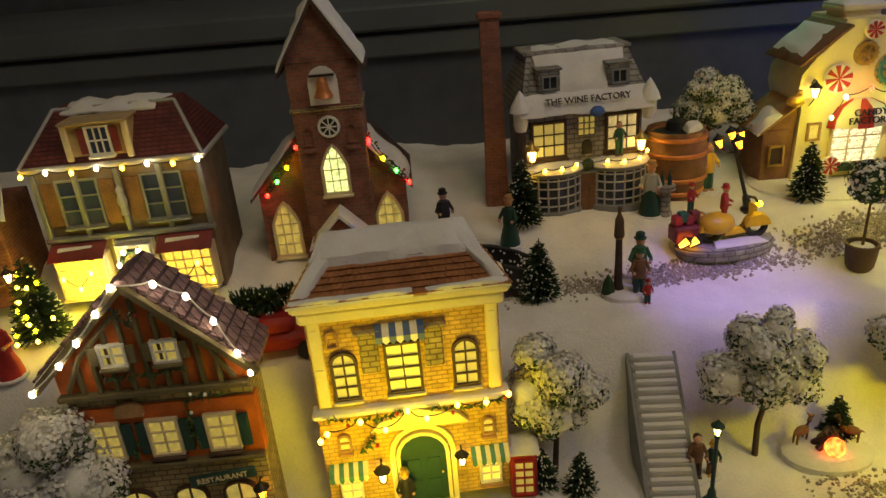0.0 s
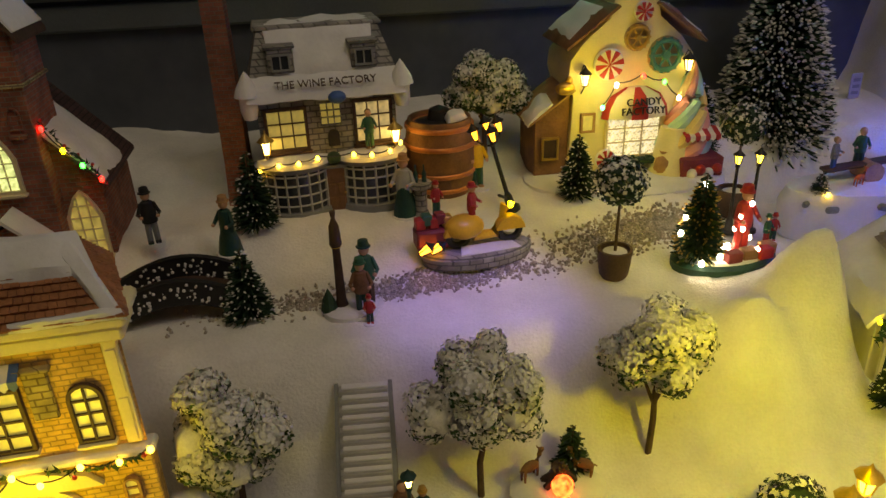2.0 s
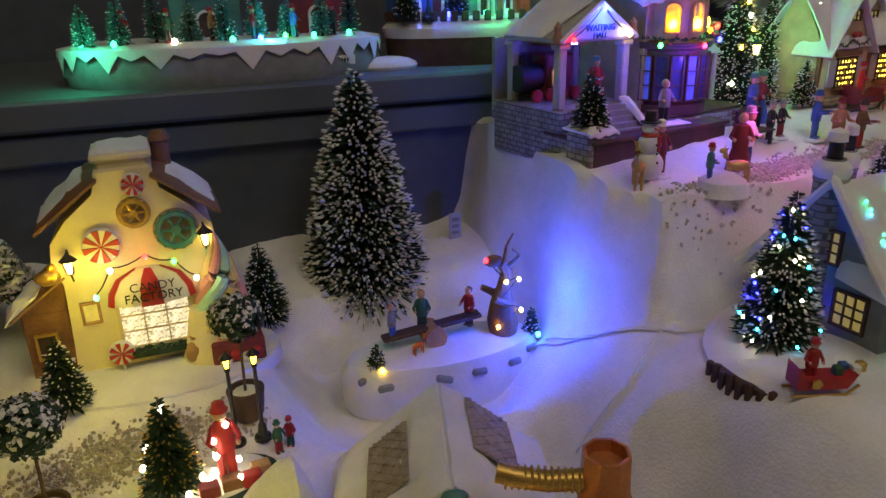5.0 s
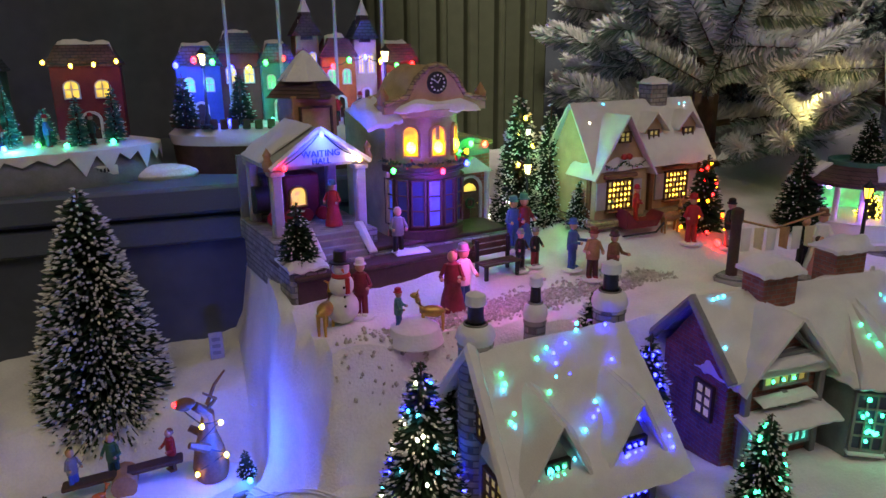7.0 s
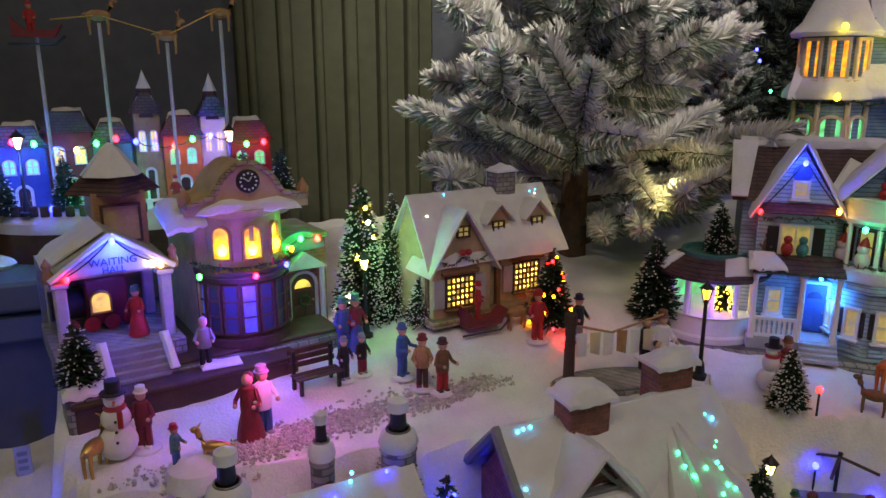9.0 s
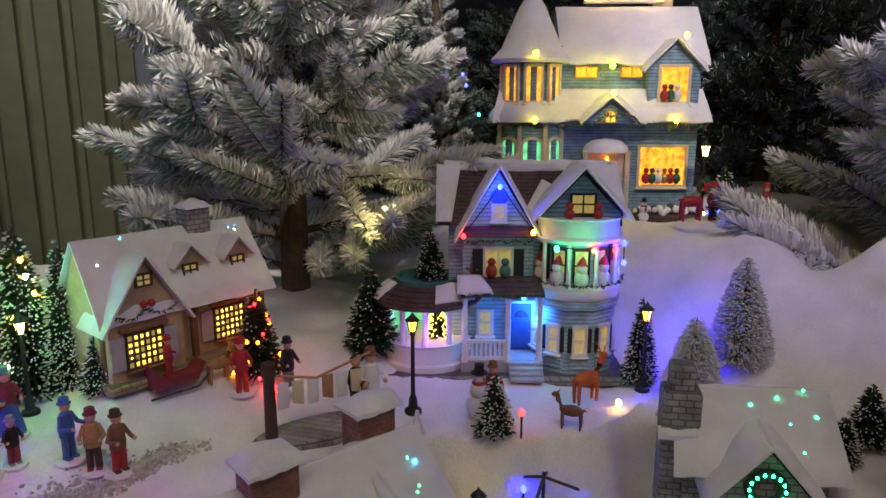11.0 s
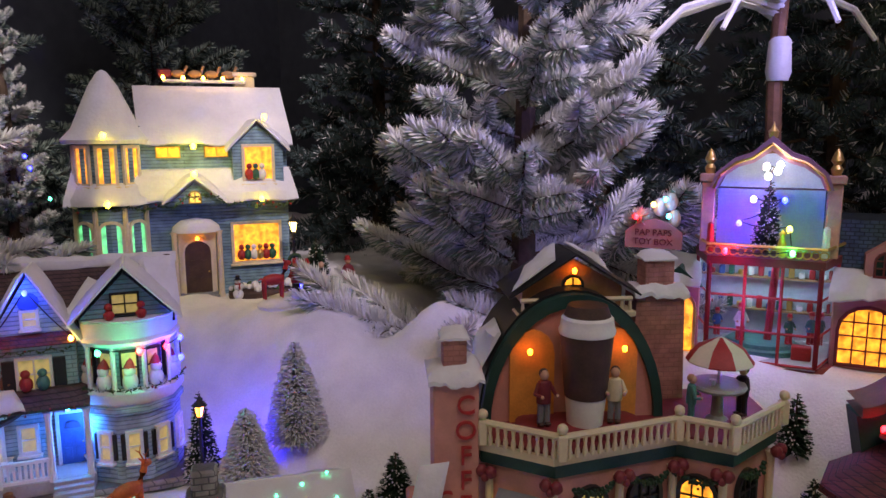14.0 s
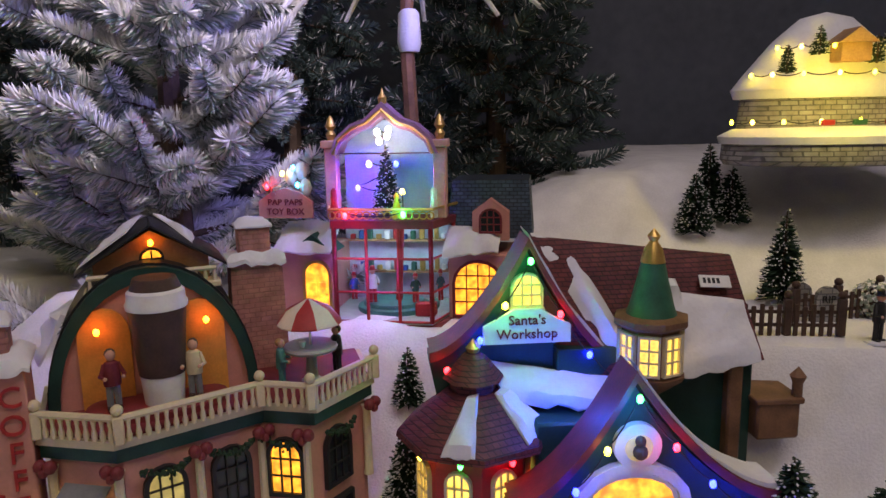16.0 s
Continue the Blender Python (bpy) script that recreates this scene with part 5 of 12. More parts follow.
def wine_house():
    m = pose(0.138, 0.768, 0.998, 0, 0, 7)
    r = thing("wine_shop", "grey stone wine shop with bow windows and snowy mansard roof", "model house", m)
    w, d = 0.130, 0.09
    part("wall", Solid().box(0, d / 2, 0, w, d, 0.116, 0.001), STONE, r)
    for u in (-0.037, 0.037):
        s = Solid().lathe([(0.034, 0), (0.034, 0.008), (0.031, 0.009), (0.031, 0.048), (0.034, 0.049), (0.033, 0.053), (0.020, 0.058)], 16, u, -0.002, 0, a0=pi, a1=2 * pi, sy=0.8)
        bw = part("bow_window", s, GREY, r)
        g = Solid()
        for i in range(9):
            a = pi + pi * (i + 0.5) / 9
            g.tube([(u + 0.0318 * math.cos(a), -0.002 + 0.8 * 0.0318 * math.sin(a), 0.009), (u + 0.0318 * math.cos(a), -0.002 + 0.8 * 0.0318 * math.sin(a), 0.048)], 0.0011, 4)
        for zz in (0.016, 0.026, 0.036, 0.045):
            g.tube([(u + 0.0318 * math.cos(pi + pi * i / 14), -0.002 + 0.8 * 0.0318 * math.sin(pi + pi * i / 14), zz) for i in range(15)], 0.0010, 4)
        part("lattice", g, GREY_L, bw)
        me = Solid().lathe([(0.0313, 0.010), (0.0313, 0.047)], 14, u, -0.002, 0, a0=pi + 0.1, a1=2 * pi - 0.1, sy=0.8)
        part("glass", me, GLASSY, bw)
        part("snow_ledge", Solid().lathe([(0.036, 0.053), (0.034, 0.057), (0.012, 0.060)], 16, u, -0.002, 0, a0=pi, a1=2 * pi, sy=0.8), SNOW, bw)
    door(r, face(0, -0.012, 0.002), 0.020, 0.044, 0, WOOD, GREY)
    part("door_case", Solid().box(0, -0.005, 0, 0.026, 0.013, 0.052, 0.001), GREY, r)
    part("wreath", Solid().ball(0, -0.014, 0.056, 0.007, 9, 7, sz=0.9), LEAF, r)
    window(r, face(-0.040, 0, 0.066), 0.034, 0.036, 3, 3, 0, WOOD_D, PANE_YD, 0.003, WOOD_D)
    window(r, face(0.042, 0, 0.066), 0.032, 0.038, 3, 3, 0, WOOD_D, PANE_W, 0.003, WOOD_D)
    window(r, face(0.002, 0, 0.086), 0.018, 0.020, 3, 3, 0, STONE, PANE_YD, 0.001)
    part("niche", Solid().prism(outline(0.011, 0.016, 0.005), -0.002, 0), BLACK, r, m=face(0.003, 0, 0.064))
    ze = 0.116
    a, b, c, e = (-w / 2 - 0.008, -0.012, ze), (w / 2 + 0.008, -0.012, ze), (w / 2 - 0.009, 0.026, ze + 0.055), (-w / 2 + 0.009, 0.026, ze + 0.055)
    g, h = (w / 2 + 0.008, d + 0.006, ze), (-w / 2 - 0.008, d + 0.006, ze)
    c2, e2 = (w / 2 - 0.009, d - 0.02, ze + 0.055), (-w / 2 + 0.009, d - 0.02, ze + 0.055)
    part("roof", Solid().put([a, b, c, e, h, g, c2, e2], [(0, 1, 2, 3), (1, 5, 6, 2), (0, 3, 7, 4), (3, 2, 6, 7), (4, 7, 6, 5), (0, 4, 5, 1)]), STONE, r)
    sn = Solid()
    sn.slab((-0.046, 0.001, ze + 0.018), (0.046, 0.001, ze + 0.018), (0.05, 0.026, ze + 0.055), (-0.05, 0.026, ze + 0.055), 0.004, 16, 8, 0.4, 0.004, 2)
    sn.slab((-w / 2 - 0.008, -0.014, ze - 0.002), (w / 2 + 0.008, -0.014, ze - 0.002), (w / 2 + 0.002, 0.002, ze + 0.018), (-w / 2 - 0.002, 0.002, ze + 0.018), 0.004, 20, 4, 0.3, 0.003, 3)
    sn.slab(e, c, c2, e2, 0.005, 14, 6, 0.4, 0.0, 6)
    part("roof_snow", sn, SNOW, r)
    for u in (-0.038, 0.038):
        part("dormer", Solid().box(u, 0.010, ze + 0.020, 0.024, 0.020, 0.022, 0.001).box(u, 0.010, ze + 0.042, 0.028, 0.024, 0.003, 0.001), STONE, r)
        window(r, face(u, 0.0, ze + 0.024), 0.014, 0.012, 2, 1, 0, GREY, GLASSY, 0.0016)
    part("ridge_cap", Solid().box(0, 0.05, ze + 0.054, w - 0.010, 0.052, 0.005, 0.002), STONE, r)
    letters(r, "THE WINE FACTORY", pose(0, -0.0145, ze + 0.012, -30, 0, 0), 0.0098, WOOD_D, 0.001)
    part("hanging_bird", Solid().ball(0.008, -0.020, ze - 0.001, 0.006, 8, 6, sx=1.4), BLUE, r)
    for sx in (-1, 1):
        part("turret", Solid().lathe([(0.006, 0.098), (0.008, 0.106), (0.008, 0.118), (0.012, 0.119), (0.010, 0.126), (0.003, 0.138), (1e-5, 0.142)], 10, sx * (w / 2 + 0.006), -0.004), SNOW, r)
        lantern(r, face(sx * (w / 2 - 0.004), 0, 0.064), 0.018, GOLD, "warm")
    pts = [(-0.070, -0.020, 0.052), (-0.052, -0.030, 0.059), (-0.034, -0.033, 0.060), (-0.016, -0.026, 0.061), (0.018, -0.026, 0.061), (0.034, -0.033, 0.061), (0.052, -0.030, 0.062), (0.064, -0.020, 0.066)]
    string_lights(m, pts, ["warm"], "warm white bulbs above the bow windows of the wine shop", 0.0022)
    figurine(m @ pose(0.036, -0.010, 0.060), 0.040, GREEN, GREEN, None, "green clad figurine leaning from the upper window", base=False)
    # tall factory chimney and vat
    ch = thing("factory_chimney", "tall red brick factory chimney behind the street", "chimney", pose(0.042, 0.805, 0.99))
    part("shaft", Solid().lathe([(0.020, 0), (0.017, 0.05), (0.0145, 0.222)], 4, m=pose(0, 0, 0, 0, 0, 45)), BRICK, ch)
    part("cap", Solid().box(0, 0, 0.220, 0.026, 0.026, 0.006, 0.001), BRICK, ch)
    vat = thing("wine_vat", "large wooden wine vat with copper hoops and snow", "barrel", on(0.246, 0.795, 0, -0.004))
    part("barrel_body", Solid().lathe([(0.031, 0), (0.035, 0.02), (0.0365, 0.04), (0.035, 0.060), (0.032, 0.080), (0.029, 0.080), (0.029, 0.074)], 22), WOOD, vat)
    for zz, rr in ((0.008, 0.0335), (0.024, 0.0362), (0.052, 0.0365), (0.070, 0.0345)):
        part("hoop", Solid().lathe([(rr, zz), (rr + 0.001, zz + 0.001), (rr + 0.001, zz + 0.004), (rr, zz + 0.005)], 22), COPPER, vat)
    part("lid", Solid().lathe([(0.030, 0.074), (0.012, 0.078), (0.010, 0.088), (1e-5, 0.092)], 16), BLACK, vat)
    part("lid_snow", Solid().slab((0.006, -0.026, 0.078), (0.028, -0.012, 0.078), (0.024, 0.004, 0.080), (0.004, -0.008, 0.080), 0.006, 8, 6, 0.4), SNOW, vat)


def candy_house():
    m = pose(0.443, 0.794, 1.002, 0, 0, 2)
    r = thing("sweet_shop", "cream coloured sweet shop with lollipops, lamps and striped awning", "model house", m)
    w, d = 0.132, 0.075
    prof = [(-0.064, 0), (0.064, 0), (0.062, 0.03), (0.060, 0.085), (0.066, 0.105), (0.064, 0.122), (0.050, 0.140), (0.026, 0.160), (0.022, 0.178), (-0.022, 0.178), (-0.026, 0.160), (-0.050, 0.140), (-0.064, 0.122), (-0.066, 0.105), (-0.060, 0.085), (-0.062, 0.03)]
    part("wall", Solid().prism(prof, 0, d), CREAMY, r)
    for sx in (-1, 1):
        rf = Solid().slab((sx * 0.071, -0.012, 0.134), (sx * 0.071, d, 0.134), (sx * 0.020, d, 0.172), (sx * 0.020, -0.012, 0.172), 0.007, 8, 8, 0.2, 0, 3 + sx)
        part("roof", rf, WOOD, r)
        part("roof_snow", Solid().slab((sx * 0.068, -0.004, 0.143), (sx * 0.068, d - 0.01, 0.143), (sx * 0.034, d - 0.01, 0.170), (sx * 0.032, 0.004, 0.170), 0.004, 6, 8, 0.5, 0, 6 + sx), SNOW, r)
    part("chimney", Solid().box(0.0, 0.03, 0.168, 0.040, 0.040, 0.018, 0.002).box(0, 0.03, 0.184, 0.048, 0.048, 0.006, 0.002), CREAMY, r)
    part("chimney_snow", Solid().slab((-0.023, 0.008, 0.190), (0.023, 0.008, 0.190), (0.023, 0.052, 0.190), (-0.023, 0.052, 0.190), 0.005, 8, 8, 0.4), SNOW, r)
    part("chimney_pot", Solid().lathe([(0.007, 0.165), (0.008, 0.19), (0.010, 0.192), (0.006, 0.200)], 10, 0.032, 0.045), WOOD, r)

    def lolly(u, v, rr, y=-0.003, stick=False):
        ob = part("lollipop", Solid().lathe([(rr, -0.001), (rr * 1.02, 0.001), (rr * 0.9, 0.003), (1e-5, 0.0035)], 24, m=pose(0, 0, 0, 90, 0, 0)), WHITE, r, m=face(u, y, v))
        for k in range(8):
            a0, a1 = 2 * pi * k / 8, 2 * pi * (k + 0.5) / 8
            pts = [(0, 0)] + [(rr * 0.93 * math.cos(a0 + (a1 - a0) * i / 4 + 0.0), rr * 0.93 * math.sin(a0 + (a1 - a0) * i / 4)) for i in range(5)]
            part("stripe", Solid().prism(pts, -0.0046, -0.003), RED, ob)
        if stick:
            part("stick", Solid().tube([(0, -0.001, -rr), (0, -0.001, -rr * 2.6)], 0.0012, 5), WHITE, ob)
        return ob

    lolly(-0.026, 0.117, 0.0155)
    lolly(0.006, 0.166, 0.0095)
    lolly(-0.026, 0.020, 0.011, -0.010, True)
    for u, v, rr, mm in ((0.003, 0.141, 0.0105, GOLD), (0.034, 0.122, 0.0145, TEAL)):
        g = Solid().put(*torus(rr, rr * 0.18))
        g.lathe([(rr * 0.35, -0.001), (rr * 0.3, 0.002)], 12)
        for k in range(6):
            a = pi * k / 3
            g.tube([(0, 0, 0), (rr * math.cos(a), rr * math.sin(a), 0)], rr * 0.10, 5)
        for k in range(14):
            a = 2 * pi * k / 14
            g.box(rr * 1.14 * math.cos(a), rr * 1.14 * math.sin(a), -0.001, rr * 0.2, rr * 0.2, 0.002)
        part("gear", g, mm, r, m=pose(u, -0.003, v, 90, 0, 0))
        part("gear_recess", Solid().lathe([(rr * 1.3, 0), (rr * 1.3, 0.001)], 20, m=pose(0, 0, 0, 90, 0, 0)), BEIGE, r, m=face(u, 0.0003, v))
    # shop window and door hood
    window(r, face(0.006, 0, 0.020), 0.056, 0.044, 3, 3, 0, CREAM, glow("sugar_window", (1.0, 0.9, 0.62), 0.55, (0.5, 0.5, 0.4), 0.9, 500), 0.003, WOOD_D)
    part("window_box", garland_box(), LEAF, r, m=pose(0.006, -0.008, 0.012))
    hood = Solid().lathe([(0.036, 0.0), (0.034, 0.010), (0.026, 0.022), (0.010, 0.030), (1e-5, 0.031)], 16, 0.006, 0, 0.062, a0=pi, a1=2 * pi, sy=0.45)
    hd = part("hood", hood, CREAMSTRIPE, r)
    for k in (0, 2):
        a0 = pi + pi * (0.06 + 0.38 * k) if k else pi + 0.12
        part("hood_stripe", Solid().lathe([(0.0366, -0.0005), (0.0346, 0.0102), (0.0266, 0.0223), (0.0106, 0.0302)], 4, 0.006, 0, 0.062, a0=a0, a1=a0 + 0.45, sy=0.47), RED, hd)
    part("hood_stripe", Solid().lathe([(0.0366, -0.0005), (0.0346, 0.0102), (0.0266, 0.0223), (0.0106, 0.0302)], 4, 0.006, 0, 0.062, a0=1.5 * pi - 0.25, a1=1.5 * pi + 0.25, sy=0.47), RED, hd)
    letters(hd, "CANDY", pose(0.008, -0.0185, 0.080, -18, 0, 0), 0.0105, BLACK, 0.001)
    letters(hd, "FACTORY", pose(0.008, -0.0195, 0.071, -10, 0, 0), 0.0105, BLACK, 0.001)
    window(r, face(-0.044, 0, 0.050), 0.011, 0.016, 1, 1, 0, WOOD_L, PANE_YD, 0.0022)
    for u, v in ((-0.052, 0.098), (0.056, 0.106)):
        lantern(r, face(u, 0, v), 0.016, BLACK, "warm")
    string_lights(m, [(-0.036, -0.020, 0.078), (-0.022, -0.018, 0.099), (0.006, -0.016, 0.106), (0.028, -0.018, 0.099), (0.044, -0.020, 0.082)], ["teal", "white", "red", "green", "white"], "coloured bulbs arched over the sweet shop awning", 0.003, 0.0022)
    # timber lean-to
    part("lean_to", Solid().box(-0.080, 0.035, 0, 0.036, 0.06, 0.062, 0.001).prism([(-0.098, 0.062), (-0.062, 0.062), (-0.062, 0.088)], 0.005, 0.065), WOOD, r)
    part("lean_to_roof", Solid().slab((-0.106, -0.002, 0.058), (-0.106, 0.072, 0.058), (-0.058, 0.072, 0.092), (-0.058, -0.002, 0.092), 0.005, 8, 8, 0.3), WOOD_L, r)
    part("lean_to_snow", Solid().slab((-0.108, -0.004, 0.060), (-0.106, 0.03, 0.062), (-0.078, 0.03, 0.082), (-0.082, -0.004, 0.080), 0.006, 8, 8, 0.4, 0.003), SNOW, r)
    window(r, face(-0.082, 0.004, 0.022), 0.014, 0.020, 1, 1, 0, GOLD, WOOD_D, 0.002)
    # ice cream swirls and the stall
    creams = [mat("sugar_" + n, c, 0.45, var=0.12, scale=40) for n, c in (("yellow", (0.80, 0.62, 0.22)), ("pink", (0.74, 0.34, 0.26)), ("mint", (0.40, 0.66, 0.52)))]
    for strand in range(6):
        pts = []
        for k in range(19):
            t = k / 18
            a = pi * strand / 3 + 4.6 * t
            rr = 0.024 * (1 - t) ** 0.8 * (0.55 + 0.45 * min(1, t * 6))
            pts.append((0.058 + rr * math.cos(a) + 0.006 * math.sin(2.4 * t), -0.006 + rr * math.sin(a) * 0.8, 0.012 + 0.105 * t))
        part("cream_strand", Solid().tube(pts, 0.0115, 8, 0.0015), creams[strand % 3], r)
    part("swirl_foot", Solid().lathe([(0.026, 0.0), (0.020, 0.02), (0.014, 0.05)], 14, 0.048, -0.010), CREAMY, r)
    part("stall", Solid().box(0.070, -0.020, 0, 0.046, 0.034, 0.022, 0.002), MAROON, r)
    awning(r, face(0.072, -0.018, 0.050), 0.044, 0.010, 0.014, [RED, CREAMSTRIPE], 8)
    for k in range(4):
        part("candy", Solid().ball(0.058 + 0.009 * k, -0.038, 0.006 + 0.004 * (k % 2), 0.0055, 9, 7), RED if k % 2 else WHITE, r)
    part("sack", Solid().lathe([(0.008, 0), (0.011, 0.008), (0.009, 0.018), (0.004, 0.023), (0.006, 0.027)], 12, 0.036, -0.018), WOOD_L, r)
    part("gold_angel", Solid().ball(-0.070, -0.004, 0.096, 0.007, 8, 6, sx=1.5).ball(-0.066, -0.004, 0.104, 0.004, 7, 5), GOLD, r)
    part("base", Solid().lathe([(0.112, -0.014), (0.110, 0.0), (0.100, 0.003)], 26, 0.0, 0.0, sy=0.62), SNOW, r)


def garland_box():
    s = Solid().box(0, 0, 0, 0.066, 0.010, 0.006, 0.001)
    rnd = random.Random(2)
    for _ in range(60):
        s.ball(rnd.uniform(-0.032, 0.032), rnd.uniform(-0.006, 0.003), 0.006, rnd.uniform(0.0012, 0.0028), 5, 4)
    return s


yellow_house()
orange_house()
old_shop()
church()
wine_house()
candy_house()


# ---- brewery, station hill ----
BARETILE = mat("weathered_tile", (0.36, 0.30, 0.24), 0.8, var=0.4, scale=90)


def brewery():
    m = pose(0.620, 0.512, 0.9036, 0, 0, -16) @ Matrix.Scale(0.818, 4)
    r = thing("snowy_brewery", "white plaster brewery with snow roof and coloured lights", "model house", m)
    w, d, ze, zr = 0.160, 0.118, 0.092, 0.157
    part("side_wall", Solid().box(-w / 2 + 0.012, d / 2, 0, 0.024, d, ze, 0.001).box(w / 2 - 0.010, d / 2, 0, 0.020, d, ze, 0.001).box(0, d - 0.004, 0, w - 0.05, 0.008, ze, 0.001), WHITE, r)
    part("front_wall", Solid().box(-0.056, 0.004, 0, 0.045, 0.008, ze, 0.001).box(0.068, 0.004, 0, 0.022, 0.008, ze, 0.001).box(0.01, 0.004, 0.0, 0.10, 0.008, 0.022, 0.001), WHITE, r)
    part("gable_wall", Solid().prism([(-w / 2, 0.082), (w / 2, 0.082), (w / 2, ze), (0, zr - 0.004), (-w / 2, ze)], -0.001, d), CREAM, r)
    s = Solid()
    k = (zr - ze) / (w / 2)
    for sx in (-1, 1):
        e = w / 2 + 0.016
        s.slab((sx * e, -0.020, ze - 0.016 * k), (sx * e, d + 0.01, ze - 0.016 * k), (0, d + 0.01, zr), (0, -0.020, zr), 0.011, 14, 14, 0.25, 0.006, 3 + sx)
    part("roof_snow", s, SNOW, r, "thick white snow roof")
    for sx, y0, y1, k0, k1 in ((-1, 0.004, 0.084, 0.20, 0.62), (1, 0.03, 0.106, 0.25, 0.72)):
        t = Solid()
        e = w / 2

        def on_roof(q, y):
            return Vector((sx * e * (1 - q), y, ze + (zr - ze) * q + 0.0170))

        ca, cb, cc, cd = on_roof(k0, y0), on_roof(k0, y1), on_roof(k1, y1), on_roof(k1, y0)
        if sx > 0:
            ca, cb, cc, cd = cb, ca, cd, cc
        tiled(t, ca, cb, cc, cd, 8, 7, 0.002)
        tagged(part("bare_tiles", t, BARETILE, r, "patch of bare grey-brown roof tiles"), kind="stuff")
    # show window with a bar inside
    fr = Solid().ring([(-0.036, 0.020), (0.060, 0.020), (0.060, 0.086), (-0.036, 0.086)], [(-0.033, 0.023), (0.057, 0.023), (0.057, 0.083), (-0.033, 0.083)], -0.006, 0.002)
    for u in (-0.003, 0.027):
        fr.box(u, -0.003, 0.022, 0.0014, 0.002, 0.062)
    for v in (0.038, 0.060):
        fr.box(0.012, -0.003, v, 0.09, 0.002, 0.0014)
    wn = part("window", fr, BLACK, r)
    part("counter", Solid().box(0.012, 0.036, 0.0, 0.088, 0.04, 0.040, 0.001), WHITE, r)
    part("back_wall", Solid().box(0.028, 0.068, 0.03, 0.030, 0.006, 0.050), BRICK, r)
    part("beer_tap", Solid().tube([(-0.004, 0.03, 0.040), (-0.004, 0.03, 0.056)], 0.002, 6).ball(-0.004, 0.03, 0.058, 0.004, 7, 5), GREY_L, r)
    part("mug", Solid().lathe([(0.003, 0.040), (0.003, 0.047)], 8, 0.020, 0.024), BLACK, r)
    part("mug", Solid().lathe([(0.003, 0.040), (0.003, 0.047)], 8, -0.018, 0.026), GOLD, r)
    part("inside_lamp", Solid().box(0.012, 0.05, 0.080, 0.05, 0.02, 0.002), glow("bar_lamp", (1.0, 0.93, 0.8), 9), r)
    garland(r, [(-0.038 + 0.012 * i, -0.008, 0.018 + 0.002 * math.sin(i)) for i in range(9)], 0.005, LEAF_L, None, 3)
    # signboard with rounded head
    pts = [(-0.036, 0), (0.034, 0), (0.034, 0.010)] + [(0.034 - 0.07 * i / 8, 0.010 + 0.007 * math.sin(pi * i / 8)) for i in range(1, 8)] + [(-0.036, 0.010)]
    sg = part("signboard", Solid().prism(pts, -0.004, 0), YELLOW, r, "yellow board with red edge", m=face(0.006, -0.004, 0.094))
    part("sign_edge", Solid().ring([(x * 1.06, z * 1.12 - 0.001) for x, z in pts], pts, -0.006, 0), RED, sg)
    part("beam", Solid().box(0.0, -0.003, 0.087, w * 0.92, 0.006, 0.004, 0.001), WOOD, r)
    sg2 = part("bar_sign", Solid().box(-0.055, -0.003, 0.077, 0.036, 0.005, 0.009, 0.001), GREEN, r)
    for q in range(4):
        part("sign_bar", Solid().box(-0.068 + 0.0085 * q, -0.0062, 0.0795, 0.006, 0.001, 0.004), CREAM, sg2)
    door(r, face(-0.054, -0.001, 0.0), 0.026, 0.058, 0.013, GREEN_D, WHITE)
    part("ornament", Solid().lathe([(1e-5, -0.018), (0.007, -0.008), (0.011, 0.004), (0.010, 0.010), (0.004, 0.013)], 8, 0.002, -0.024, 0.146, sy=0.6), TEAL, r)
    lantern(r, face(0.066, -0.002, 0.074), 0.015, BLACK, "warm")
    garland(r, [(-0.078, -0.004, 0.05), (-0.074, -0.006, 0.064), (-0.078, -0.004, 0.078)], 0.010, LEAF_L, None, 8)
    pts = [(-0.090, -0.026, 0.086), (-0.062, -0.026, 0.098), (-0.044, -0.026, 0.104), (-0.022, -0.026, 0.126), (0.000, -0.030, 0.152), (0.018, -0.026, 0.138), (0.036, -0.026, 0.122), (0.052, -0.026, 0.106), (0.066, -0.026, 0.098)]
    string_lights(m, pts, ["yellow", "teal", "red", "warm", "teal", "red", "warm", "teal", "red"], "coloured bulbs along the brewery gable", 0.0030)
    # copper still beside it
    st = thing("copper_still", "big copper brewing still with riveted neck and pipe", "still", pose(0.692, 0.450, 0.902))
    part("kettle", Solid().lathe([(0.050, 0), (0.054, 0.004), (0.055, 0.050), (0.057, 0.053), (0.055, 0.057), (0.052, 0.072), (0.040, 0.092), (0.024, 0.102), (0.018, 0.104)], 30), COPPER, st)
    part("neck", Solid().lathe([(0.018, 0.102), (0.0155, 0.110), (0.0155, 0.124), (0.0165, 0.126), (0.0155, 0.128), (0.0155, 0.138), (0.0165, 0.140), (0.0148, 0.142), (0.0140, 0.168), (0.012, 0.168), (0.012, 0.160)], 8), COPPER, st)
    rv = Solid()
    for k in range(14):
        a = 2 * pi * k / 14
        rv.ball(0.0158 * math.cos(a), 0.0158 * math.sin(a), 0.118, 0.0013, 5, 4).ball(0.0158 * math.cos(a), 0.0158 * math.sin(a), 0.134, 0.0013, 5, 4)
    part("rivets", rv, GOLD, st)
    part("pipe", Solid().tube([(-0.012, 0.004, 0.150), (-0.030, 0.012, 0.148), (-0.046, 0.020, 0.150), (-0.056, 0.026, 0.152)], 0.0065, 10), GOLD, st)
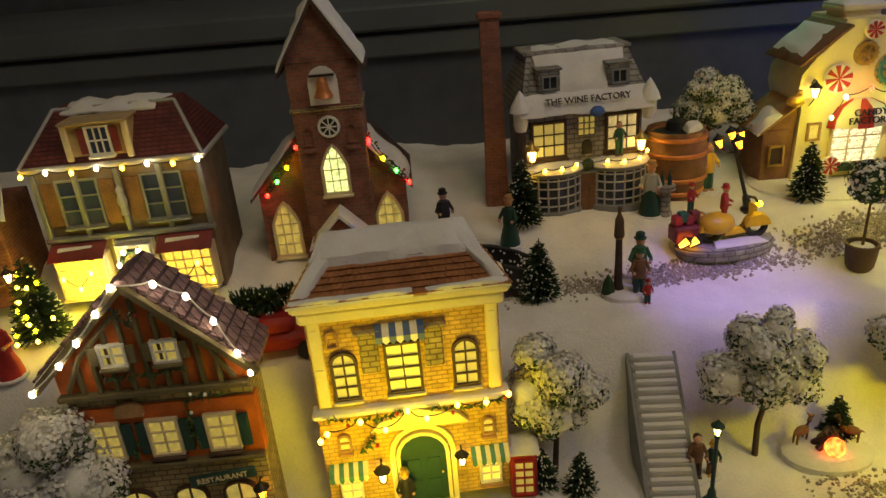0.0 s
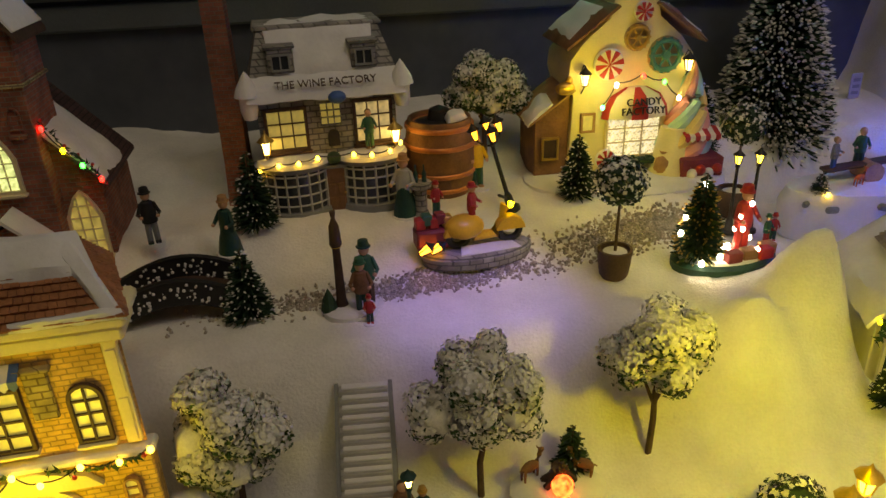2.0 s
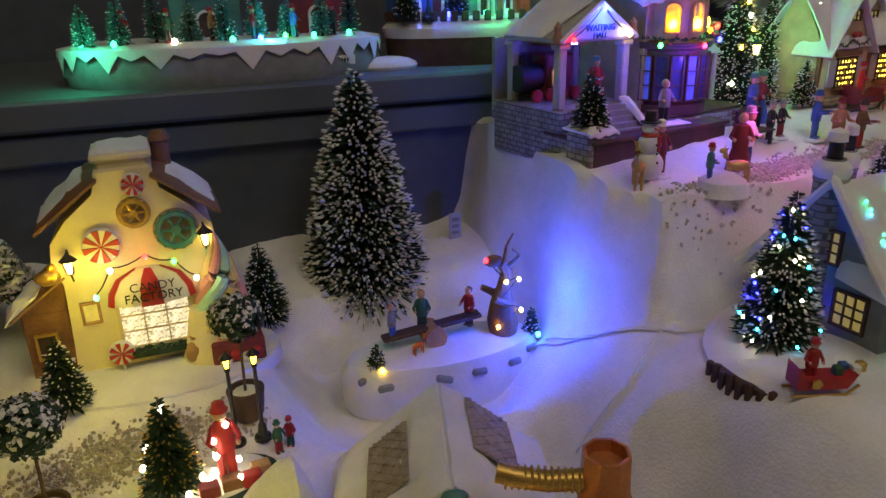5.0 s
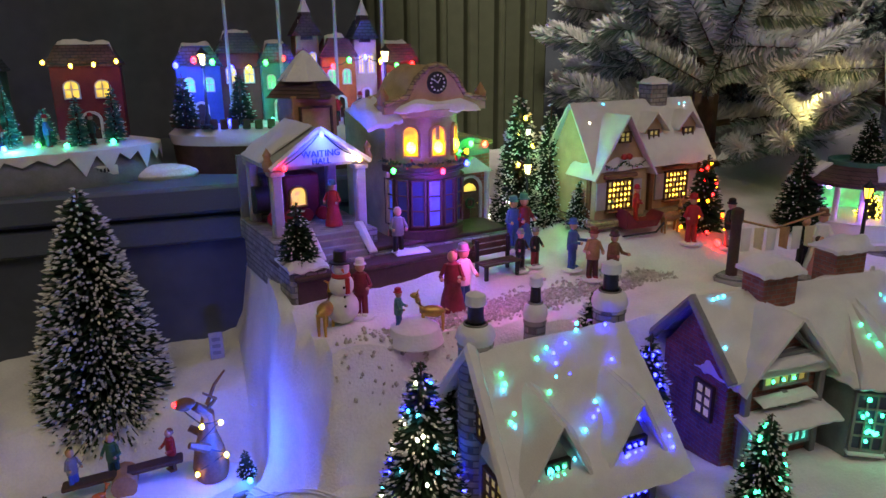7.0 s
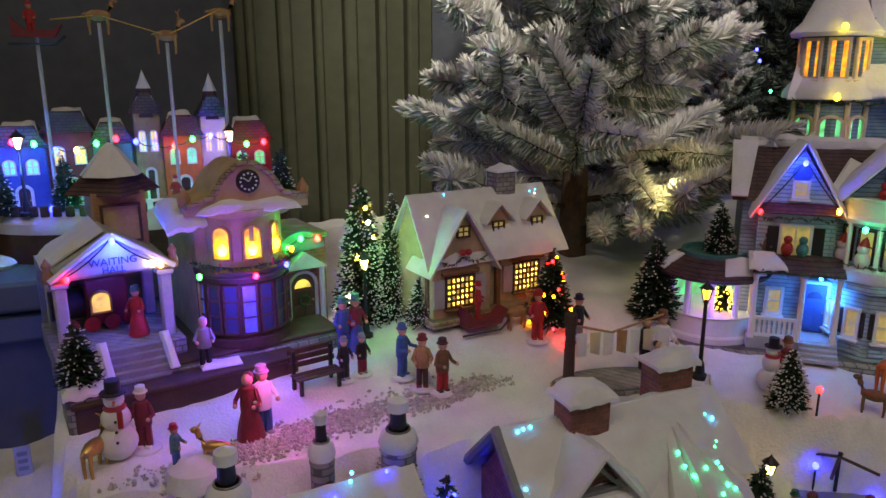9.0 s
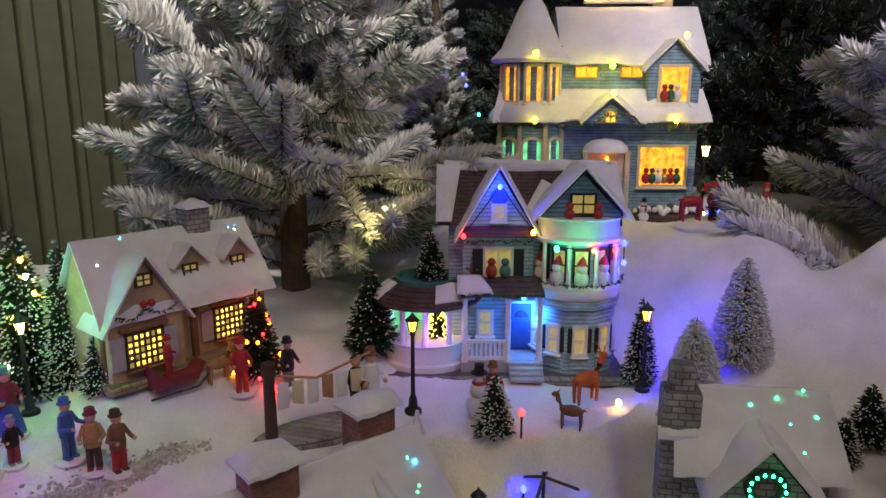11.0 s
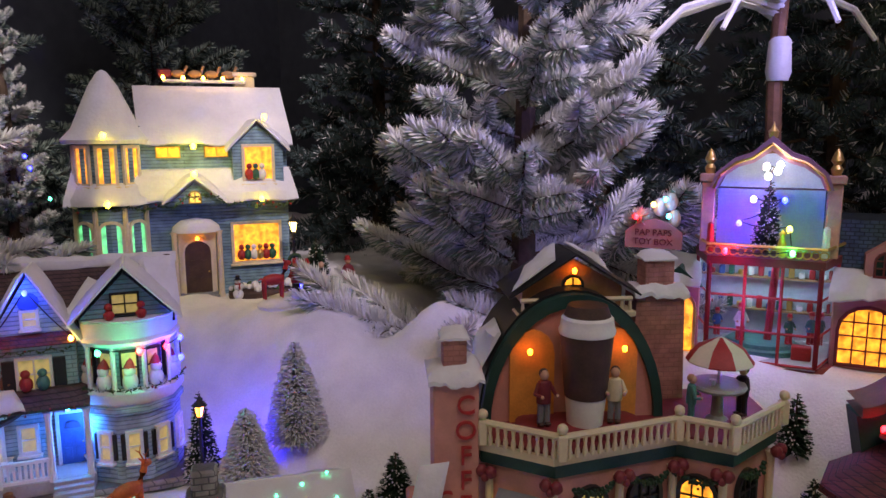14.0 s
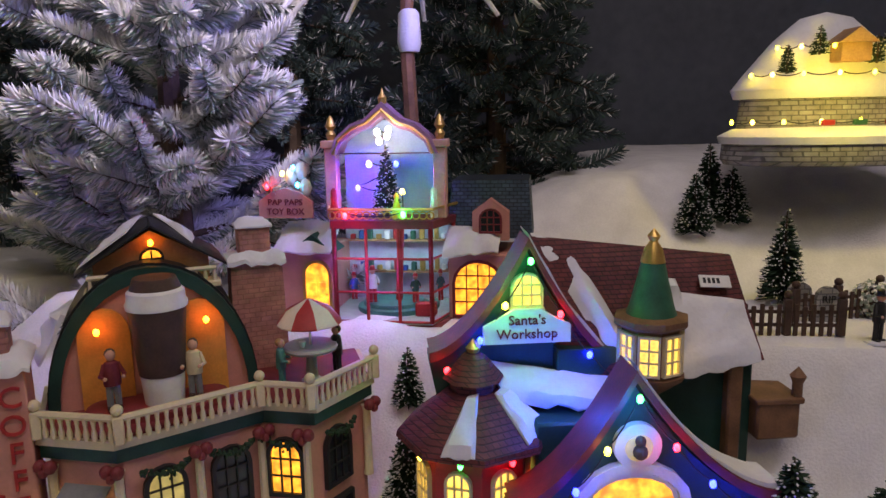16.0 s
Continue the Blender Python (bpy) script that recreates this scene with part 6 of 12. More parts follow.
    for k in range(12):
        part("pipe_ring", Solid().put(*torus(0.0068, 0.0008, 12, 5)), GOLD, st, m=pose(-0.014 - 0.0034 * k, 0.005 + 0.0017 * k, 0.149, 0, 90, -25))
    part("side_pipe", Solid().tube([(0.030, 0.0, 0.098), (0.036, -0.004, 0.118), (0.052, -0.006, 0.118), (0.058, -0.006, 0.095), (0.058, -0.006, 0.05)], 0.005, 8), COPPER, st)
    part("side_tub", Solid().lathe([(0.010, 0.052), (0.014, 0.058), (0.016, 0.070), (0.013, 0.070)], 14, 0.064, -0.01), COPPER, st)
    part("hatch", Solid().lathe([(0.020, -0.0), (0.020, 0.003), (0.015, 0.005)], 18, m=pose(0.004, -0.054, 0.030, 78, 0, 0)), GOLD, st)


def seesaw():
    m = pose(0.703, 0.752, 0.960)
    r = thing("snow_mound_stand", "round snowy stand of the seesaw set with dark stones", "figurine stand", m)
    part("mound", Solid().lathe([(0.094, -0.03), (0.100, -0.02), (0.102, 0.012), (0.094, 0.026), (0.060, 0.031), (1e-5, 0.032)], 30, sy=0.42), SNOW, r)
    for x, y, q in ((-0.070, -0.040, 15), (0.058, -0.041, 25), (-0.015, -0.045, -20), (-0.085, -0.02, 40), (0.085, -0.022, 30), (0.02, -0.045, 10)):
        part("stone", Solid().box(0, 0, 0, 0.016, 0.006, 0.007, 0.002), GREY, r, m=pose(x, y, 0.012, 10, 10, q))
    s = thing("toy_seesaw", "brown wooden seesaw plank on a log", "seesaw", m @ pose(-0.01, 0.0, 0.032))
    part("plank", Solid().box(0, 0, 0, 0.100, 0.014, 0.004, 0.001, pose(0, 0, 0.014, 0, -5, 0)), WOOD_D, s)
    part("log", Solid().lathe([(0.011, -0.013), (0.011, 0.013)], 12, m=pose(0, 0, 0.008, 90, 0, 0)), WOOD_L, s)
    figurine(m @ pose(-0.050, 0.0, 0.040, 0, 0, 40), 0.040, GREY, BLUE, None, "small seated child figurine on the seesaw", base=False, hair=WOOD_L)
    figurine(m @ pose(-0.018, 0.006, 0.040, 0, 0, -20), 0.046, GREEN, GREEN_D, None, "green coated child figurine on the seesaw", base=False, hair=WOOD_L)
    figurine(m @ pose(0.030, 0.004, 0.038, 0, 0, -60), 0.044, RED, WOOD_D, None, "red dressed child figurine on the seesaw", base=False, hair=WOOD)
    beast(m @ pose(-0.030, -0.018, 0.030, 0, 0, 20), 0.020, ORANGE, "small fox-brown dog figurine on the snow", name="dog_figurine")
    rd = Solid()
    rd.lathe([(0.014, 0), (0.016, 0.012), (0.013, 0.030), (0.008, 0.046)], 12).tube([(0, 0, 0.044), (0.002, -0.004, 0.066), (-0.008, -0.010, 0.078)], 0.0075, 8, 0.004)
    rd.ball(-0.016, -0.012, 0.082, 0.006, 8, 6, sx=1.6)
    for q in (-1, 1):
        rd.tube([(0.002, q * 0.004, 0.070), (0.010, q * 0.014, 0.084), (0.010 + q * 0.010, q * 0.020, 0.094)], 0.0022, 5, 0.001)
        rd.tube([(0, q * 0.012, 0.035), (-0.016, q * 0.016, 0.044)], 0.0045, 6, 0.003)
    rm = pose(0.766, 0.748, 0.990)
    lone("reindeer_figurine", rd, [WOOD], rm, "upright brown reindeer figurine wrapped in lights", "animal figurine")
    string_lights(rm, [(-0.024, -0.014, 0.084), (-0.004, -0.016, 0.060), (0.012, -0.010, 0.058), (-0.010, -0.015, 0.040), (0.014, -0.012, 0.026), (-0.012, -0.016, 0.014)], ["red", "yellow", "yellow", "red", "yellow", "warm"], "red and yellow bulbs round the reindeer", 0.001)
    for x, y, c, h in ((0.632, 0.735, "teal", 0.026), (0.796, 0.745, "cyan", 0.028)):
        f = fir("mini_fir", pose(x, y, 0.984), h, 0.009, "tiny green fir with a light at its foot", n=260, seed=int(x * 99), stand=False)
        bulb(f, (0.002, -0.012, 0.003), c if c != "teal" else "warm", 0.0024)


def cable(label, pts, r=0.0011, m=WHITE):
    s = Solid()
    out = []
    for a, b in zip(pts, pts[1:]):
        for i in range(5):
            q = Vector((*a, 0)).lerp(Vector((*b, 0)), i / 5)
            out.append((q.x, q.y, ground(q.x, q.y) + r * 2.5))
    s.tube(out, r, 6)
    lone("cable", s, [m], Matrix(), label, "cable")


def station():
    m = pose(0.985, 0.800, 1.150, 0, 0, 11)
    r = thing("railway_station", "old railway station with clock gable, waiting hall and lit bay", "model station", m)
    part("base", Solid().box(-0.02, 0.055, -0.010, 0.245, 0.140, 0.038, 0.002), STONE, r)
    part("platform", Solid().box(-0.02, 0.055, 0.028, 0.240, 0.134, 0.004, 0.001), WOOD_D, r)
    part("terrace", Solid().box(-0.049, -0.002, -0.010, 0.186, 0.072, 0.032, 0.0015).box(-0.049, -0.003, 0.0205, 0.190, 0.076, 0.0045, 0.001), WOOD_D, r, "dark timber terrace front")
    part("hall_floor", Solid().box(-0.094, 0.066, 0.025, 0.104, 0.116, 0.021, 0.001), STONE, r)
    part("front_plinth", Solid().box(-0.130, -0.020, -0.010, 0.034, 0.034, 0.042, 0.002), STONE, r)
    part("plinth_snow", Solid().slab((-0.149, -0.040, 0.031), (-0.112, -0.040, 0.031), (-0.112, 0.0, 0.032), (-0.149, 0.0, 0.032), 0.006, 8, 8, 0.4, 0.004), SNOW, r)
    part("terrace_snow", Solid().slab((-0.040, -0.030, 0.0258), (-0.006, -0.034, 0.0258), (-0.004, -0.016, 0.0262), (-0.038, -0.006, 0.0262), 0.003, 8, 6, 0.5), SNOW, r)
    for i in range(5):
        part("step", Solid().box(-0.086, -0.016 + 0.0055 * i, 0.022, 0.046, 0.0065, 0.0052 * (i + 1), 0.0006), GREY, r)
    for u in (-0.111, -0.060):
        part("stair_wall", Solid().slab((u - 0.004, -0.020, 0.030), (u + 0.004, -0.020, 0.030), (u + 0.004, 0.014, 0.052), (u - 0.004, 0.014, 0.052), 0.006, 4, 6, 0.2), SNOW, r)
    # waiting hall
    for u in (-0.136, -0.053):
        for y in (0.022, 0.098):
            part("post", Solid().box(u, y, 0.046, 0.010, 0.010, 0.060, 0.0015).box(u, y, 0.104, 0.014, 0.014, 0.005, 0.001), GREY_L, r)
    hx = -0.0945
    part("hall_roof", Solid().prism([(hx - 0.049, 0.110), (hx + 0.049, 0.110), (hx + 0.049, 0.114), (hx, 0.146), (hx - 0.049, 0.114)], 0.016, 0.104), GREY_L, r)
    gw = mat("blue_lit_gable", (0.55, 0.56, 0.62), 0.6, var=0.2)
    part("hall_gable", Solid().prism([(hx - 0.040, 0.113), (hx + 0.040, 0.113), (hx, 0.141)], 0.013, 0.017), gw, r)
    letters(r, "WAITING", pose(hx, 0.0122, 0.1225), 0.0088, BLUE)
    letters(r, "HALL", pose(hx, 0.0122, 0.1155), 0.0078, BLUE)
    for sx in (-1, 1):
        part("cornice", Solid().tube([(hx + sx * 0.049, 0.012, 0.112), (hx, 0.012, 0.146)], 0.0026, 5), SNOW, r)
        part("finial", Solid().lathe([(0.004, 0.110), (0.005, 0.116), (0.003, 0.121), (0.004, 0.125), (1e-5, 0.131)], 8, hx + sx * 0.049, 0.018), WOOD_L, r)
    part("hall_roof_snow", Solid().slab((hx - 0.050, 0.04, 0.114), (hx - 0.050, 0.10, 0.114), (hx - 0.003, 0.10, 0.147), (hx - 0.003, 0.022, 0.147), 0.004, 8, 8, 0.5), SNOW, r)
    part("hall_lamp", Solid().lathe([(0.003, 0), (0.003, 0.003)], 8, hx, 0.05, 0.105), glow("hall_bulb", (0.05, 0.08, 1.0), 140), r)
    part("back_wall", Solid().box(hx, 0.122, 0.045, 0.100, 0.006, 0.066), GREY, r)
    tr = part("locomotive", Solid().lathe([(0.014, -0.03), (0.014, 0.028), (0.010, 0.030)], 14, m=pose(-0.112, 0.070, 0.056, 0, 90, 0)).lathe([(0.004, 0.066), (0.003, 0.078), (0.006, 0.082)], 8, -0.130, 0.070), BLACK, r, m=pose(0.002, 0.018, 0.014))
    part("cab", Solid().box(-0.096, 0.068, 0.036, 0.036, 0.030, 0.044, 0.002), MAROON, tr)
    window(tr, face(-0.102, 0.052, 0.050), 0.015, 0.018, 1, 1, 0.006, GOLD, PANE_Y, 0.0016)
    for k in range(4):
        part("wheel", Solid().lathe([(0.007, -0.001), (0.007, 0.002), (0.004, 0.003)], 12, m=pose(-0.128 + 0.017 * k, 0.051, 0.039, 90, 0, 0)), RED, tr)
    # clock house with rounded bay
    part("clock_house", Solid().box(0.016, 0.070, 0.03, 0.082, 0.100, 0.120, 0.001), BEIGE, r)
    lower = Solid().lathe([(0.043, 0.030), (0.043, 0.040), (0.040, 0.041), (0.040, 0.096), (0.044, 0.098), (0.045, 0.104), (0.038, 0.106)], 8, 0.018, 0.026, a0=pi, a1=2 * pi)
    bay = part("bay", lower, WOOD_D, r)
    for k in range(8):
        a = pi + pi * (k + 0.5) / 8
        window(bay, pose(0.018 + 0.0395 * math.cos(a), 0.026 + 0.0395 * math.sin(a), 0.046, 0, 0, math.degrees(a) + 90), 0.011, 0.044, 1, 3, 0, WOOD_D, GLASSB if k % 3 else PANE_B, 0.0015)
    upper = Solid().lathe([(0.034, 0.104), (0.034, 0.150), (0.039, 0.152), (0.040, 0.158), (0.020, 0.160)], 6, 0.018, 0.026, a0=pi, a1=2 * pi)
    ub = part("upper_bay", upper, BEIGE, r)
    for k, a in enumerate((225, 270, 315)):
        q = radians(a)
        window(ub, pose(0.018 + 0.0325 * math.cos(q), 0.026 + 0.0325 * math.sin(q), 0.114, 0, 0, a + 90), 0.0145, 0.028, 1, 1, 0.006, WOOD_L, PANE_O, 0.002)
        part("window_glow", Solid().ball(0, 0, 0, 0.005, 8, 6), LED["yellow"], ub, m=pose(0.018 + 0.0345 * math.cos(q), 0.026 + 0.0345 * math.sin(q), 0.122) @ Matrix.Diagonal((1, 1, 1.2, 1)))
    ped = [(-0.038, 0.156), (0.074, 0.156), (0.074, 0.164), (0.050, 0.170), (0.040, 0.186), (0.026, 0.197), (0.018, 0.199), (0.010, 0.197), (-0.004, 0.186), (-0.014, 0.170), (-0.038, 0.164)]
    part("clock_gable", Solid().prism(ped, -0.006, 0.06), BEIGE, r)
    part("gable_coping", Solid().tube([(p[0], -0.006, p[1] + 0.001) for p in ped[2:]], 0.0028, 6), STONE_Y, r)
    ck = part("clock", Solid().lathe([(0.0105, 0), (0.0105, 0.002), (0.009, 0.0026)], 24), BLACK, r, m=pose(0.018, -0.0062, 0.183, 90, 0, 0))
    tk = Solid()
    for k in range(12):
        a = 2 * pi * k / 12
        tk.box(0.0072 * math.cos(a), 0.0072 * math.sin(a), 0.0024, 0.0016, 0.0016, 0.0008)
    tk.tube([(0, 0, 0.003), (0.003, 0.004, 0.003)], 0.0005, 4).tube([(0, 0, 0.003), (-0.0045, 0.0035, 0.003)], 0.0005, 4)
    part("clock_marks", tk, WHITE, ck)
    part("gable_snow", Solid().slab((-0.030, -0.010, 0.158), (0.066, -0.010, 0.158), (0.050, 0.0, 0.166), (-0.012, 0.0, 0.166), 0.004, 14, 4, 0.5, 0.004, 3), SNOW, r)
    part("corner_snow", Solid().slab((-0.052, 0.0, 0.142), (-0.020, -0.01, 0.150), (-0.020, 0.05, 0.164), (-0.052, 0.05, 0.156), 0.010, 8, 8, 0.5, 0.004, 8), SNOW, r)
    garland(r, [(0.018 + 0.046 * math.cos(pi + pi * i / 12), 0.026 + 0.046 * math.sin(pi + pi * i / 12), 0.108) for i in range(13)], 0.006, LEAF, RED, 5)
    for sx in (-1, 1):
        part("finial", Solid().lathe([(0.005, 0), (0.006, 0.008), (0.003, 0.013), (1e-5, 0.018)], 8, 0.018 + sx * 0.054, 0.0, 0.164), WOOD_L, r)
    # cupola at the back
    cp = part("cupola", Solid().box(-0.074, 0.100, 0.10, 0.046, 0.046, 0.070, 0.001), WOOD_L, r)
    window(cp, face(-0.074, 0.076, 0.126), 0.030, 0.032, 1, 1, 0, WOOD_D, BEIGE, 0.002)
    part("cupola_roof", Solid().lathe([(0.042, 0.168), (0.026, 0.184), (0.010, 0.202), (0.003, 0.208), (1e-5, 0.216)], 4, -0.074, 0.100), SHINGLE_D, r)
    part("cupola_snow", Solid().lathe([(0.028, 0.184), (0.016, 0.198), (0.008, 0.208), (1e-5, 0.214)], 7, -0.074, 0.100), SNOW, r)
    # door wing
    part("wing", Solid().box(0.083, 0.080, 0.0, 0.056, 0.08, 0.112, 0.001), BRICK, r)
    part("wing_parapet", Solid().box(0.083, 0.080, 0.112, 0.062, 0.086, 0.006, 0.002), STONE_Y, r)
    part("arch_panel", Solid().prism([(0.060, 0.100)] + [(0.083 + 0.024 * math.cos(pi * i / 8), 0.104 + 0.018 * math.sin(pi * i / 8)) for i in range(9)] + [(0.059, 0.100)], 0.034, 0.040), TEAL, r)
    door(r, face(0.083, 0.040, 0.028), 0.026, 0.050, 0.012, WOOD_D, GREY_L, PANE_Y)
    part("wreath", Solid().put(*torus(0.005, 0.0014)), LEAF, r, m=pose(0.083, 0.036, 0.050, 90, 0, 0))
    for sx in (-1, 1):
        part("column", Solid().lathe([(0.004, 0.028), (0.003, 0.030), (0.0028, 0.082), (0.0042, 0.085)], 8, 0.083 + sx * 0.019, 0.032), GREY_L, r)
    part("door_gable", Solid().prism([(0.059, 0.085), (0.107, 0.085), (0.083, 0.102)], 0.027, 0.042), GREY_L, r)
    for i in range(4):
        part("step", Solid().box(0.083, 0.004 + 0.008 * i, 0, 0.040, 0.009, 0.007 * (i + 1), 0.0006), GREY, r)
    string_lights(m, [(-0.131, 0.009, 0.113), (-0.0945, 0.008, 0.141), (-0.064, 0.009, 0.117), (-0.058, 0.009, 0.115)], ["red", "blue", "white", "warm"], "red, blue and white bulbs on the waiting hall", 0.003, 0.0024)
    string_lights(m, [(-0.030, -0.006, 0.103), (0.014, -0.024, 0.101), (0.046, -0.016, 0.105), (0.062, 0.010, 0.112)], ["green", "red", "blue", "amber"], "coloured bulbs round the station bay", 0.004, 0.0024)
    string_lights(m, [(0.066, 0.030, 0.108), (0.080, 0.030, 0.116), (0.098, 0.030, 0.114)], ["green", "green", "red"], "green and red bulbs over the station door", 0.002, 0.0027)
    figurine(m @ pose(-0.076, 0.036, 0.046, 0, 0, -40), 0.046, RED, RED, TEAL, "red robed figurine standing in the waiting hall", skirt=True, base=False)
    figurine(pose(0.955, 0.772, 1.175), 0.048, GREY, BLACK, None, "grey coated figurine with a dark bag before the station", hair=GREY_L, base=False)


def cottage():
    m = pose(1.249, 0.802, 1.178, 0, 0, 8) @ Matrix.Scale(0.87, 4)
    r = thing("snowy_cottage", "beige cottage with white glitter roof and lattice windows", "model house", m)
    w, d, ze, zr = 0.188, 0.072, 0.080, 0.146
    part("wall", Solid().box(0.0, d / 2, 0, w, d, ze + 0.002, 0.001), BEIGE, r)
    part("roof_body", Solid().prism([(0, ze), (d, ze), (d / 2, zr)], -w / 2, w / 2, m=pose(0, 0, 0, 0, 0, 90) @ Matrix.Diagonal((1, -1, 1, 1))), BEIGE, r)
    s = Solid()
    s.slab((-w / 2 - 0.006, -0.016, ze - 0.010), (w / 2 + 0.010, -0.016, ze - 0.010), (w / 2 + 0.006, d / 2, zr), (-w / 2 - 0.004, d / 2, zr), 0.006, 26, 14, 0.2, 0.003, 2)
    s.slab((-w / 2 - 0.006, d + 0.014, ze - 0.008), (w / 2 + 0.010, d + 0.014, ze - 0.008), (w / 2 + 0.006, d / 2, zr), (-w / 2 - 0.004, d / 2, zr), 0.006, 26, 14, 0.2, 0.003, 5)
    part("roof", s, GLITTER, r, "white glitter covered roof")
    # front gable
    gx, gw = -0.052, 0.078
    part("front_gable", Solid().prism([(gx - gw / 2, 0), (gx + gw / 2, 0), (gx + gw / 2, 0.072), (gx, 0.130), (gx - gw / 2, 0.072)], -0.014, 0.03), BEIGE, r)
    k = (0.130 - 0.072) / (gw / 2)
    s = Solid()
    for sx in (-1, 1):
        e = gw / 2 + 0.008
        s.slab((gx + sx * e, -0.024, 0.072 - 0.008 * k), (gx + sx * e, 0.034, 0.072 - 0.008 * k), (gx, 0.034, 0.134), (gx, -0.024, 0.134), 0.006, 10, 10, 0.2, 0.0, 3 + sx)
    part("gable_roof", s, GLITTER, r, "white glitter covered roof")
    for u in (0.008, 0.066):
        part("dormer", Solid().prism([(u - 0.015, 0.094), (u + 0.015, 0.094), (u + 0.015, 0.116), (u, 0.131), (u - 0.015, 0.116)], 0.002, 0.04), BEIGE, r)
        s = Solid()
        for sx in (-1, 1):
            s.slab((u + sx * 0.021, -0.006, 0.110), (u + sx * 0.021, 0.04, 0.110), (u, 0.04, 0.133), (u, -0.006, 0.133), 0.005, 6, 8, 0.2, 0.0, 3 + sx)
        part("dormer_roof", s, GLITTER, r)
        window(r, face(u, 0.002, 0.100), 0.014, 0.011, 2, 2, 0, WOOD_D, PANE_YD, 0.0018)
    window(r, face(gx, -0.014, 0.104), 0.014, 0.010, 2, 2, 0, WOOD_D, PANE_YD, 0.0018)
    for u, y in ((gx - 0.004, -0.014), (0.050, 0.0)):
        window(r, face(u, y, 0.022), 0.036, 0.034, 6, 5, 0, WOOD_D, PANE_YD, 0.002, WOOD, bar=0.0018, shut=GREY_L)
        part("lintel", Solid().box(u, y - 0.003, 0.060, 0.050, 0.006, 0.005, 0.001), WOOD, r)
        for i in range(6):
            for j in range(5):
                if (i * 3 + j * 5) % 4:
                    bulb(r, (u - 0.015 + 0.006 * i, y - 0.0028, 0.0255 + 0.0068 * j), "warm", 0.0008)
    garland(r, [(gx - 0.034 + 0.034 * i / 4, -0.018, 0.080 - 0.007 * math.sin(pi * i / 4)) for i in range(5)], 0.005, LEAF_L, RED, 3)
    garland(r, [(gx + 0.034 * i / 4, -0.018, 0.080 - 0.007 * math.sin(pi * i / 4)) for i in range(5)], 0.005, LEAF_L, RED, 4)
    part("bow", Solid().ball(gx - 0.004, -0.021, 0.086, 0.004, 7, 5).ball(gx + 0.004, -0.021, 0.086, 0.004, 7, 5), RED, r)
    garland(r, [(0.02, -0.004, 0.076), (0.05, -0.004, 0.071), (0.08, -0.004, 0.075)], 0.005, LEAF_L, None, 6)
    for u in (-0.090, 0.006, 0.092):
        part("corner_post", Solid().box(u, -0.002, 0, 0.007, 0.007, ze, 0.001), WOOD, r)
    part("chimney", Solid().box(0.036, d / 2, 0.13, 0.028, 0.024, 0.036, 0.001), STONE, r)
    part("chimney_snow", Solid().slab((0.020, d / 2 - 0.014, 0.166), (0.052, d / 2 - 0.014, 0.166), (0.052, d / 2 + 0.014, 0.166), (0.020, d / 2 + 0.014, 0.166), 0.006, 6, 6, 0.4), SNOW, r)
    part("foundation", Solid().box(0, d / 2 - 0.008, 0, w + 0.006, d + 0.03, 0.010, 0.002), STONE_Y, r)
    rnd = random.Random(4)
    for i in range(26):
        u, q = rnd.uniform(-0.09, 0.095), rnd.uniform(0.05, 0.95)
        bulb(r, (u, -0.016 + (d / 2 + 0.016) * q, ze - 0.010 + (zr - ze + 0.010) * q + 0.0075), "cyan" if i % 3 else "white", 0.0008)


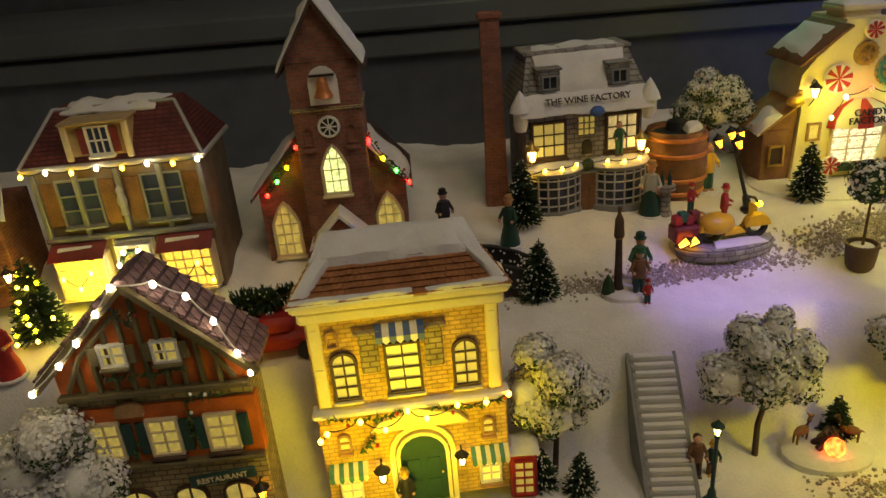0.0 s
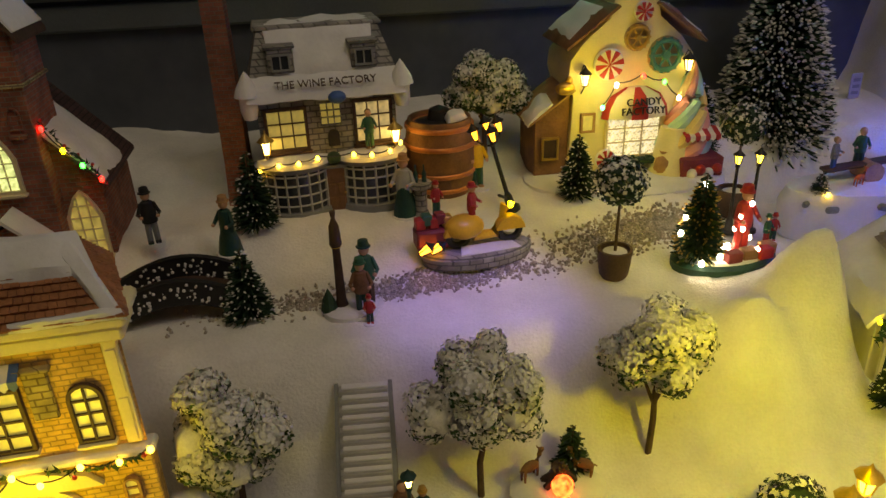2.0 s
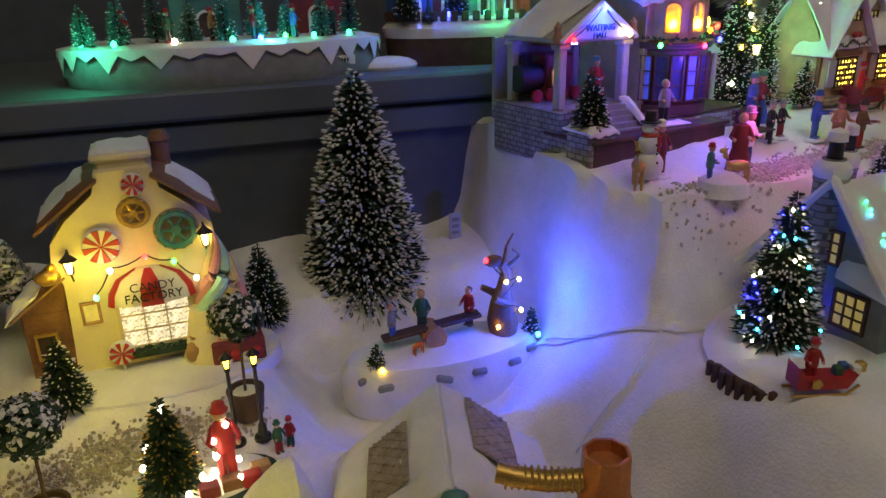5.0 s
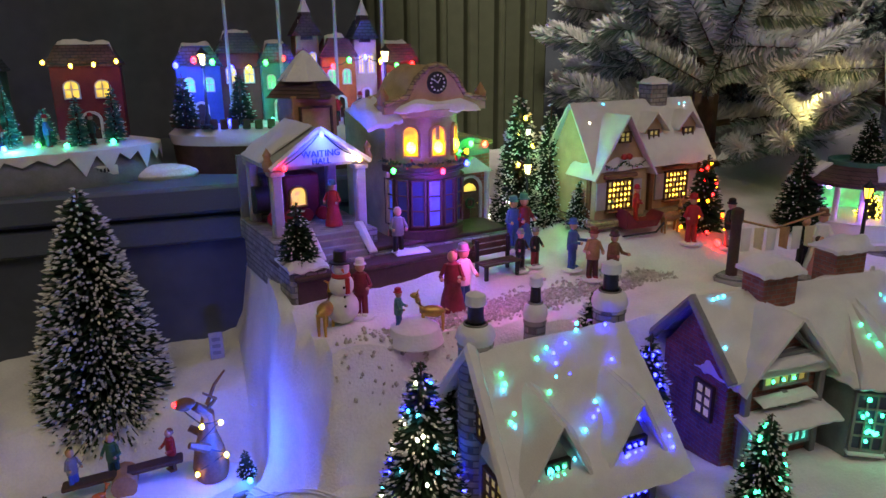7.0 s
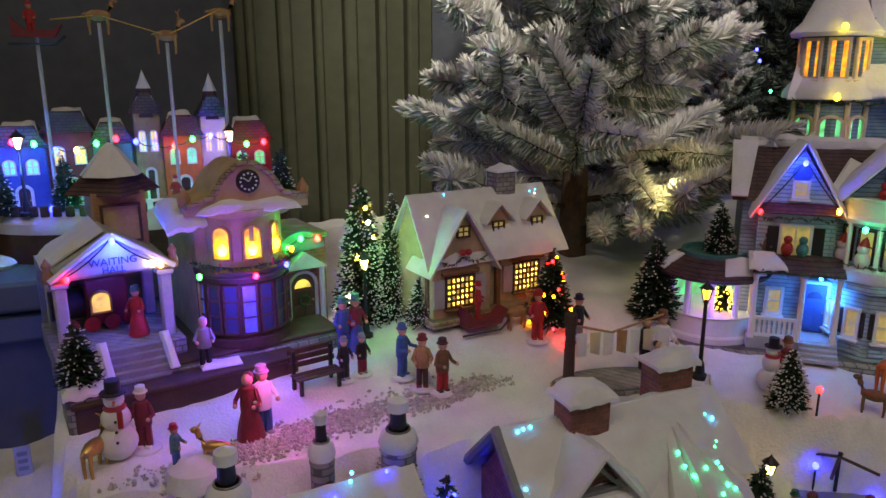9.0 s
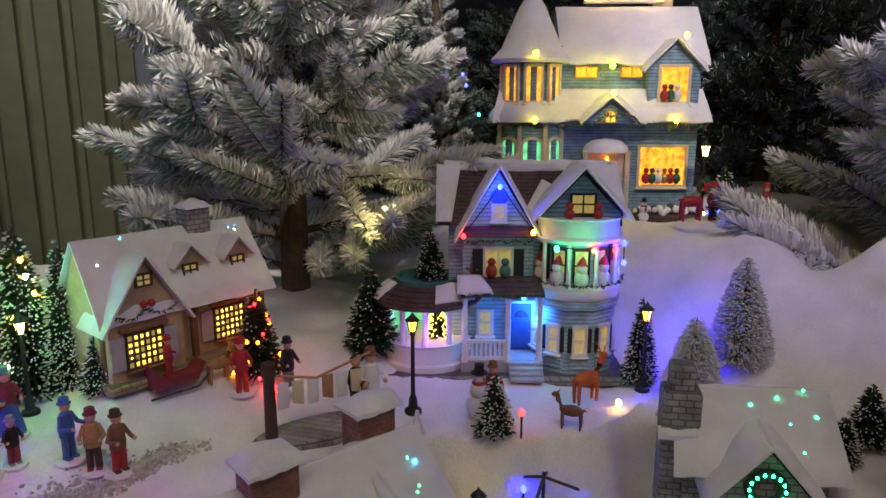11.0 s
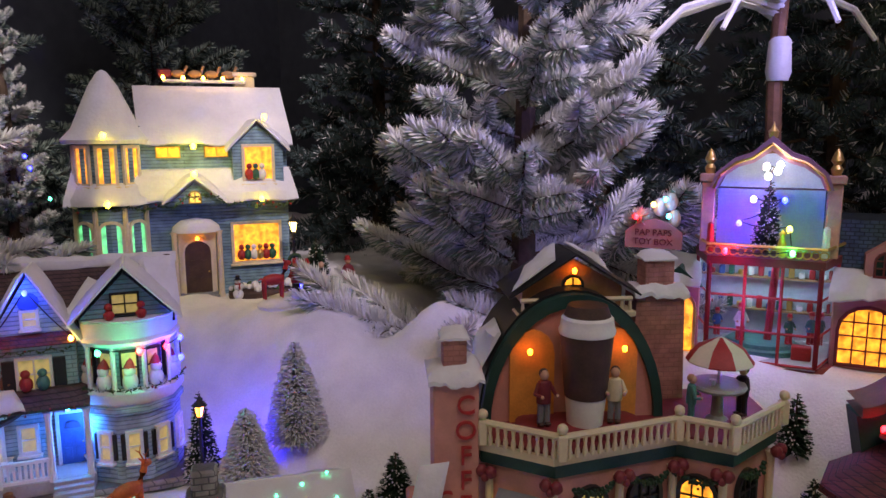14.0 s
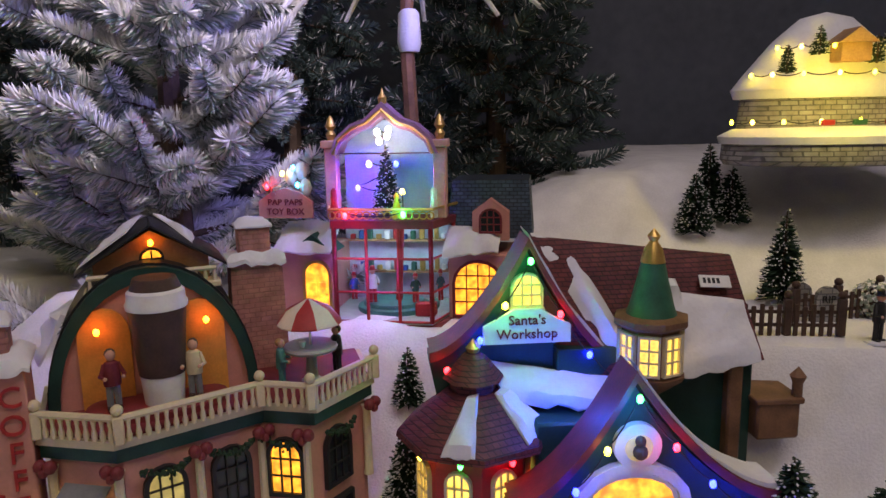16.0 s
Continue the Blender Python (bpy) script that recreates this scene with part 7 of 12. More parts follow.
def glitter_house():
    """The house with studs of light in its roof and two round stone chimneys."""
    m = pose(1.010, 0.500, 1.045, 0, 0, 6)
    r = thing("starlit_cottage", "blue-grey cottage with fibre-lit glitter roof and stone chimneys", "model house", m)
    w, d, ze, zr = 0.118, 0.105, 0.058, 0.126
    part("wall", Solid().box(0, d / 2, 0, w, d, ze + 0.002, 0.001), GREY, r)
    part("roof_body", Solid().prism([(0, ze), (d, ze), (d / 2, zr - 0.002)], -w / 2, w / 2, m=pose(0, 0, 0, 0, 0, 90) @ Matrix.Diagonal((1, -1, 1, 1))), GREY, r)
    s = Solid()
    s.slab((-w / 2 - 0.012, -0.020, ze - 0.018), (w / 2 + 0.012, -0.020, ze - 0.018), (w / 2 + 0.004, d / 2, zr), (-w / 2 - 0.004, d / 2, zr), 0.007, 26, 14, 0.25, 0.004, 12)
    s.slab((-w / 2 - 0.012, d + 0.018, ze - 0.016), (w / 2 + 0.012, d + 0.018, ze - 0.016), (w / 2 + 0.004, d / 2, zr), (-w / 2 - 0.004, d / 2, zr), 0.007, 26, 14, 0.25, 0.004, 15)
    part("roof", s, GLITTER, r, "white glitter covered roof")
    for u in (-0.034, 0.028):
        part("dormer", Solid().prism([(u - 0.020, 0.052), (u + 0.020, 0.052), (u, 0.088)], -0.006, 0.045), GREY, r)
        s = Solid()
        for sx in (-1, 1):
            s.slab((u + sx * 0.028, -0.014, 0.047), (u + sx * 0.028, 0.04, 0.056), (u, 0.052, 0.112), (u, -0.014, 0.098), 0.006, 8, 10, 0.25, 0.0, 3 + sx)
        part("dormer_roof", s, GLITTER, r)
        window(r, face(u, -0.006, 0.058), 0.016, 0.012, 3, 2, 0, BLACK, GLASSB, 0.0015)
        for i in range(6):
            bulb(r, (u - 0.006 + 0.005 * (i % 3), -0.010, 0.061 + 0.006 * (i // 3)), "blue" if u > 0 else "teal", 0.0012)
    # turrets
    for u, y, rr, top in ((-0.056, 0.062, 0.0120, 0.152), (0.058, 0.064, 0.0120, 0.157), (0.016, 0.100, 0.0085, 0.142)):
        part("turret", Solid().lathe([(rr, 0.0), (rr, top - 0.026), (rr * 1.08, top - 0.024), (rr * 0.7, top - 0.008)], 14, u, y), STONE, r)
        part("turret_snow", Solid().lathe([(rr * 1.04, top - 0.022), (rr * 1.16, top - 0.018), (rr * 1.02, top - 0.012), (rr * 0.62, top - 0.008)], 14, u, y), SNOW, r)
        part("chimney_pot", Solid().lathe([(rr * 0.5, top - 0.014), (rr * 0.45, top + 0.004), (rr * 0.52, top + 0.006)], 10, u, y), BLACK, r)
        part("pot_snow", Solid().lathe([(rr * 0.62, top + 0.005), (rr * 0.58, top + 0.012), (1e-5, top + 0.015)], 10, u, y), SNOW, r)
        window(r, face(u + rr * 0.2, y - rr * 0.98, top - 0.046), 0.005, 0.009, 1, 1, 0.0025, WOOD_D, PANE_YD, 0.001)
    # side gable and front windows
    window(r, pose(-w / 2, d * 0.5, 0.066, 0, 0, -90), 0.020, 0.024, 3, 3, 0, WOOD_D, PANE_YD, 0.002)
    for yy in (0.026, 0.074):
        window(r, pose(-w / 2, yy, 0.020, 0, 0, -90), 0.024, 0.026, 3, 3, 0, WOOD_D, PANE_YD, 0.002)
    for u in (-0.036, 0.0, 0.036):
        window(r, face(u, 0, 0.016), 0.022, 0.028, 4, 3, 0, WOOD_D, GLASSB, 0.002)
        for i in range(8):
            bulb(r, (u - 0.009 + 0.006 * (i % 4), -0.003, 0.022 + 0.012 * (i // 4)), "teal" if u < 0.03 else "blue", 0.0012)
    part("barge_board", Solid().tube([(-w / 2 - 0.012, -0.022, ze - 0.016), (-w / 2 - 0.006, d / 2, zr + 0.004), (-w / 2 - 0.012, d + 0.018, ze - 0.016)], 0.005, 6), SNOW, r)
    rnd = random.Random(7)
    for i in range(44):
        u, q = rnd.uniform(-0.058, 0.060), rnd.uniform(0.05, 0.97)
        bulb(r, (u, -0.020 + (d / 2 + 0.020) * q, ze - 0.018 + (zr - ze + 0.018) * q + 0.0112), "blue" if u > -0.01 and i % 4 else ("teal" if i % 2 else "cyan"), 0.0012)
    part("stand", Solid().lathe([(0.132, -0.012), (0.134, 0.002), (0.126, 0.006), (1e-5, 0.006)], 34, -0.035, 0.03, sy=0.72), SNOW, r)
    fn = part("fence", Solid().lathe([(0.136, -0.010), (0.136, 0.004)], 24, -0.035, 0.03, a0=pi * 0.92, a1=pi * 1.55, sy=0.72), WOOD_D, r)
    for k in range(26):
        a = pi * (0.92 + 0.63 * k / 25)
        part("fence_post", Solid().box(-0.035 + 0.137 * math.cos(a), 0.03 + 0.72 * 0.137 * math.sin(a), -0.010, 0.005, 0.005, 0.016 + 0.002 * (k % 2), 0.001), WOOD_D, fn)
    sl = thing("toy_sleigh", "small red sleigh with gold trim and gifts", "sleigh", pose(0.868, 0.470, 1.056, 0, 0, -18))
    part("body", Solid().prism([(-0.018, 0.006), (0.016, 0.006), (0.022, 0.016), (0.014, 0.013), (-0.010, 0.013), (-0.018, 0.022)], -0.008, 0.008), RED, sl)
    part("star", Solid().lathe([(0.004, 0), (0.004, 0.001)], 5, m=pose(-0.006, -0.009, 0.011, 90, 0, 0)), GOLD, sl)
    for y in (-0.007, 0.007):
        part("runner", Solid().tube([(-0.020, y, 0.001), (0.016, y, 0.001), (0.024, y, 0.008)], 0.0012, 5), GOLD, sl)
    for k in range(4):
        part("gift", Solid().box(0.012 + 0.006 * k, 0.004 * (k % 2), 0.012, 0.006, 0.006, 0.007, 0.0008), [GREEN, BLUE, WHITE, GOLD][k], sl)
    figurine(pose(0.862, 0.472, 1.062, 0, 0, -18), 0.034, RED, RED, RED, "red clad figurine seated in the small sleigh", base=False)


def brick_house():
    m = pose(1.187, 0.520, 1.035)
    r = thing("brick_inn", "dark red brick inn with white glitter roofs and teal-lit windows", "model house", m)
    # long body under the ridge, a front gable and a bow-windowed wing
    part("wall", Solid().box(0.042, 0.046, 0, 0.176, 0.078, 0.094, 0.001).prism([(0.010, 0.093), (0.082, 0.093), (0.046, 0.138)], -0.130, 0.046, m=pose(0, 0, 0, 0, 0, 90) @ Matrix.Diagonal((1, 1, 1, 1))), BRICK, r)
    part("front_gable", Solid().prism([(-0.036, 0), (0.036, 0), (0.036, 0.096), (0, 0.134), (-0.036, 0.096)], 0.002, 0.05), BRICK, r)
    s = Solid()
    s.slab((-0.056, -0.004, 0.094), (0.146, -0.004, 0.092), (0.142, 0.046, 0.142), (-0.054, 0.046, 0.142), 0.007, 26, 12, 0.25, 0.004, 12)
    s.slab((-0.056, 0.098, 0.090), (0.146, 0.098, 0.090), (0.142, 0.046, 0.142), (-0.054, 0.046, 0.142), 0.007, 26, 10, 0.25, 0.004, 14)
    part("roof", s, GLITTER, r, "white glitter covered roof")
    s = Solid()
    k = 0.038 / 0.036
    for sx in (-1, 1):
        e = 0.036 + 0.009
        s.slab((sx * e, -0.012, 0.096 - 0.009 * k), (sx * e, 0.046, 0.096 - 0.009 * k), (0, 0.046, 0.138), (0, -0.012, 0.138), 0.007, 14, 10, 0.25, 0.004, 3 + sx)
    part("gable_roof", s, GLITTER, r, "white glitter covered roof")
    # hipped snow roof over the bow windows
    bow = [(0.046, -0.028), (0.070, -0.042), (0.104, -0.042), (0.126, -0.024)]
    top = (0.086, 0.036, 0.132)
    s = Solid()
    for p, q in zip([(0.040, 0.006)] + bow, bow + [(0.134, 0.006)]):
        s.slab((*p, 0.084), (*q, 0.084), top, top, 0.006, 8, 8, 0.2, 0.004, int(p[0] * 999))
    part("bow_roof", s, GLITTER, r, "white glitter covered roof")
    part("bow_wall", Solid().put([(x, y, z) for z in (0.0, 0.084) for x, y in ((0.050, -0.020), (0.072, -0.034), (0.102, -0.034), (0.120, -0.018), (0.120, 0.02), (0.050, 0.02))], [(0, 1, 7, 6), (1, 2, 8, 7), (2, 3, 9, 8), (3, 4, 10, 9), (4, 5, 11, 10), (5, 0, 6, 11), (0, 5, 4, 3, 2, 1), (6, 7, 8, 9, 10, 11)]), GREY, r)
    for u, y, z, h in ((0.014, 0.040, 0.124, 0.036), (0.112, 0.064, 0.112, 0.050)):
        part("chimney", Solid().box(u, y, z, 0.034, 0.024, h, 0.001), BRICK, r)
        part("chimney_snow", Solid().slab((u - 0.021, y - 0.016, z + h), (u + 0.021, y - 0.016, z + h), (u + 0.021, y + 0.016, z + h), (u - 0.021, y + 0.016, z + h), 0.009, 8, 6, 0.4, 0.002), SNOW, r)
    for u in (-0.035, 0.0, 0.035):
        part("timber_post", Solid().box(u, -0.001, 0, 0.006, 0.006, 0.094 if u else 0.078, 0.001), GREY, r)
    part("end_board", Solid().tube([(-0.054, -0.006, 0.094), (-0.054, 0.046, 0.143), (-0.054, 0.098, 0.090)], 0.0045, 6), GREY, r)
    window(r, pose(-0.046, 0.030, 0.050, 0, 0, -90), 0.018, 0.026, 2, 3, 0, WOOD_D, PANE_YD, 0.002)
    part("gable_truss", Solid().ring([(-0.022, 0.108), (0.022, 0.108), (0, 0.131)], [(-0.016, 0.111), (0.016, 0.111), (0, 0.126)], -0.004, 0.002), GREY, r)
    window(r, face(0, 0.001, 0.084), 0.040, 0.016, 5, 2, 0, GREY, PANE_YD, 0.002)
    for i in range(6):
        bulb(r, (-0.013 + 0.010 * (i % 3) + 0.003 * (i // 3), -0.003, 0.088 + 0.007 * (i // 3)), "teal", 0.0012)
    for z in (0.072, 0.102):
        part("sill_snow", Solid().slab((-0.026, -0.010, z), (0.026, -0.010, z), (0.026, 0.002, z + 0.002), (-0.026, 0.002, z + 0.002), 0.004, 10, 4, 0.4, 0.002), SNOW, r)
    part("porch_roof", Solid().slab((-0.042, -0.022, 0.056), (0.042, -0.022, 0.056), (0.042, 0.002, 0.062), (-0.042, 0.002, 0.062), 0.005, 16, 4, 0.3, 0.003), SNOW, r)
    teal_pane = glow("teal_pane", (0.1, 0.9, 0.7), 0.7, (0.2, 0.4, 0.4), 0.8, 300)
    for u in (-0.020, 0.020):
        window(r, face(u, 0.001, 0.030), 0.020, 0.018, 3, 2, 0, GREY, teal_pane, 0.002)
    door(r, face(0.0, 0.001, 0.0), 0.016, 0.030, 0, MAROON, GREY)
    # bow windows full of teal lights
    for u, y, q in ((0.061, -0.0275, -32), (0.087, -0.0345, 0), (0.111, -0.0265, 42)):
        wd = window(r, pose(u, y, 0.030, 0, 0, q), 0.021, 0.046, 3, 4, 0, GREY, GLASSB, 0.002, SNOW)
        rnd = random.Random(int(u * 1000))
        for i in range(12):
            bulb(wd, (rnd.uniform(-0.009, 0.009), -0.004, rnd.uniform(0.002, 0.044)), "teal", 0.0014)
    part("bow_base", Solid().box(0.085, -0.004, 0, 0.080, 0.066, 0.014, 0.003), STONE, r)
    rnd = random.Random(9)
    for i in range(30):
        q, u = rnd.uniform(0.06, 0.9), rnd.uniform(-0.05, 0.14)
        bulb(r, (u, 0.050 * q, 0.098 + 0.048 * q + 0.0062), "teal" if i % 3 else "cyan", 0.0011)
    for i in range(12):
        q, u = rnd.uniform(0.06, 0.6), rnd.uniform(-1, 1)
        bulb(r, (0.087 + 0.016 * u, -0.042 + 0.076 * q, 0.084 + 0.048 * q + 0.0068), "teal", 0.0013)


brewery()
seesaw()
station()
cottage()
glitter_house()
brick_house()
cable("thin white lamp cable lying over the snow", [(0.79, 0.745), (0.80, 0.70), (0.825, 0.645), (0.85, 0.612), (0.80, 0.585), (0.755, 0.60)])
cable("thin white lamp cable lying over the snow", [(0.80, 0.72), (0.815, 0.66), (0.86, 0.605), (0.90, 0.59)])


# ---- upper town ----
def victorian():
    m = pose(1.545, 0.655, 1.148, 0, 0, -42)
    r = thing("victorian_house", "pale blue Victorian house with maroon roof and round porch", "model house", m)
    part("wall", Solid().box(0.010, 0.055, 0, 0.170, 0.10, 0.160, 0.001), SIDING_L, r)
    # main roof, ridge along the front
    s = Solid()
    s.prism([(-0.006, 0.150), (0.112, 0.150), (0.108, 0.158), (0.055, 0.208), (-0.002, 0.158)], -0.104, 0.084, m=pose(0.018, 0, 0, 0, 0, 90) @ Matrix.Diagonal((1, -1, 1, 1)))
    part("roof", s, SHINGLE_D, r)
    sn = Solid()
    sn.slab((-0.080, 0.046, 0.202), (0.108, 0.046, 0.202), (0.108, 0.060, 0.209), (-0.080, 0.060, 0.209), 0.005, 24, 5, 0.5, 0.004, 4)
    sn.slab((-0.088, -0.008, 0.154), (-0.072, -0.008, 0.154), (-0.062, 0.050, 0.206), (-0.088, 0.050, 0.206), 0.004, 5, 10, 0.5, 0.0, 5)
    sn.slab((0.082, 0.0, 0.160), (0.108, 0.0, 0.160), (0.106, 0.050, 0.206), (0.070, 0.050, 0.206), 0.005, 8, 10, 0.5, 0.0, 6)
    sn.slab((0.000, -0.004, 0.160), (0.018, -0.004, 0.160), (0.036, 0.030, 0.186), (0.024, 0.036, 0.192), 0.004, 6, 10, 0.5, 0.0, 7)
    part("roof_snow", sn, SNOW, r)
    # left gable
    gx, gw = -0.024, 0.072
    part("gable", Solid().prism([(gx - gw / 2, 0.086), (gx + gw / 2, 0.086), (gx + gw / 2, 0.146), (gx, 0.204), (gx - gw / 2, 0.146)], -0.008, 0.05), SIDING_L, r)
    for sx in (-1, 1):
        part("barge_board", Solid().slab((gx + sx * (gw / 2 + 0.008), -0.018, 0.134), (gx + sx * (gw / 2 + 0.008), 0.02, 0.134), (gx, 0.04, 0.210), (gx, -0.018, 0.210), 0.005, 5, 8, 0.15), SNOW, r)
    part("gable_louvre", Solid().lathe([(0.009, 0), (0.009, 0.002)], 12, m=pose(gx, -0.008, 0.180, 90, 0, 0)), BLUE, r)
    window(r, face(gx, -0.008, 0.158), 0.011, 0.013, 1, 2, 0, WHITE, PANE_YD, 0.0025, WHITE)
    part("pent_roof", Solid().slab((gx - 0.038, -0.018, 0.140), (gx + 0.038, -0.018, 0.140), (gx + 0.036, -0.006, 0.150), (gx - 0.036, -0.006, 0.150), 0.003, 10, 3, 0.2), SHINGLE, r)
    garland(r, [(gx - 0.034 + 0.068 * i / 8, -0.020, 0.138 - 0.004 * math.sin(pi * i / 2) ** 2) for i in range(9)], 0.0045, LEAF_L, RED, 3)
    window(r, face(gx, -0.008, 0.098), 0.026, 0.028, 2, 2, 0, WHITE, PANE_YD, 0.0025, WHITE, shut=BLACK)
    for q in (-1, 1):
        part("plush_toy", Solid().ball(gx + q * 0.007, -0.014, 0.104, 0.006, 8, 6, sz=1.3).ball(gx + q * 0.007, -0.015, 0.114, 0.0042, 8, 6), RED if q < 0 else TEAL, r)
    part("porch_roof", Solid().slab((-0.062, -0.034, 0.082), (0.022, -0.034, 0.082), (0.022, -0.006, 0.096), (-0.062, -0.006, 0.096), 0.005, 14, 6, 0.2, 0.0), SHINGLE_D, r)
    part("porch_snow", Solid().slab((-0.066, -0.036, 0.086), (-0.030, -0.036, 0.087), (-0.042, -0.010, 0.098), (-0.066, -0.010, 0.098), 0.005, 8, 6, 0.5, 0.003), SNOW, r)
    garland(r, [(-0.06 + 0.01 * i, -0.037, 0.084) for i in range(9)], 0.004, LEAF_L, RED, 6)
    for u in (-0.058, -0.014, 0.018):
        part("porch_column", Solid().lathe([(0.0045, 0.012), (0.003, 0.018), (0.0026, 0.074), (0.0045, 0.080)], 8, u, -0.028), WHITE, r)
    door(r, face(0.002, 0.003, 0.014), 0.022, 0.052, 0, BLUE, WHITE, GLASSB)
    window(r, face(-0.036, 0.004, 0.032), 0.012, 0.024, 1, 2, 0, WHITE, PANE_YD, 0.0032, WHITE)
    rl = part("porch_rail", Solid().box(-0.036, -0.028, 0.032, 0.044, 0.004, 0.003).box(-0.036, -0.028, 0.014, 0.044, 0.004, 0.003), WHITE, r)
    for k in range(9):
        part("baluster", Solid().box(-0.055 + 0.0047 * k, -0.028, 0.016, 0.0024, 0.002, 0.017), WHITE, rl)
    part("porch_floor", Solid().box(-0.02, -0.014, 0, 0.084, 0.034, 0.014, 0.001), GREY_L, r)
    for i in range(4):
        part("step", Solid().box(0.004, -0.052 + 0.006 * i, 0, 0.034, 0.007, 0.0034 * (i + 1), 0.0005), GREY_L, r)
    # octagonal bay tower
    bx, br = 0.058, 0.044
    part("bay_lower", Solid().lathe([(br, 0.0), (br, 0.068), (br + 0.004, 0.070), (br + 0.004, 0.076), (br, 0.078), (br, 0.084)], 5, bx, 0.008, a0=pi, a1=2 * pi), SIDING_L, r)
    part("dentil_band", Solid().lathe([(br + 0.002, 0.078), (br + 0.005, 0.082), (br + 0.005, 0.090), (br, 0.092)], 5, bx, 0.008, a0=pi, a1=2 * pi), WHITE, r)
    part("bay_core", Solid().lathe([(br * 0.80, 0.090), (br * 0.80, 0.140)], 5, bx, 0.008, a0=pi, a1=2 * pi), SIDING_L, r)
    part("bay_parapet", Solid().lathe([(br + 0.003, 0.136), (br + 0.005, 0.140), (br + 0.002, 0.143), (br + 0.002, 0.158), (br + 0.005, 0.161), (br * 0.7, 0.162)], 5, bx, 0.008, a0=pi, a1=2 * pi), WHITE, r)
    for k in range(6):
        a = pi + pi * k / 5
        part("bay_post", Solid().lathe([(0.0028, 0.090), (0.0022, 0.094), (0.0022, 0.136)], 6, bx + br * math.cos(a), 0.008 + br * math.sin(a)), WHITE, r)
    for k in range(5):
        a = pi + pi * (k + 0.5) / 5
        ap = br * math.cos(pi / 10)
        q = math.degrees(a) + 90
        window(r, pose(bx + ap * math.cos(a), 0.008 + ap * math.sin(a), 0.024, 0, 0, q), 0.010, 0.026, 1, 2, 0, WHITE, PANE_YD, 0.0028, WHITE, shut=BLACK if k in (1, 2, 3) else None)
        part("bay_panel", Solid().box(0, -0.001, 0, 0.020, 0.002, 0.010, 0.0006), SIDING_L, r, m=pose(bx + ap * math.cos(a), 0.008 + ap * math.sin(a), 0.006, 0, 0, q))
        window(r, pose(bx + ap * 0.8 * math.cos(a), 0.008 + ap * 0.8 * math.sin(a), 0.098, 0, 0, q), 0.013, 0.030, 1, 2, 0, BLACK, PANE_YD, 0.002)
        part("plush_toy", Solid().ball(0, 0, 0.006, 0.0075, 9, 7, sz=1.2).ball(0, -0.001, 0.017, 0.0055, 9, 7), WHITE, r, m=pose(bx + ap * 0.93 * math.cos(a), 0.008 + ap * 0.93 * math.sin(a), 0.094, 0, 0, q))
        part("toy_hat", Solid().lathe([(0.0055, 0), (0.003, 0.006), (1e-5, 0.010)], 8), RED, r, m=pose(bx + ap * 0.93 * math.cos(a), 0.008 + ap * 0.93 * math.sin(a), 0.114, 0, 8, q))
    garland(r, [(bx + (br + 0.005) * math.cos(pi + pi * i / 10), 0.008 + (br + 0.005) * math.sin(pi + pi * i / 10), 0.095) for i in range(11)], 0.0045, LEAF_L, RED, 8)
    part("tower_gable", Solid().prism([(bx - 0.040, 0.162), (bx + 0.040, 0.162), (bx, 0.204)], -0.022, 0.05), SIDING_B, r)
    for sx in (-1, 1):
        part("barge_board", Solid().slab((bx + sx * 0.049, -0.034, 0.158), (bx + sx * 0.049, 0.02, 0.158), (bx, 0.04, 0.211), (bx, -0.034, 0.211), 0.005, 5, 8, 0.15), SNOW, r)
    window(r, face(bx, -0.022, 0.166), 0.022, 0.018, 2, 2, 0, BLACK, PANE_YD, 0.002)
    for q in (-1, 1):
        part("plush_toy", Solid().ball(bx + q * 0.014, -0.030, 0.166, 0.005, 8, 6).ball(bx + q * 0.014, -0.030, 0.174, 0.0038, 8, 6), RED, r)
    # round porch with conservatory
    px, py, pr = -0.098, 0.016, 0.048
    part("round_base", Solid().lathe([(pr + 0.003, 0), (pr + 0.003, 0.006), (pr, 0.008), (pr, 0.026), (pr + 0.002, 0.028), (pr - 0.006, 0.029)], 26, px, py), WHITE, r)
    for k in range(7):
        a = pi * 0.95 + pi * 1.1 * k / 6
        part("porch_column", Solid().lathe([(0.004, 0.028), (0.003, 0.032), (0.003, 0.066), (0.004, 0.070)], 8, px + (pr - 0.004) * math.cos(a), py + (pr - 0.004) * math.sin(a)), WHITE, r)
    # the green light on this wall is put in as its own emission
    part("inner_wall", Solid().lathe([(pr * 0.86, 0.028), (pr * 0.86, 0.070)], 20, px, py, a0=0.0, a1=pi), glow("green_glow_wall", (0.05, 0.9, 0.3), 0.5, (0.3, 0.5, 0.35), 0.6, 60), r)
    part("round_roof", Solid().lathe([(pr + 0.010, 0.068), (pr + 0.012, 0.072), (pr + 0.004, 0.080), (pr * 0.66, 0.088), (pr * 0.62, 0.086)], 26, px, py), SHINGLE_D, r)
    part("roof_pool", Solid().lathe([(pr * 0.70, 0.086), (pr * 0.72, 0.092), (pr * 0.64, 0.092), (pr * 0.62, 0.088), (1e-5, 0.088)], 24, px, py), TEAL, r)
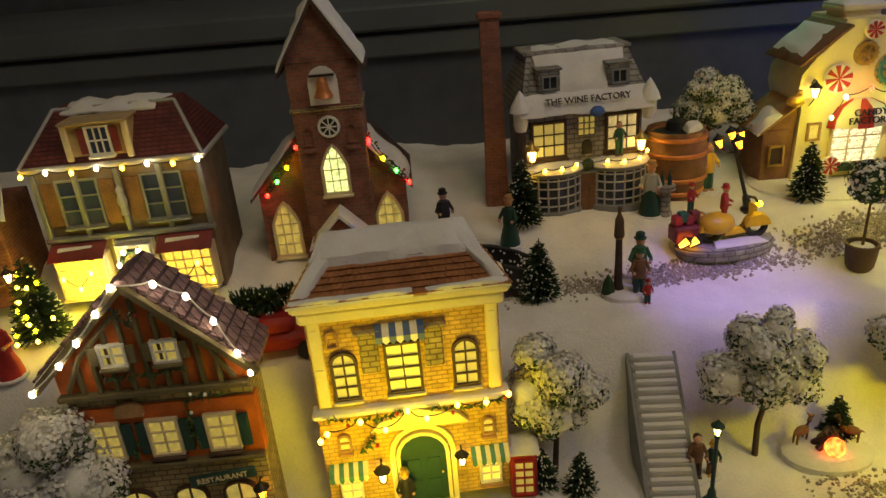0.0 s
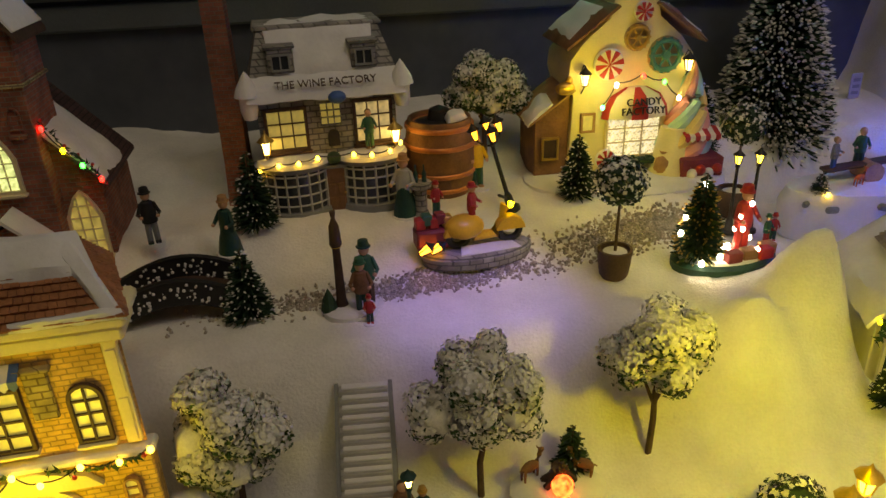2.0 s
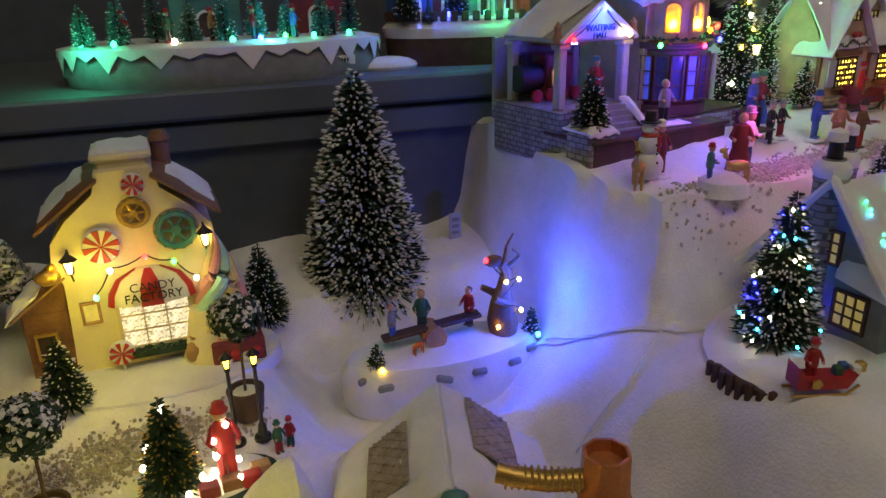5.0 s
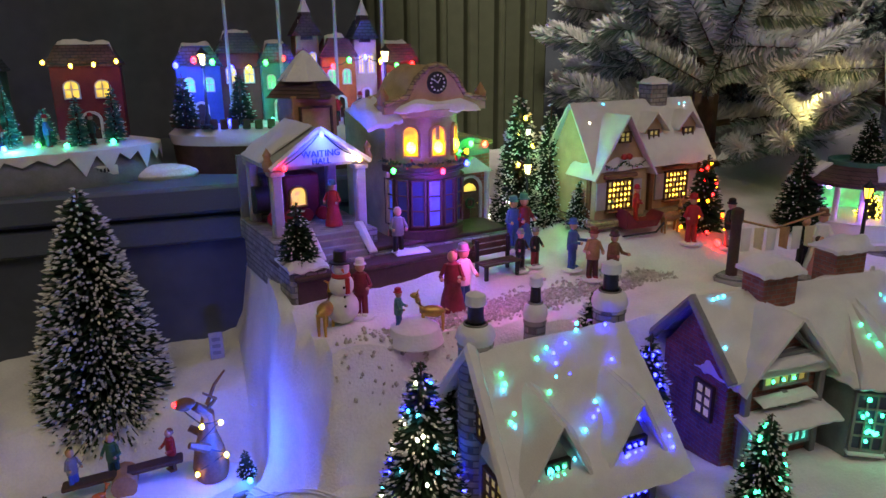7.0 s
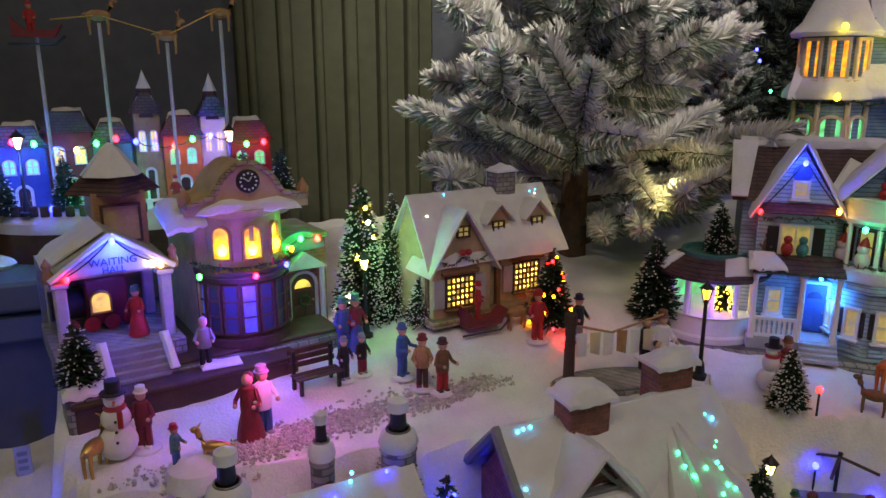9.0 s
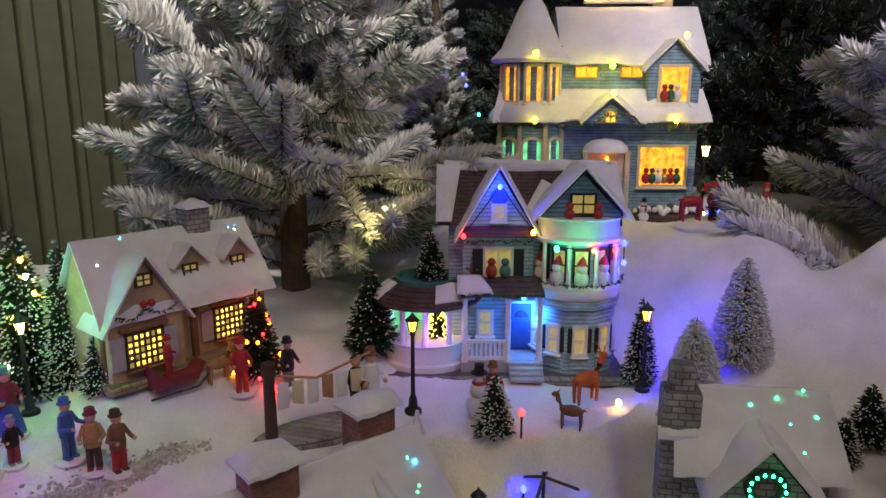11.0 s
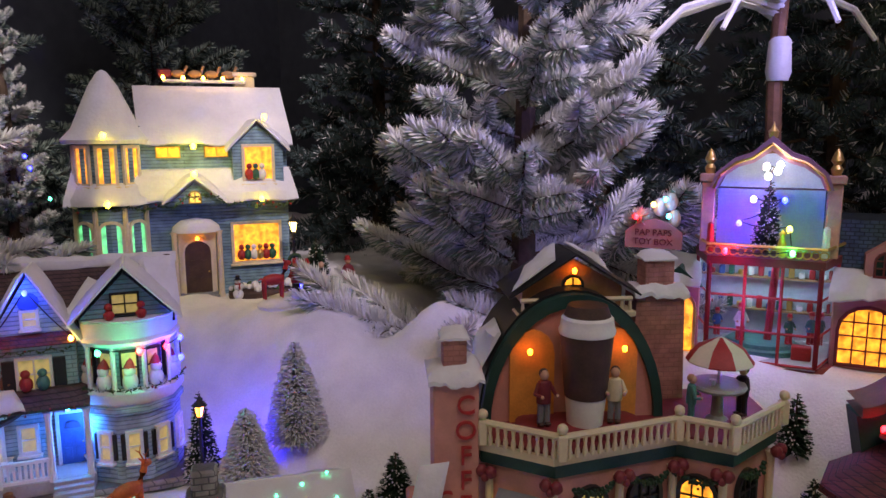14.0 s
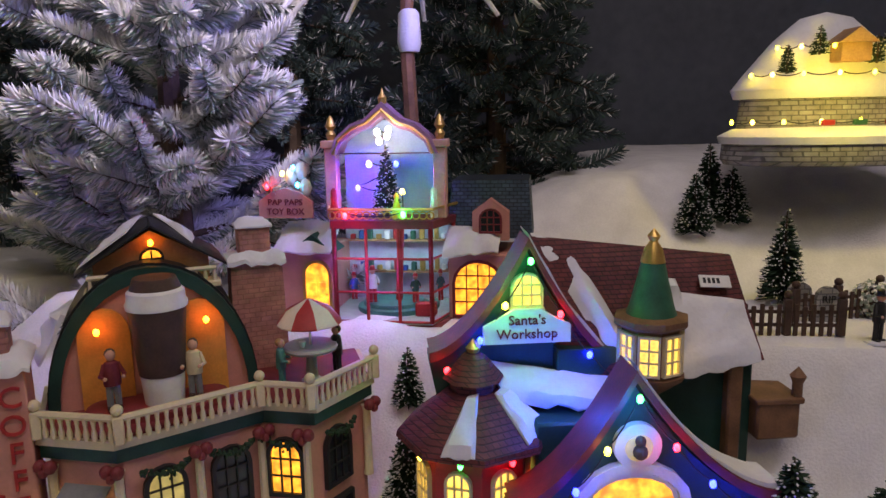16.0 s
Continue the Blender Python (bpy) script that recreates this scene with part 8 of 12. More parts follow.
    part("round_snow", Solid().slab((px - 0.064, py - 0.010, 0.074), (px - 0.050, py - 0.034, 0.074), (px - 0.030, py - 0.020, 0.088), (px - 0.040, py - 0.004, 0.088), 0.005, 6, 6, 0.5).slab((px + 0.010, py - 0.056, 0.076), (px + 0.05, py - 0.038, 0.076), (px + 0.036, py - 0.020, 0.088), (px + 0.010, py - 0.034, 0.088), 0.005, 8, 6, 0.5), SNOW, r)
    part("conservatory_lamp", Solid().ball(px + 0.014, py - 0.006, 0.062, 0.003, 8, 6), glow("green_bulb", (0.04, 1.0, 0.3), 45), r)
    part("conservatory_lamp", Solid().ball(px - 0.030, py - 0.012, 0.062, 0.003, 8, 6), glow("violet_bulb", (0.5, 0.08, 1.0), 45), r)
    fir("decorated_fir", m @ pose(px + 0.012, py - 0.016, 0.028), 0.036, 0.013, "small decorated fir inside the round porch", n=420, seed=3, tip=0.25, stand=False, frost=LED["warm"])
    fir("decorated_fir", m @ pose(px + 0.004, py, 0.088), 0.056, 0.017, "green decorated fir on the round porch roof", n=700, seed=4, tip=0.3, stand=False)
    figurine(m @ pose(px + 0.048, py - 0.022, 0.086), 0.034, WOOD, WOOD, None, "brown bear cub figurine on the porch roof", base=False, hair=WOOD, skin=WOOD)
    part("stone_base", Solid().box(-0.02, 0.04, -0.012, 0.26, 0.16, 0.012, 0.003), STONE, r)
    string_lights(m, [(gx - 0.036, -0.022, 0.142), (gx, -0.022, 0.192), (gx + 0.034, -0.022, 0.146)], ["red", "blue", "warm"], "red, blue and warm bulbs on the Victorian gable", 0.002, 0.0024)
    string_lights(m, [(bx - 0.026, -0.034, 0.132), (bx + 0.010, -0.040, 0.132), (bx + 0.034, -0.026, 0.130), (bx + 0.047, -0.006, 0.132), (bx + 0.047, -0.008, 0.112)], ["teal", "red", "red", "blue", "blue"], "teal, red and blue bulbs round the bay tower", 0.002, 0.0027)
    b = thing("porch_bulb", "pale blue bulb above the Victorian front door", "bulb", m @ pose(0.002, -0.022, 0.078))
    bulb(b, (0, 0, 0), "cyan", 0.0021)


def blue_mansion():
    m = pose(1.835, 0.780, 1.258, 0, 0, -43)
    r = thing("blue_mansion", "blue clapboard mansion with round turret and snow roofs", "model house", m)
    part("wall", Solid().box(0.030, 0.05, 0, 0.215, 0.10, 0.235, 0.001), SIDING_B, r)
    # roofs of snow
    s = Solid()
    s.slab((-0.055, -0.010, 0.212), (0.145, -0.010, 0.212), (0.137, 0.040, 0.288), (-0.060, 0.040, 0.288), 0.008, 26, 12, 0.2, 0.006, 3)
    s.slab((-0.055, 0.105, 0.212), (0.145, 0.105, 0.212), (0.137, 0.040, 0.288), (-0.060, 0.040, 0.288), 0.008, 20, 8, 0.2, 0.006, 4)
    part("main_roof", s, SNOW, r, "thick snow covered roof")
    part("roof_side", Solid().prism([(0.0, 0.212), (0.10, 0.212), (0.040, 0.285)], 0.128, 0.134, m=pose(0, 0, 0, 0, 0, 90) @ Matrix.Diagonal((1, -1, 1, 1))), SIDING_B, r)
    s = Solid()
    s.slab((-0.148, -0.026, 0.136), (0.148, -0.026, 0.136), (0.140, 0.002, 0.176), (-0.138, 0.002, 0.176), 0.008, 34, 8, 0.25, 0.006, 7)
    part("porch_roof", s, SNOW, r, "thick snow covered porch roof")
    # entrance gable
    for sx in (-1, 1):
        part("entrance_gable", Solid().slab((0.010 + sx * 0.040, -0.040, 0.132), (0.010 + sx * 0.040, -0.01, 0.138), (0.010, -0.01, 0.172), (0.010, -0.040, 0.166), 0.006, 6, 6, 0.2), SNOW, r)
    part("gable_front", Solid().prism([(-0.026, 0.132), (0.046, 0.132), (0.010, 0.160)], -0.030, -0.010), SIDING_B, r)
    window(r, face(0.010, -0.030, 0.134), 0.013, 0.014, 2, 2, 0.006, GOLD, PANE_Y, 0.0018)
    # turret with cone
    tx, ty, tr = -0.094, 0.010, 0.046
    part("turret_lower", Solid().lathe([(tr, 0), (tr, 0.128)], 8, tx, ty), SIDING_B, r)
    part("turret_upper", Solid().lathe([(tr - 0.004, 0.150), (tr - 0.004, 0.214), (tr + 0.002, 0.218)], 8, tx, ty), SIDING_B, r)
    part("turret_cone", Solid().lathe([(tr + 0.008, 0.212), (tr + 0.010, 0.217), (tr - 0.004, 0.232), (0.018, 0.286), (0.006, 0.304), (1e-5, 0.307)], 18, tx, ty), SNOW, r, "snow covered cone roof")
    part("turret_skirt", Solid().lathe([(tr + 0.012, 0.134), (tr + 0.012, 0.142), (tr, 0.158), (tr - 0.006, 0.162)], 18, tx, ty), SNOW, r)
    for a in (-135, -90, -45, 180):
        q = radians(a)
        ap = tr * math.cos(pi / 8)
        f = lambda z, k: pose(tx + ap * k * math.cos(q), ty + ap * k * math.sin(q), z, 0, 0, a + 90)
        window(r, f(0.024, 1.0), 0.024, 0.086, 1, 1, 0.008, CREAM, PANE_G, 0.004, CREAM)
        window(r, f(0.162, 0.925), 0.019, 0.044, 1, 1, 0, CREAM, PANE_O, 0.004, CREAM)
        part("corner_post", Solid().lathe([(0.004, 0), (0.0032, 0.006), (0.0032, 0.130)], 8), CREAM, r, m=pose(tx + tr * math.cos(q + pi / 8), ty + tr * math.sin(q + pi / 8), 0))
    fir("window_fir", m @ pose(tx + 0.004, ty - tr - 0.003, 0.024), 0.050, 0.010, "small green fir in the mansion window", n=300, seed=8, tip=0.1, stand=False)
    # upper windows
    for u in (-0.020, 0.042):
        window(r, face(u, -0.0, 0.194), 0.028, 0.012, 2, 1, 0, GOLD, PANE_O, 0.0018)
    dx = 0.096
    part("dormer", Solid().prism([(dx - 0.034, 0.148), (dx + 0.034, 0.148), (dx + 0.034, 0.208), (dx, 0.236), (dx - 0.034, 0.208)], -0.016, 0.03), SIDING_B, r)
    for sx in (-1, 1):
        part("dormer_roof", Solid().slab((dx + sx * 0.042, -0.024, 0.200), (dx + sx * 0.042, 0.03, 0.206), (dx, 0.04, 0.244), (dx, -0.024, 0.242), 0.007, 6, 8, 0.2, 0.002), SNOW, r)
    window(r, face(dx, -0.016, 0.160), 0.036, 0.046, 1, 1, 0, CREAM, PANE_O, 0.004, CREAM)
    window(r, face(dx - 0.005, 0.0, 0.046), 0.062, 0.052, 1, 1, 0, CREAM, PANE_O, 0.004, CREAM)
    rnd = random.Random(3)
    for u, z, k in ((dx, 0.162, 3), (dx - 0.005, 0.048, 6)):
        for i in range(k):
            part("window_toy", Solid().ball(0, 0, 0.007, 0.006, 8, 6, sz=1.3).ball(0, 0, 0.018, 0.004, 7, 5), [RED, GREEN, WHITE, GOLD][i % 4], r, m=pose(u - 0.006 * k / 2 + 0.0085 * i - 0.004, -0.004 if z < 0.1 else -0.020, z))
    # door and porch
    part("door_surround", Solid().box(0.010, -0.006, 0.0, 0.050, 0.014, 0.094, 0.001), CREAM, r)
    door(r, face(0.010, -0.0135, 0.006), 0.034, 0.074, 0.015, WOOD_D, CREAM)
    part("door_hood", Solid().lathe([(0.032, 0.0), (0.030, 0.008), (0.020, 0.016), (1e-5, 0.019)], 16, 0.010, -0.008, 0.092, sy=0.7), SNOW, r)
    for sx in (-1, 1):
        part("column", Solid().lathe([(0.005, 0), (0.004, 0.006), (0.0035, 0.088), (0.005, 0.093)], 8, 0.010 + sx * 0.029, -0.018), CREAM, r)
    for i in range(3):
        part("step", Solid().box(0.010, -0.028 + 0.007 * i, -0.01, 0.052, 0.008, 0.010 + 0.004 * i, 0.0006), GREY, r)
    garland(r, [(-0.14 + 0.28 * i / 16, -0.036 - 0.012 * (abs(i - 8) < 3), 0.132 - 0.006 * (i % 2) + 0.018 * max(0, 1 - abs(i - 9) / 2.5)) for i in range(17)], 0.006, LEAF_L, RED, 9)
    part("chimney", Solid().box(0.088, 0.05, 0.27, 0.028, 0.026, 0.036, 0.001).box(0.088, 0.05, 0.304, 0.034, 0.032, 0.006, 0.001), CREAM, r)
    fb = part("flower_bed", Solid().box(0.092, -0.034, -0.004, 0.090, 0.030, 0.014, 0.003), WOOD_D, r)
    for i in range(30):
        part("flower", Solid().ball(0, 0, 0, rnd.uniform(0.003, 0.006), 6, 5), [SNOW, LEAF_L, SNOW, LEAF_W][i % 4], fb, m=pose(0.05 + 0.0029 * i, -0.034 + rnd.uniform(-0.012, 0.010), 0.012 + rnd.uniform(0, 0.006)))
    part("base", Solid().box(0.0, 0.01, -0.030, 0.29, 0.14, 0.030, 0.006), SNOW, r)
    # sleigh team on the ridge
    rs = part("ridge_sled", Solid().box(0.034, 0.038, 0.294, 0.11, 0.016, 0.004, 0.001), SNOW, r)
    for i in range(4):
        part("toy_deer", Solid().ball(0.0 + 0.022 * i, 0.038, 0.306, 0.0055, 8, 6, sx=1.7).tube([(0.008 + 0.022 * i, 0.038, 0.308), (0.012 + 0.022 * i, 0.038, 0.317)], 0.0022, 5), WOOD_L, rs)
    part("toy_sled", Solid().box(-0.018, 0.038, 0.300, 0.018, 0.010, 0.012, 0.002), MAROON, rs)
    for i in range(5):
        bulb(rs, (-0.020 + 0.026 * i, 0.026, 0.300), "warm", 0.0025)
    for p in ((tx, -0.052, 0.222), (0.104, -0.034, 0.246), (0.012, -0.020, 0.208), (0.010, -0.046, 0.172), (tx, -0.060, 0.137), (0.096, -0.040, 0.137)):
        bulb(r, p, "yellow", 0.0036)
    bulb(r, (0.010, -0.022, 0.084), "amber", 0.0021)
    street_lamp(m @ pose(0.136, -0.044, 0.0), 0.105, "black street lamp with wreath beside the blue mansion", size=0.020)
    w = thing("wreath", "green wreath on the street lamp", "wreath", m @ pose(0.136, -0.050, 0.050))
    part("ring", Solid().put(*torus(0.008, 0.0028)), LEAF, w, m=pose(0, 0, 0, 90, 0, 0))
    snowman(m @ pose(0.058, -0.046, 0.0), 0.034, "small snowman with scarf in the flower bed")


def coffee_house():
    m = pose(1.632, 0.142, 1.115, 0, 0, -58.5)
    r = thing("coffee_house", "pink coffee house with barrel roof, balcony and giant cup", "model house", m)
    # body with a corner towards the viewer
    front = [(-0.101, 0.010), (-0.054, -0.022), (0.043, 0.003), (0.076, -0.019), (0.131, 0.020)]
    plan = front + [(0.140, 0.09), (-0.105, 0.11)]

    def plate(z0, z1, grow, mm, name, n=None):
        cx, cy = 0.01, 0.05
        ps = [(cx + (x - cx) * (1 + grow), cy + (y - cy) * (1 + grow)) for x, y in plan]
        k = len(ps)
        s = Solid().put([(x, y, z0) for x, y in ps] + [(x, y, z1) for x, y in ps], [tuple(range(k - 1, -1, -1)), tuple(range(k, 2 * k))] + [(i, (i + 1) % k, k + (i + 1) % k, k + i) for i in range(k)])
        return part(name, s, mm, r)

    plate(0.0, 0.118, 0.0, PINK, "wall")
    plate(0.118, 0.128, 0.05, GREEN_D, "cornice")
    plate(0.128, 0.134, 0.07, CREAM, "balcony_edge")
    plate(0.134, 0.136, 0.03, MAROON, "terrace_floor")
    rim_line = [(-0.106, 0.003), (-0.054, -0.031), (0.043, -0.006), (0.076, -0.028), (0.139, 0.015)]
    for (x0, y0), (x1, y1) in zip(rim_line, rim_line[1:]):
        rail = part("balustrade", Solid().tube([(x0, y0, 0.152), (x1, y1, 0.152)], 0.0026, 6), CREAM, r)
        n = int(math.hypot(x1 - x0, y1 - y0) / 0.0062)
        me = Solid().lathe([(0.0016, 0), (0.0021, 0.004), (0.0012, 0.009), (0.0019, 0.016)], 6).mesh("baluster", [CREAM])
        for i in range(n + 1):
            part("baluster", me, None, rail, m=pose(x0 + (x1 - x0) * i / n, y0 + (y1 - y0) * i / n, 0.135))
    for x, y in rim_line:
        part("rail_post", Solid().box(x, y, 0.134, 0.007, 0.007, 0.020, 0.001).ball(x, y, 0.158, 0.0042, 8, 6), CREAM, r)

    def on_front(k, q, out, z):
        """A place on one facet of the front, turned with it."""
        (x0, y0), (x1, y1) = front[k], front[k + 1]
        a = math.atan2(y1 - y0, x1 - x0)
        return pose(x0 + (x1 - x0) * q + out * math.sin(a), y0 + (y1 - y0) * q - out * math.cos(a), z, 0, 0, math.degrees(a))

    for k, q, lit in ((1, 0.26, PANE_YD), (1, 0.74, GLASSY), (2, 0.5, PANE_O), (3, 0.42, GLASSY)):
        f = on_front(k, q, 0.001, 0.062)
        window(r, f, 0.024, 0.042, 3, 3, 0.012, BLACK, lit, 0.0035)
        part("window_garland", garland_swag(), LEAF, r, m=f @ pose(0, -0.007, 0.048))
        window(r, on_front(k, q, 0.001, 0.008), 0.026, 0.036, 3, 2, 0, BLACK, GLASSY, 0.003)
    for k, q in ((0, 0.06), (0, 0.97), (1, 0.5), (1, 0.98), (2, 0.96), (3, 0.96)):
        f = on_front(k, q, 0.004, 0.0)
        part("column", Solid().lathe([(0.0045, 0.05), (0.0035, 0.056), (0.0032, 0.106), (0.005, 0.112)], 8), CREAM, r, m=f)
        part("bow", Solid().ball(-0.004, -0.006, 0.114, 0.0050, 7, 5).ball(0.004, -0.006, 0.114, 0.0050, 7, 5).ball(0, -0.008, 0.110, 0.0034, 6, 5), MAROON, r, m=f)
    part("side_awning", Solid().slab((-0.018, -0.024, 0.084), (0.018, -0.024, 0.084), (0.018, -0.001, 0.098), (-0.018, -0.001, 0.098), 0.002, 8, 4, 0.1, 0.001), GREY, r, m=on_front(0, 0.5, 0.0, 0.0))
    part("entrance", Solid().box(0, -0.003, 0.0, 0.028, 0.006, 0.082, 0.001), GREEN_D, r, m=on_front(0, 0.5, 0.0, 0.0))
    bulb(r, tuple(on_front(0, 0.5, 0.014, 0.074).translation), "yellow", 0.0019)
    # barrel roofed pavilion
    ax, ay, aw, ah = -0.027, 0.040, 0.150, 0.106
    arch_o = [(aw / 2 * math.cos(pi * i / 20), ah * math.sin(pi * i / 20)) for i in range(21)]
    arch_i = [(x * 0.90, z * 0.90) for x, z in arch_o]
    part("barrel_roof", Solid().prism([(x * 1.02, z * 1.02) for x, z in arch_o], 0.004, 0.075), BLACK, r, "black barrel roof", m=pose(ax, ay, 0.134))
    rim = Solid()
    for i in range(20):
        (x0, z0), (x1, z1), (x2, z2), (x3, z3) = arch_o[i], arch_o[i + 1], arch_i[i + 1], arch_i[i]
        rim.put([(x0, -0.004, z0), (x1, -0.004, z1), (x2, -0.004, z2), (x3, -0.004, z3), (x0, 0.006, z0), (x1, 0.006, z1), (x2, 0.006, z2), (x3, 0.006, z3)], [(0, 1, 2, 3), (0, 4, 5, 1), (3, 2, 6, 7)])
    part("arch_rim", rim, GREEN_D, r, m=pose(ax, ay, 0.134))
    part("arch_wall", Solid().prism(arch_i, 0.0, 0.003), PINK, r, m=pose(ax, ay, 0.134))
    for u in (-0.034, 0.034):
        part("alcove", Solid().prism(outline(0.036, 0.076, 0.020), -0.002, 0.001), mat("amber_plaster", (0.75, 0.32, 0.06), 0.6, var=0.25), r, m=face(ax + u, ay - 0.0008, 0.136))
        bulb(r, (ax + u - (0.004 if u < 0 else -0.004), ay - 0.012, 0.197), "amber", 0.0022)
    part("round_stage", Solid().lathe([(0.050, 0), (0.050, 0.006), (0.046, 0.007)], 26, ax, ay - 0.016, 0.135, sy=0.6), MAROON, r)
    cup = thing("giant_coffee_cup", "giant paper coffee cup with brown sleeve and white lid", "cup model", m @ pose(ax + 0.004, ay - 0.022, 0.142))
    part("cup_body", Solid().lathe([(0.014, 0), (0.0158, 0.022), (0.0195, 0.072)], 24), WHITE, cup)
    part("sleeve", Solid().lathe([(0.0163, 0.022), (0.0205, 0.072), (0.0198, 0.073)], 24), WOOD_D, cup)
    part("cup_lid", Solid().lathe([(0.0215, 0.072), (0.0220, 0.075), (0.0205, 0.078), (0.0200, 0.084), (0.0180, 0.086), (0.0176, 0.083)], 24), WHITE, cup)
    part("coffee", Solid().lathe([(0.0180, 0.0855), (0.0150, 0.094), (1e-5, 0.095)], 20), WOOD_D, cup)
    for u, c, q in ((-0.030, MAROON, 10), (0.026, CREAM, -15)):
        figurine(m @ pose(ax + u, ay - 0.026, 0.142, 0, 0, q), 0.047, c, GREY, None, "waiter figurine with tray beside the giant cup", base=False, arm=0.7)
    # top dormer house
    dy = ay + 0.022
    part("dormer", Solid().prism([(-0.042, 0), (0.042, 0), (0.042, 0.018), (0, 0.042), (-0.042, 0.018)], 0.0, 0.05), WOOD_L, r, m=pose(ax + 0.004, dy, 0.222))
    part("dormer_floor", Solid().box(ax + 0.004, dy - 0.006, 0.218, 0.098, 0.022, 0.005, 0.001), CREAM, r)
    dr = part("dormer_rail", Solid().tube([(ax - 0.042, dy - 0.014, 0.233), (ax + 0.050, dy - 0.014, 0.233)], 0.002, 6), CREAM, r)
    for i in range(14):
        part("baluster", Solid().lathe([(0.0014, 0), (0.0016, 0.005), (0.001, 0.010)], 6), CREAM, dr, m=pose(ax - 0.040 + 0.0068 * i, dy - 0.014, 0.222))
    s, sn = Solid(), Solid()
    for sx in (-1, 1):
        c0 = ax + 0.004
        s.slab((c0 + sx * 0.054, dy - 0.012, 0.234), (c0 + sx * 0.054, dy + 0.05, 0.234), (c0, dy + 0.05, 0.268), (c0, dy - 0.012, 0.268), 0.004, 8, 8, 0.1)
        sn.slab((c0 + sx * (0.052 if sx < 0 else 0.030), dy - 0.010, 0.240 if sx < 0 else 0.253), (c0 + sx * 0.034, dy + 0.030, 0.250), (c0 + sx * 0.004, dy + 0.044, 0.271), (c0 + sx * 0.016, dy - (0.006 if sx < 0 else -0.016), 0.264), 0.003, 8, 8, 0.8)
    part("dormer_roof", s, BLACK, r)
    part("dormer_snow", sn, SNOW, r)
    window(r, face(ax + 0.004, dy, 0.228), 0.014, 0.021, 2, 3, 0.006, BLACK, PANE_O, 0.002)
    bulb(r, (ax + 0.004, dy - 0.006, 0.255), "amber", 0.0021)
    part("barrel_snow", Solid().slab((ax - 0.078, ay + 0.004, 0.172), (ax - 0.078, ay + 0.045, 0.172), (ax - 0.056, ay + 0.045, 0.210), (ax - 0.058, ay + 0.004, 0.208), 0.006, 8, 8, 0.8, 0.0, 3), SNOW, r)
    # sign tower
    tx = -0.126
    part("tower", Solid().box(tx, 0.018, 0.0, 0.034, 0.034, 0.188, 0.001), PINK, r)
    part("tower_snow", Solid().slab((tx - 0.021, -0.003, 0.186), (tx + 0.021, -0.003, 0.186), (tx + 0.021, 0.039, 0.188), (tx - 0.021, 0.039, 0.188), 0.008, 10, 8, 0.4, 0.008, 4), SNOW, r)
    part("tower_chimney", Solid().box(tx, 0.018, 0.192, 0.018, 0.016, 0.022, 0.001), PINKBRICK, r)
    part("chimney_snow", Solid().slab((tx - 0.011, 0.008, 0.214), (tx + 0.011, 0.008, 0.214), (tx + 0.011, 0.028, 0.214), (tx - 0.011, 0.028, 0.214), 0.005, 6, 6, 0.4, 0.001), SNOW, r)
    for i, ch in enumerate("COFFEE"):
        letters(r, ch, pose(tx + 0.007, 0.0002, 0.166 - 0.0198 * i), 0.021, RED, 0.0012)
    for i, ch in enumerate("CLUB"):
        letters(r, ch, pose(tx - 0.009, 0.0002, 0.092 - 0.0198 * i), 0.019, RED, 0.0012)
    part("side_roof_snow", Solid().slab((tx - 0.040, -0.010, 0.074), (tx - 0.018, -0.014, 0.074), (tx - 0.006, -0.006, 0.126), (tx - 0.028, -0.002, 0.122), 0.004, 8, 10, 0.3, 0.0, 4), SNOW, r)
    part("side_shed", Solid().box(tx - 0.026, 0.02, 0, 0.022, 0.03, 0.088, 0.002), PINK, r)
    # brick chimney behind
    part("brick_chimney", Solid().prism([(-0.024, 0), (0.024, 0), (0.021, 0.120), (-0.021, 0.120)], -0.014, 0.014), PINKBRICK, r, m=pose(0.058, 0.088, 0.11))
    part("brick_chimney_snow", Solid().slab((0.034, 0.070, 0.230), (0.082, 0.070, 0.230), (0.082, 0.106, 0.230), (0.034, 0.106, 0.230), 0.008, 10, 6, 0.5, 0.006, 5), SNOW, r)
    part("chimney_stub", Solid().box(0.058, 0.088, 0.234, 0.026, 0.02, 0.024, 0.001), PINKBRICK, r)
    part("stub_snow", Solid().slab((0.043, 0.076, 0.258), (0.073, 0.076, 0.258), (0.073, 0.100, 0.258), (0.043, 0.100, 0.258), 0.005, 6, 6, 0.5, 0.001, 5), SNOW, r)
    # parasol table
    t = thing("parasol_table", "grey pedestal table under a red and white parasol", "table", m @ pose(0.090, 0.028, 0.136))
    part("table_top", Solid().lathe([(0.021, 0.026), (0.022, 0.028), (0.021, 0.030)], 24), GREY_L, t)
    part("pedestal", Solid().lathe([(0.009, 0), (0.005, 0.003), (0.004, 0.026)], 12), GREY_L, t)
    part("pole", Solid().tube([(0, 0, 0.03), (0, 0, 0.068)], 0.0012, 6), WHITE, t)
    for k in range(8):
        a0, a1 = 2 * pi * k / 8, 2 * pi * (k + 1) / 8
        part("canopy_panel", Solid().lathe([(0.026, 0.048), (0.0262, 0.049), (0.018, 0.060), (0.002, 0.068)], 2, a0=a0, a1=a1), RED if k % 2 else CREAMSTRIPE, t)
    part("cup", Solid().lathe([(0.002, 0.030), (0.003, 0.035)], 8, -0.008, -0.006), WHITE, t)
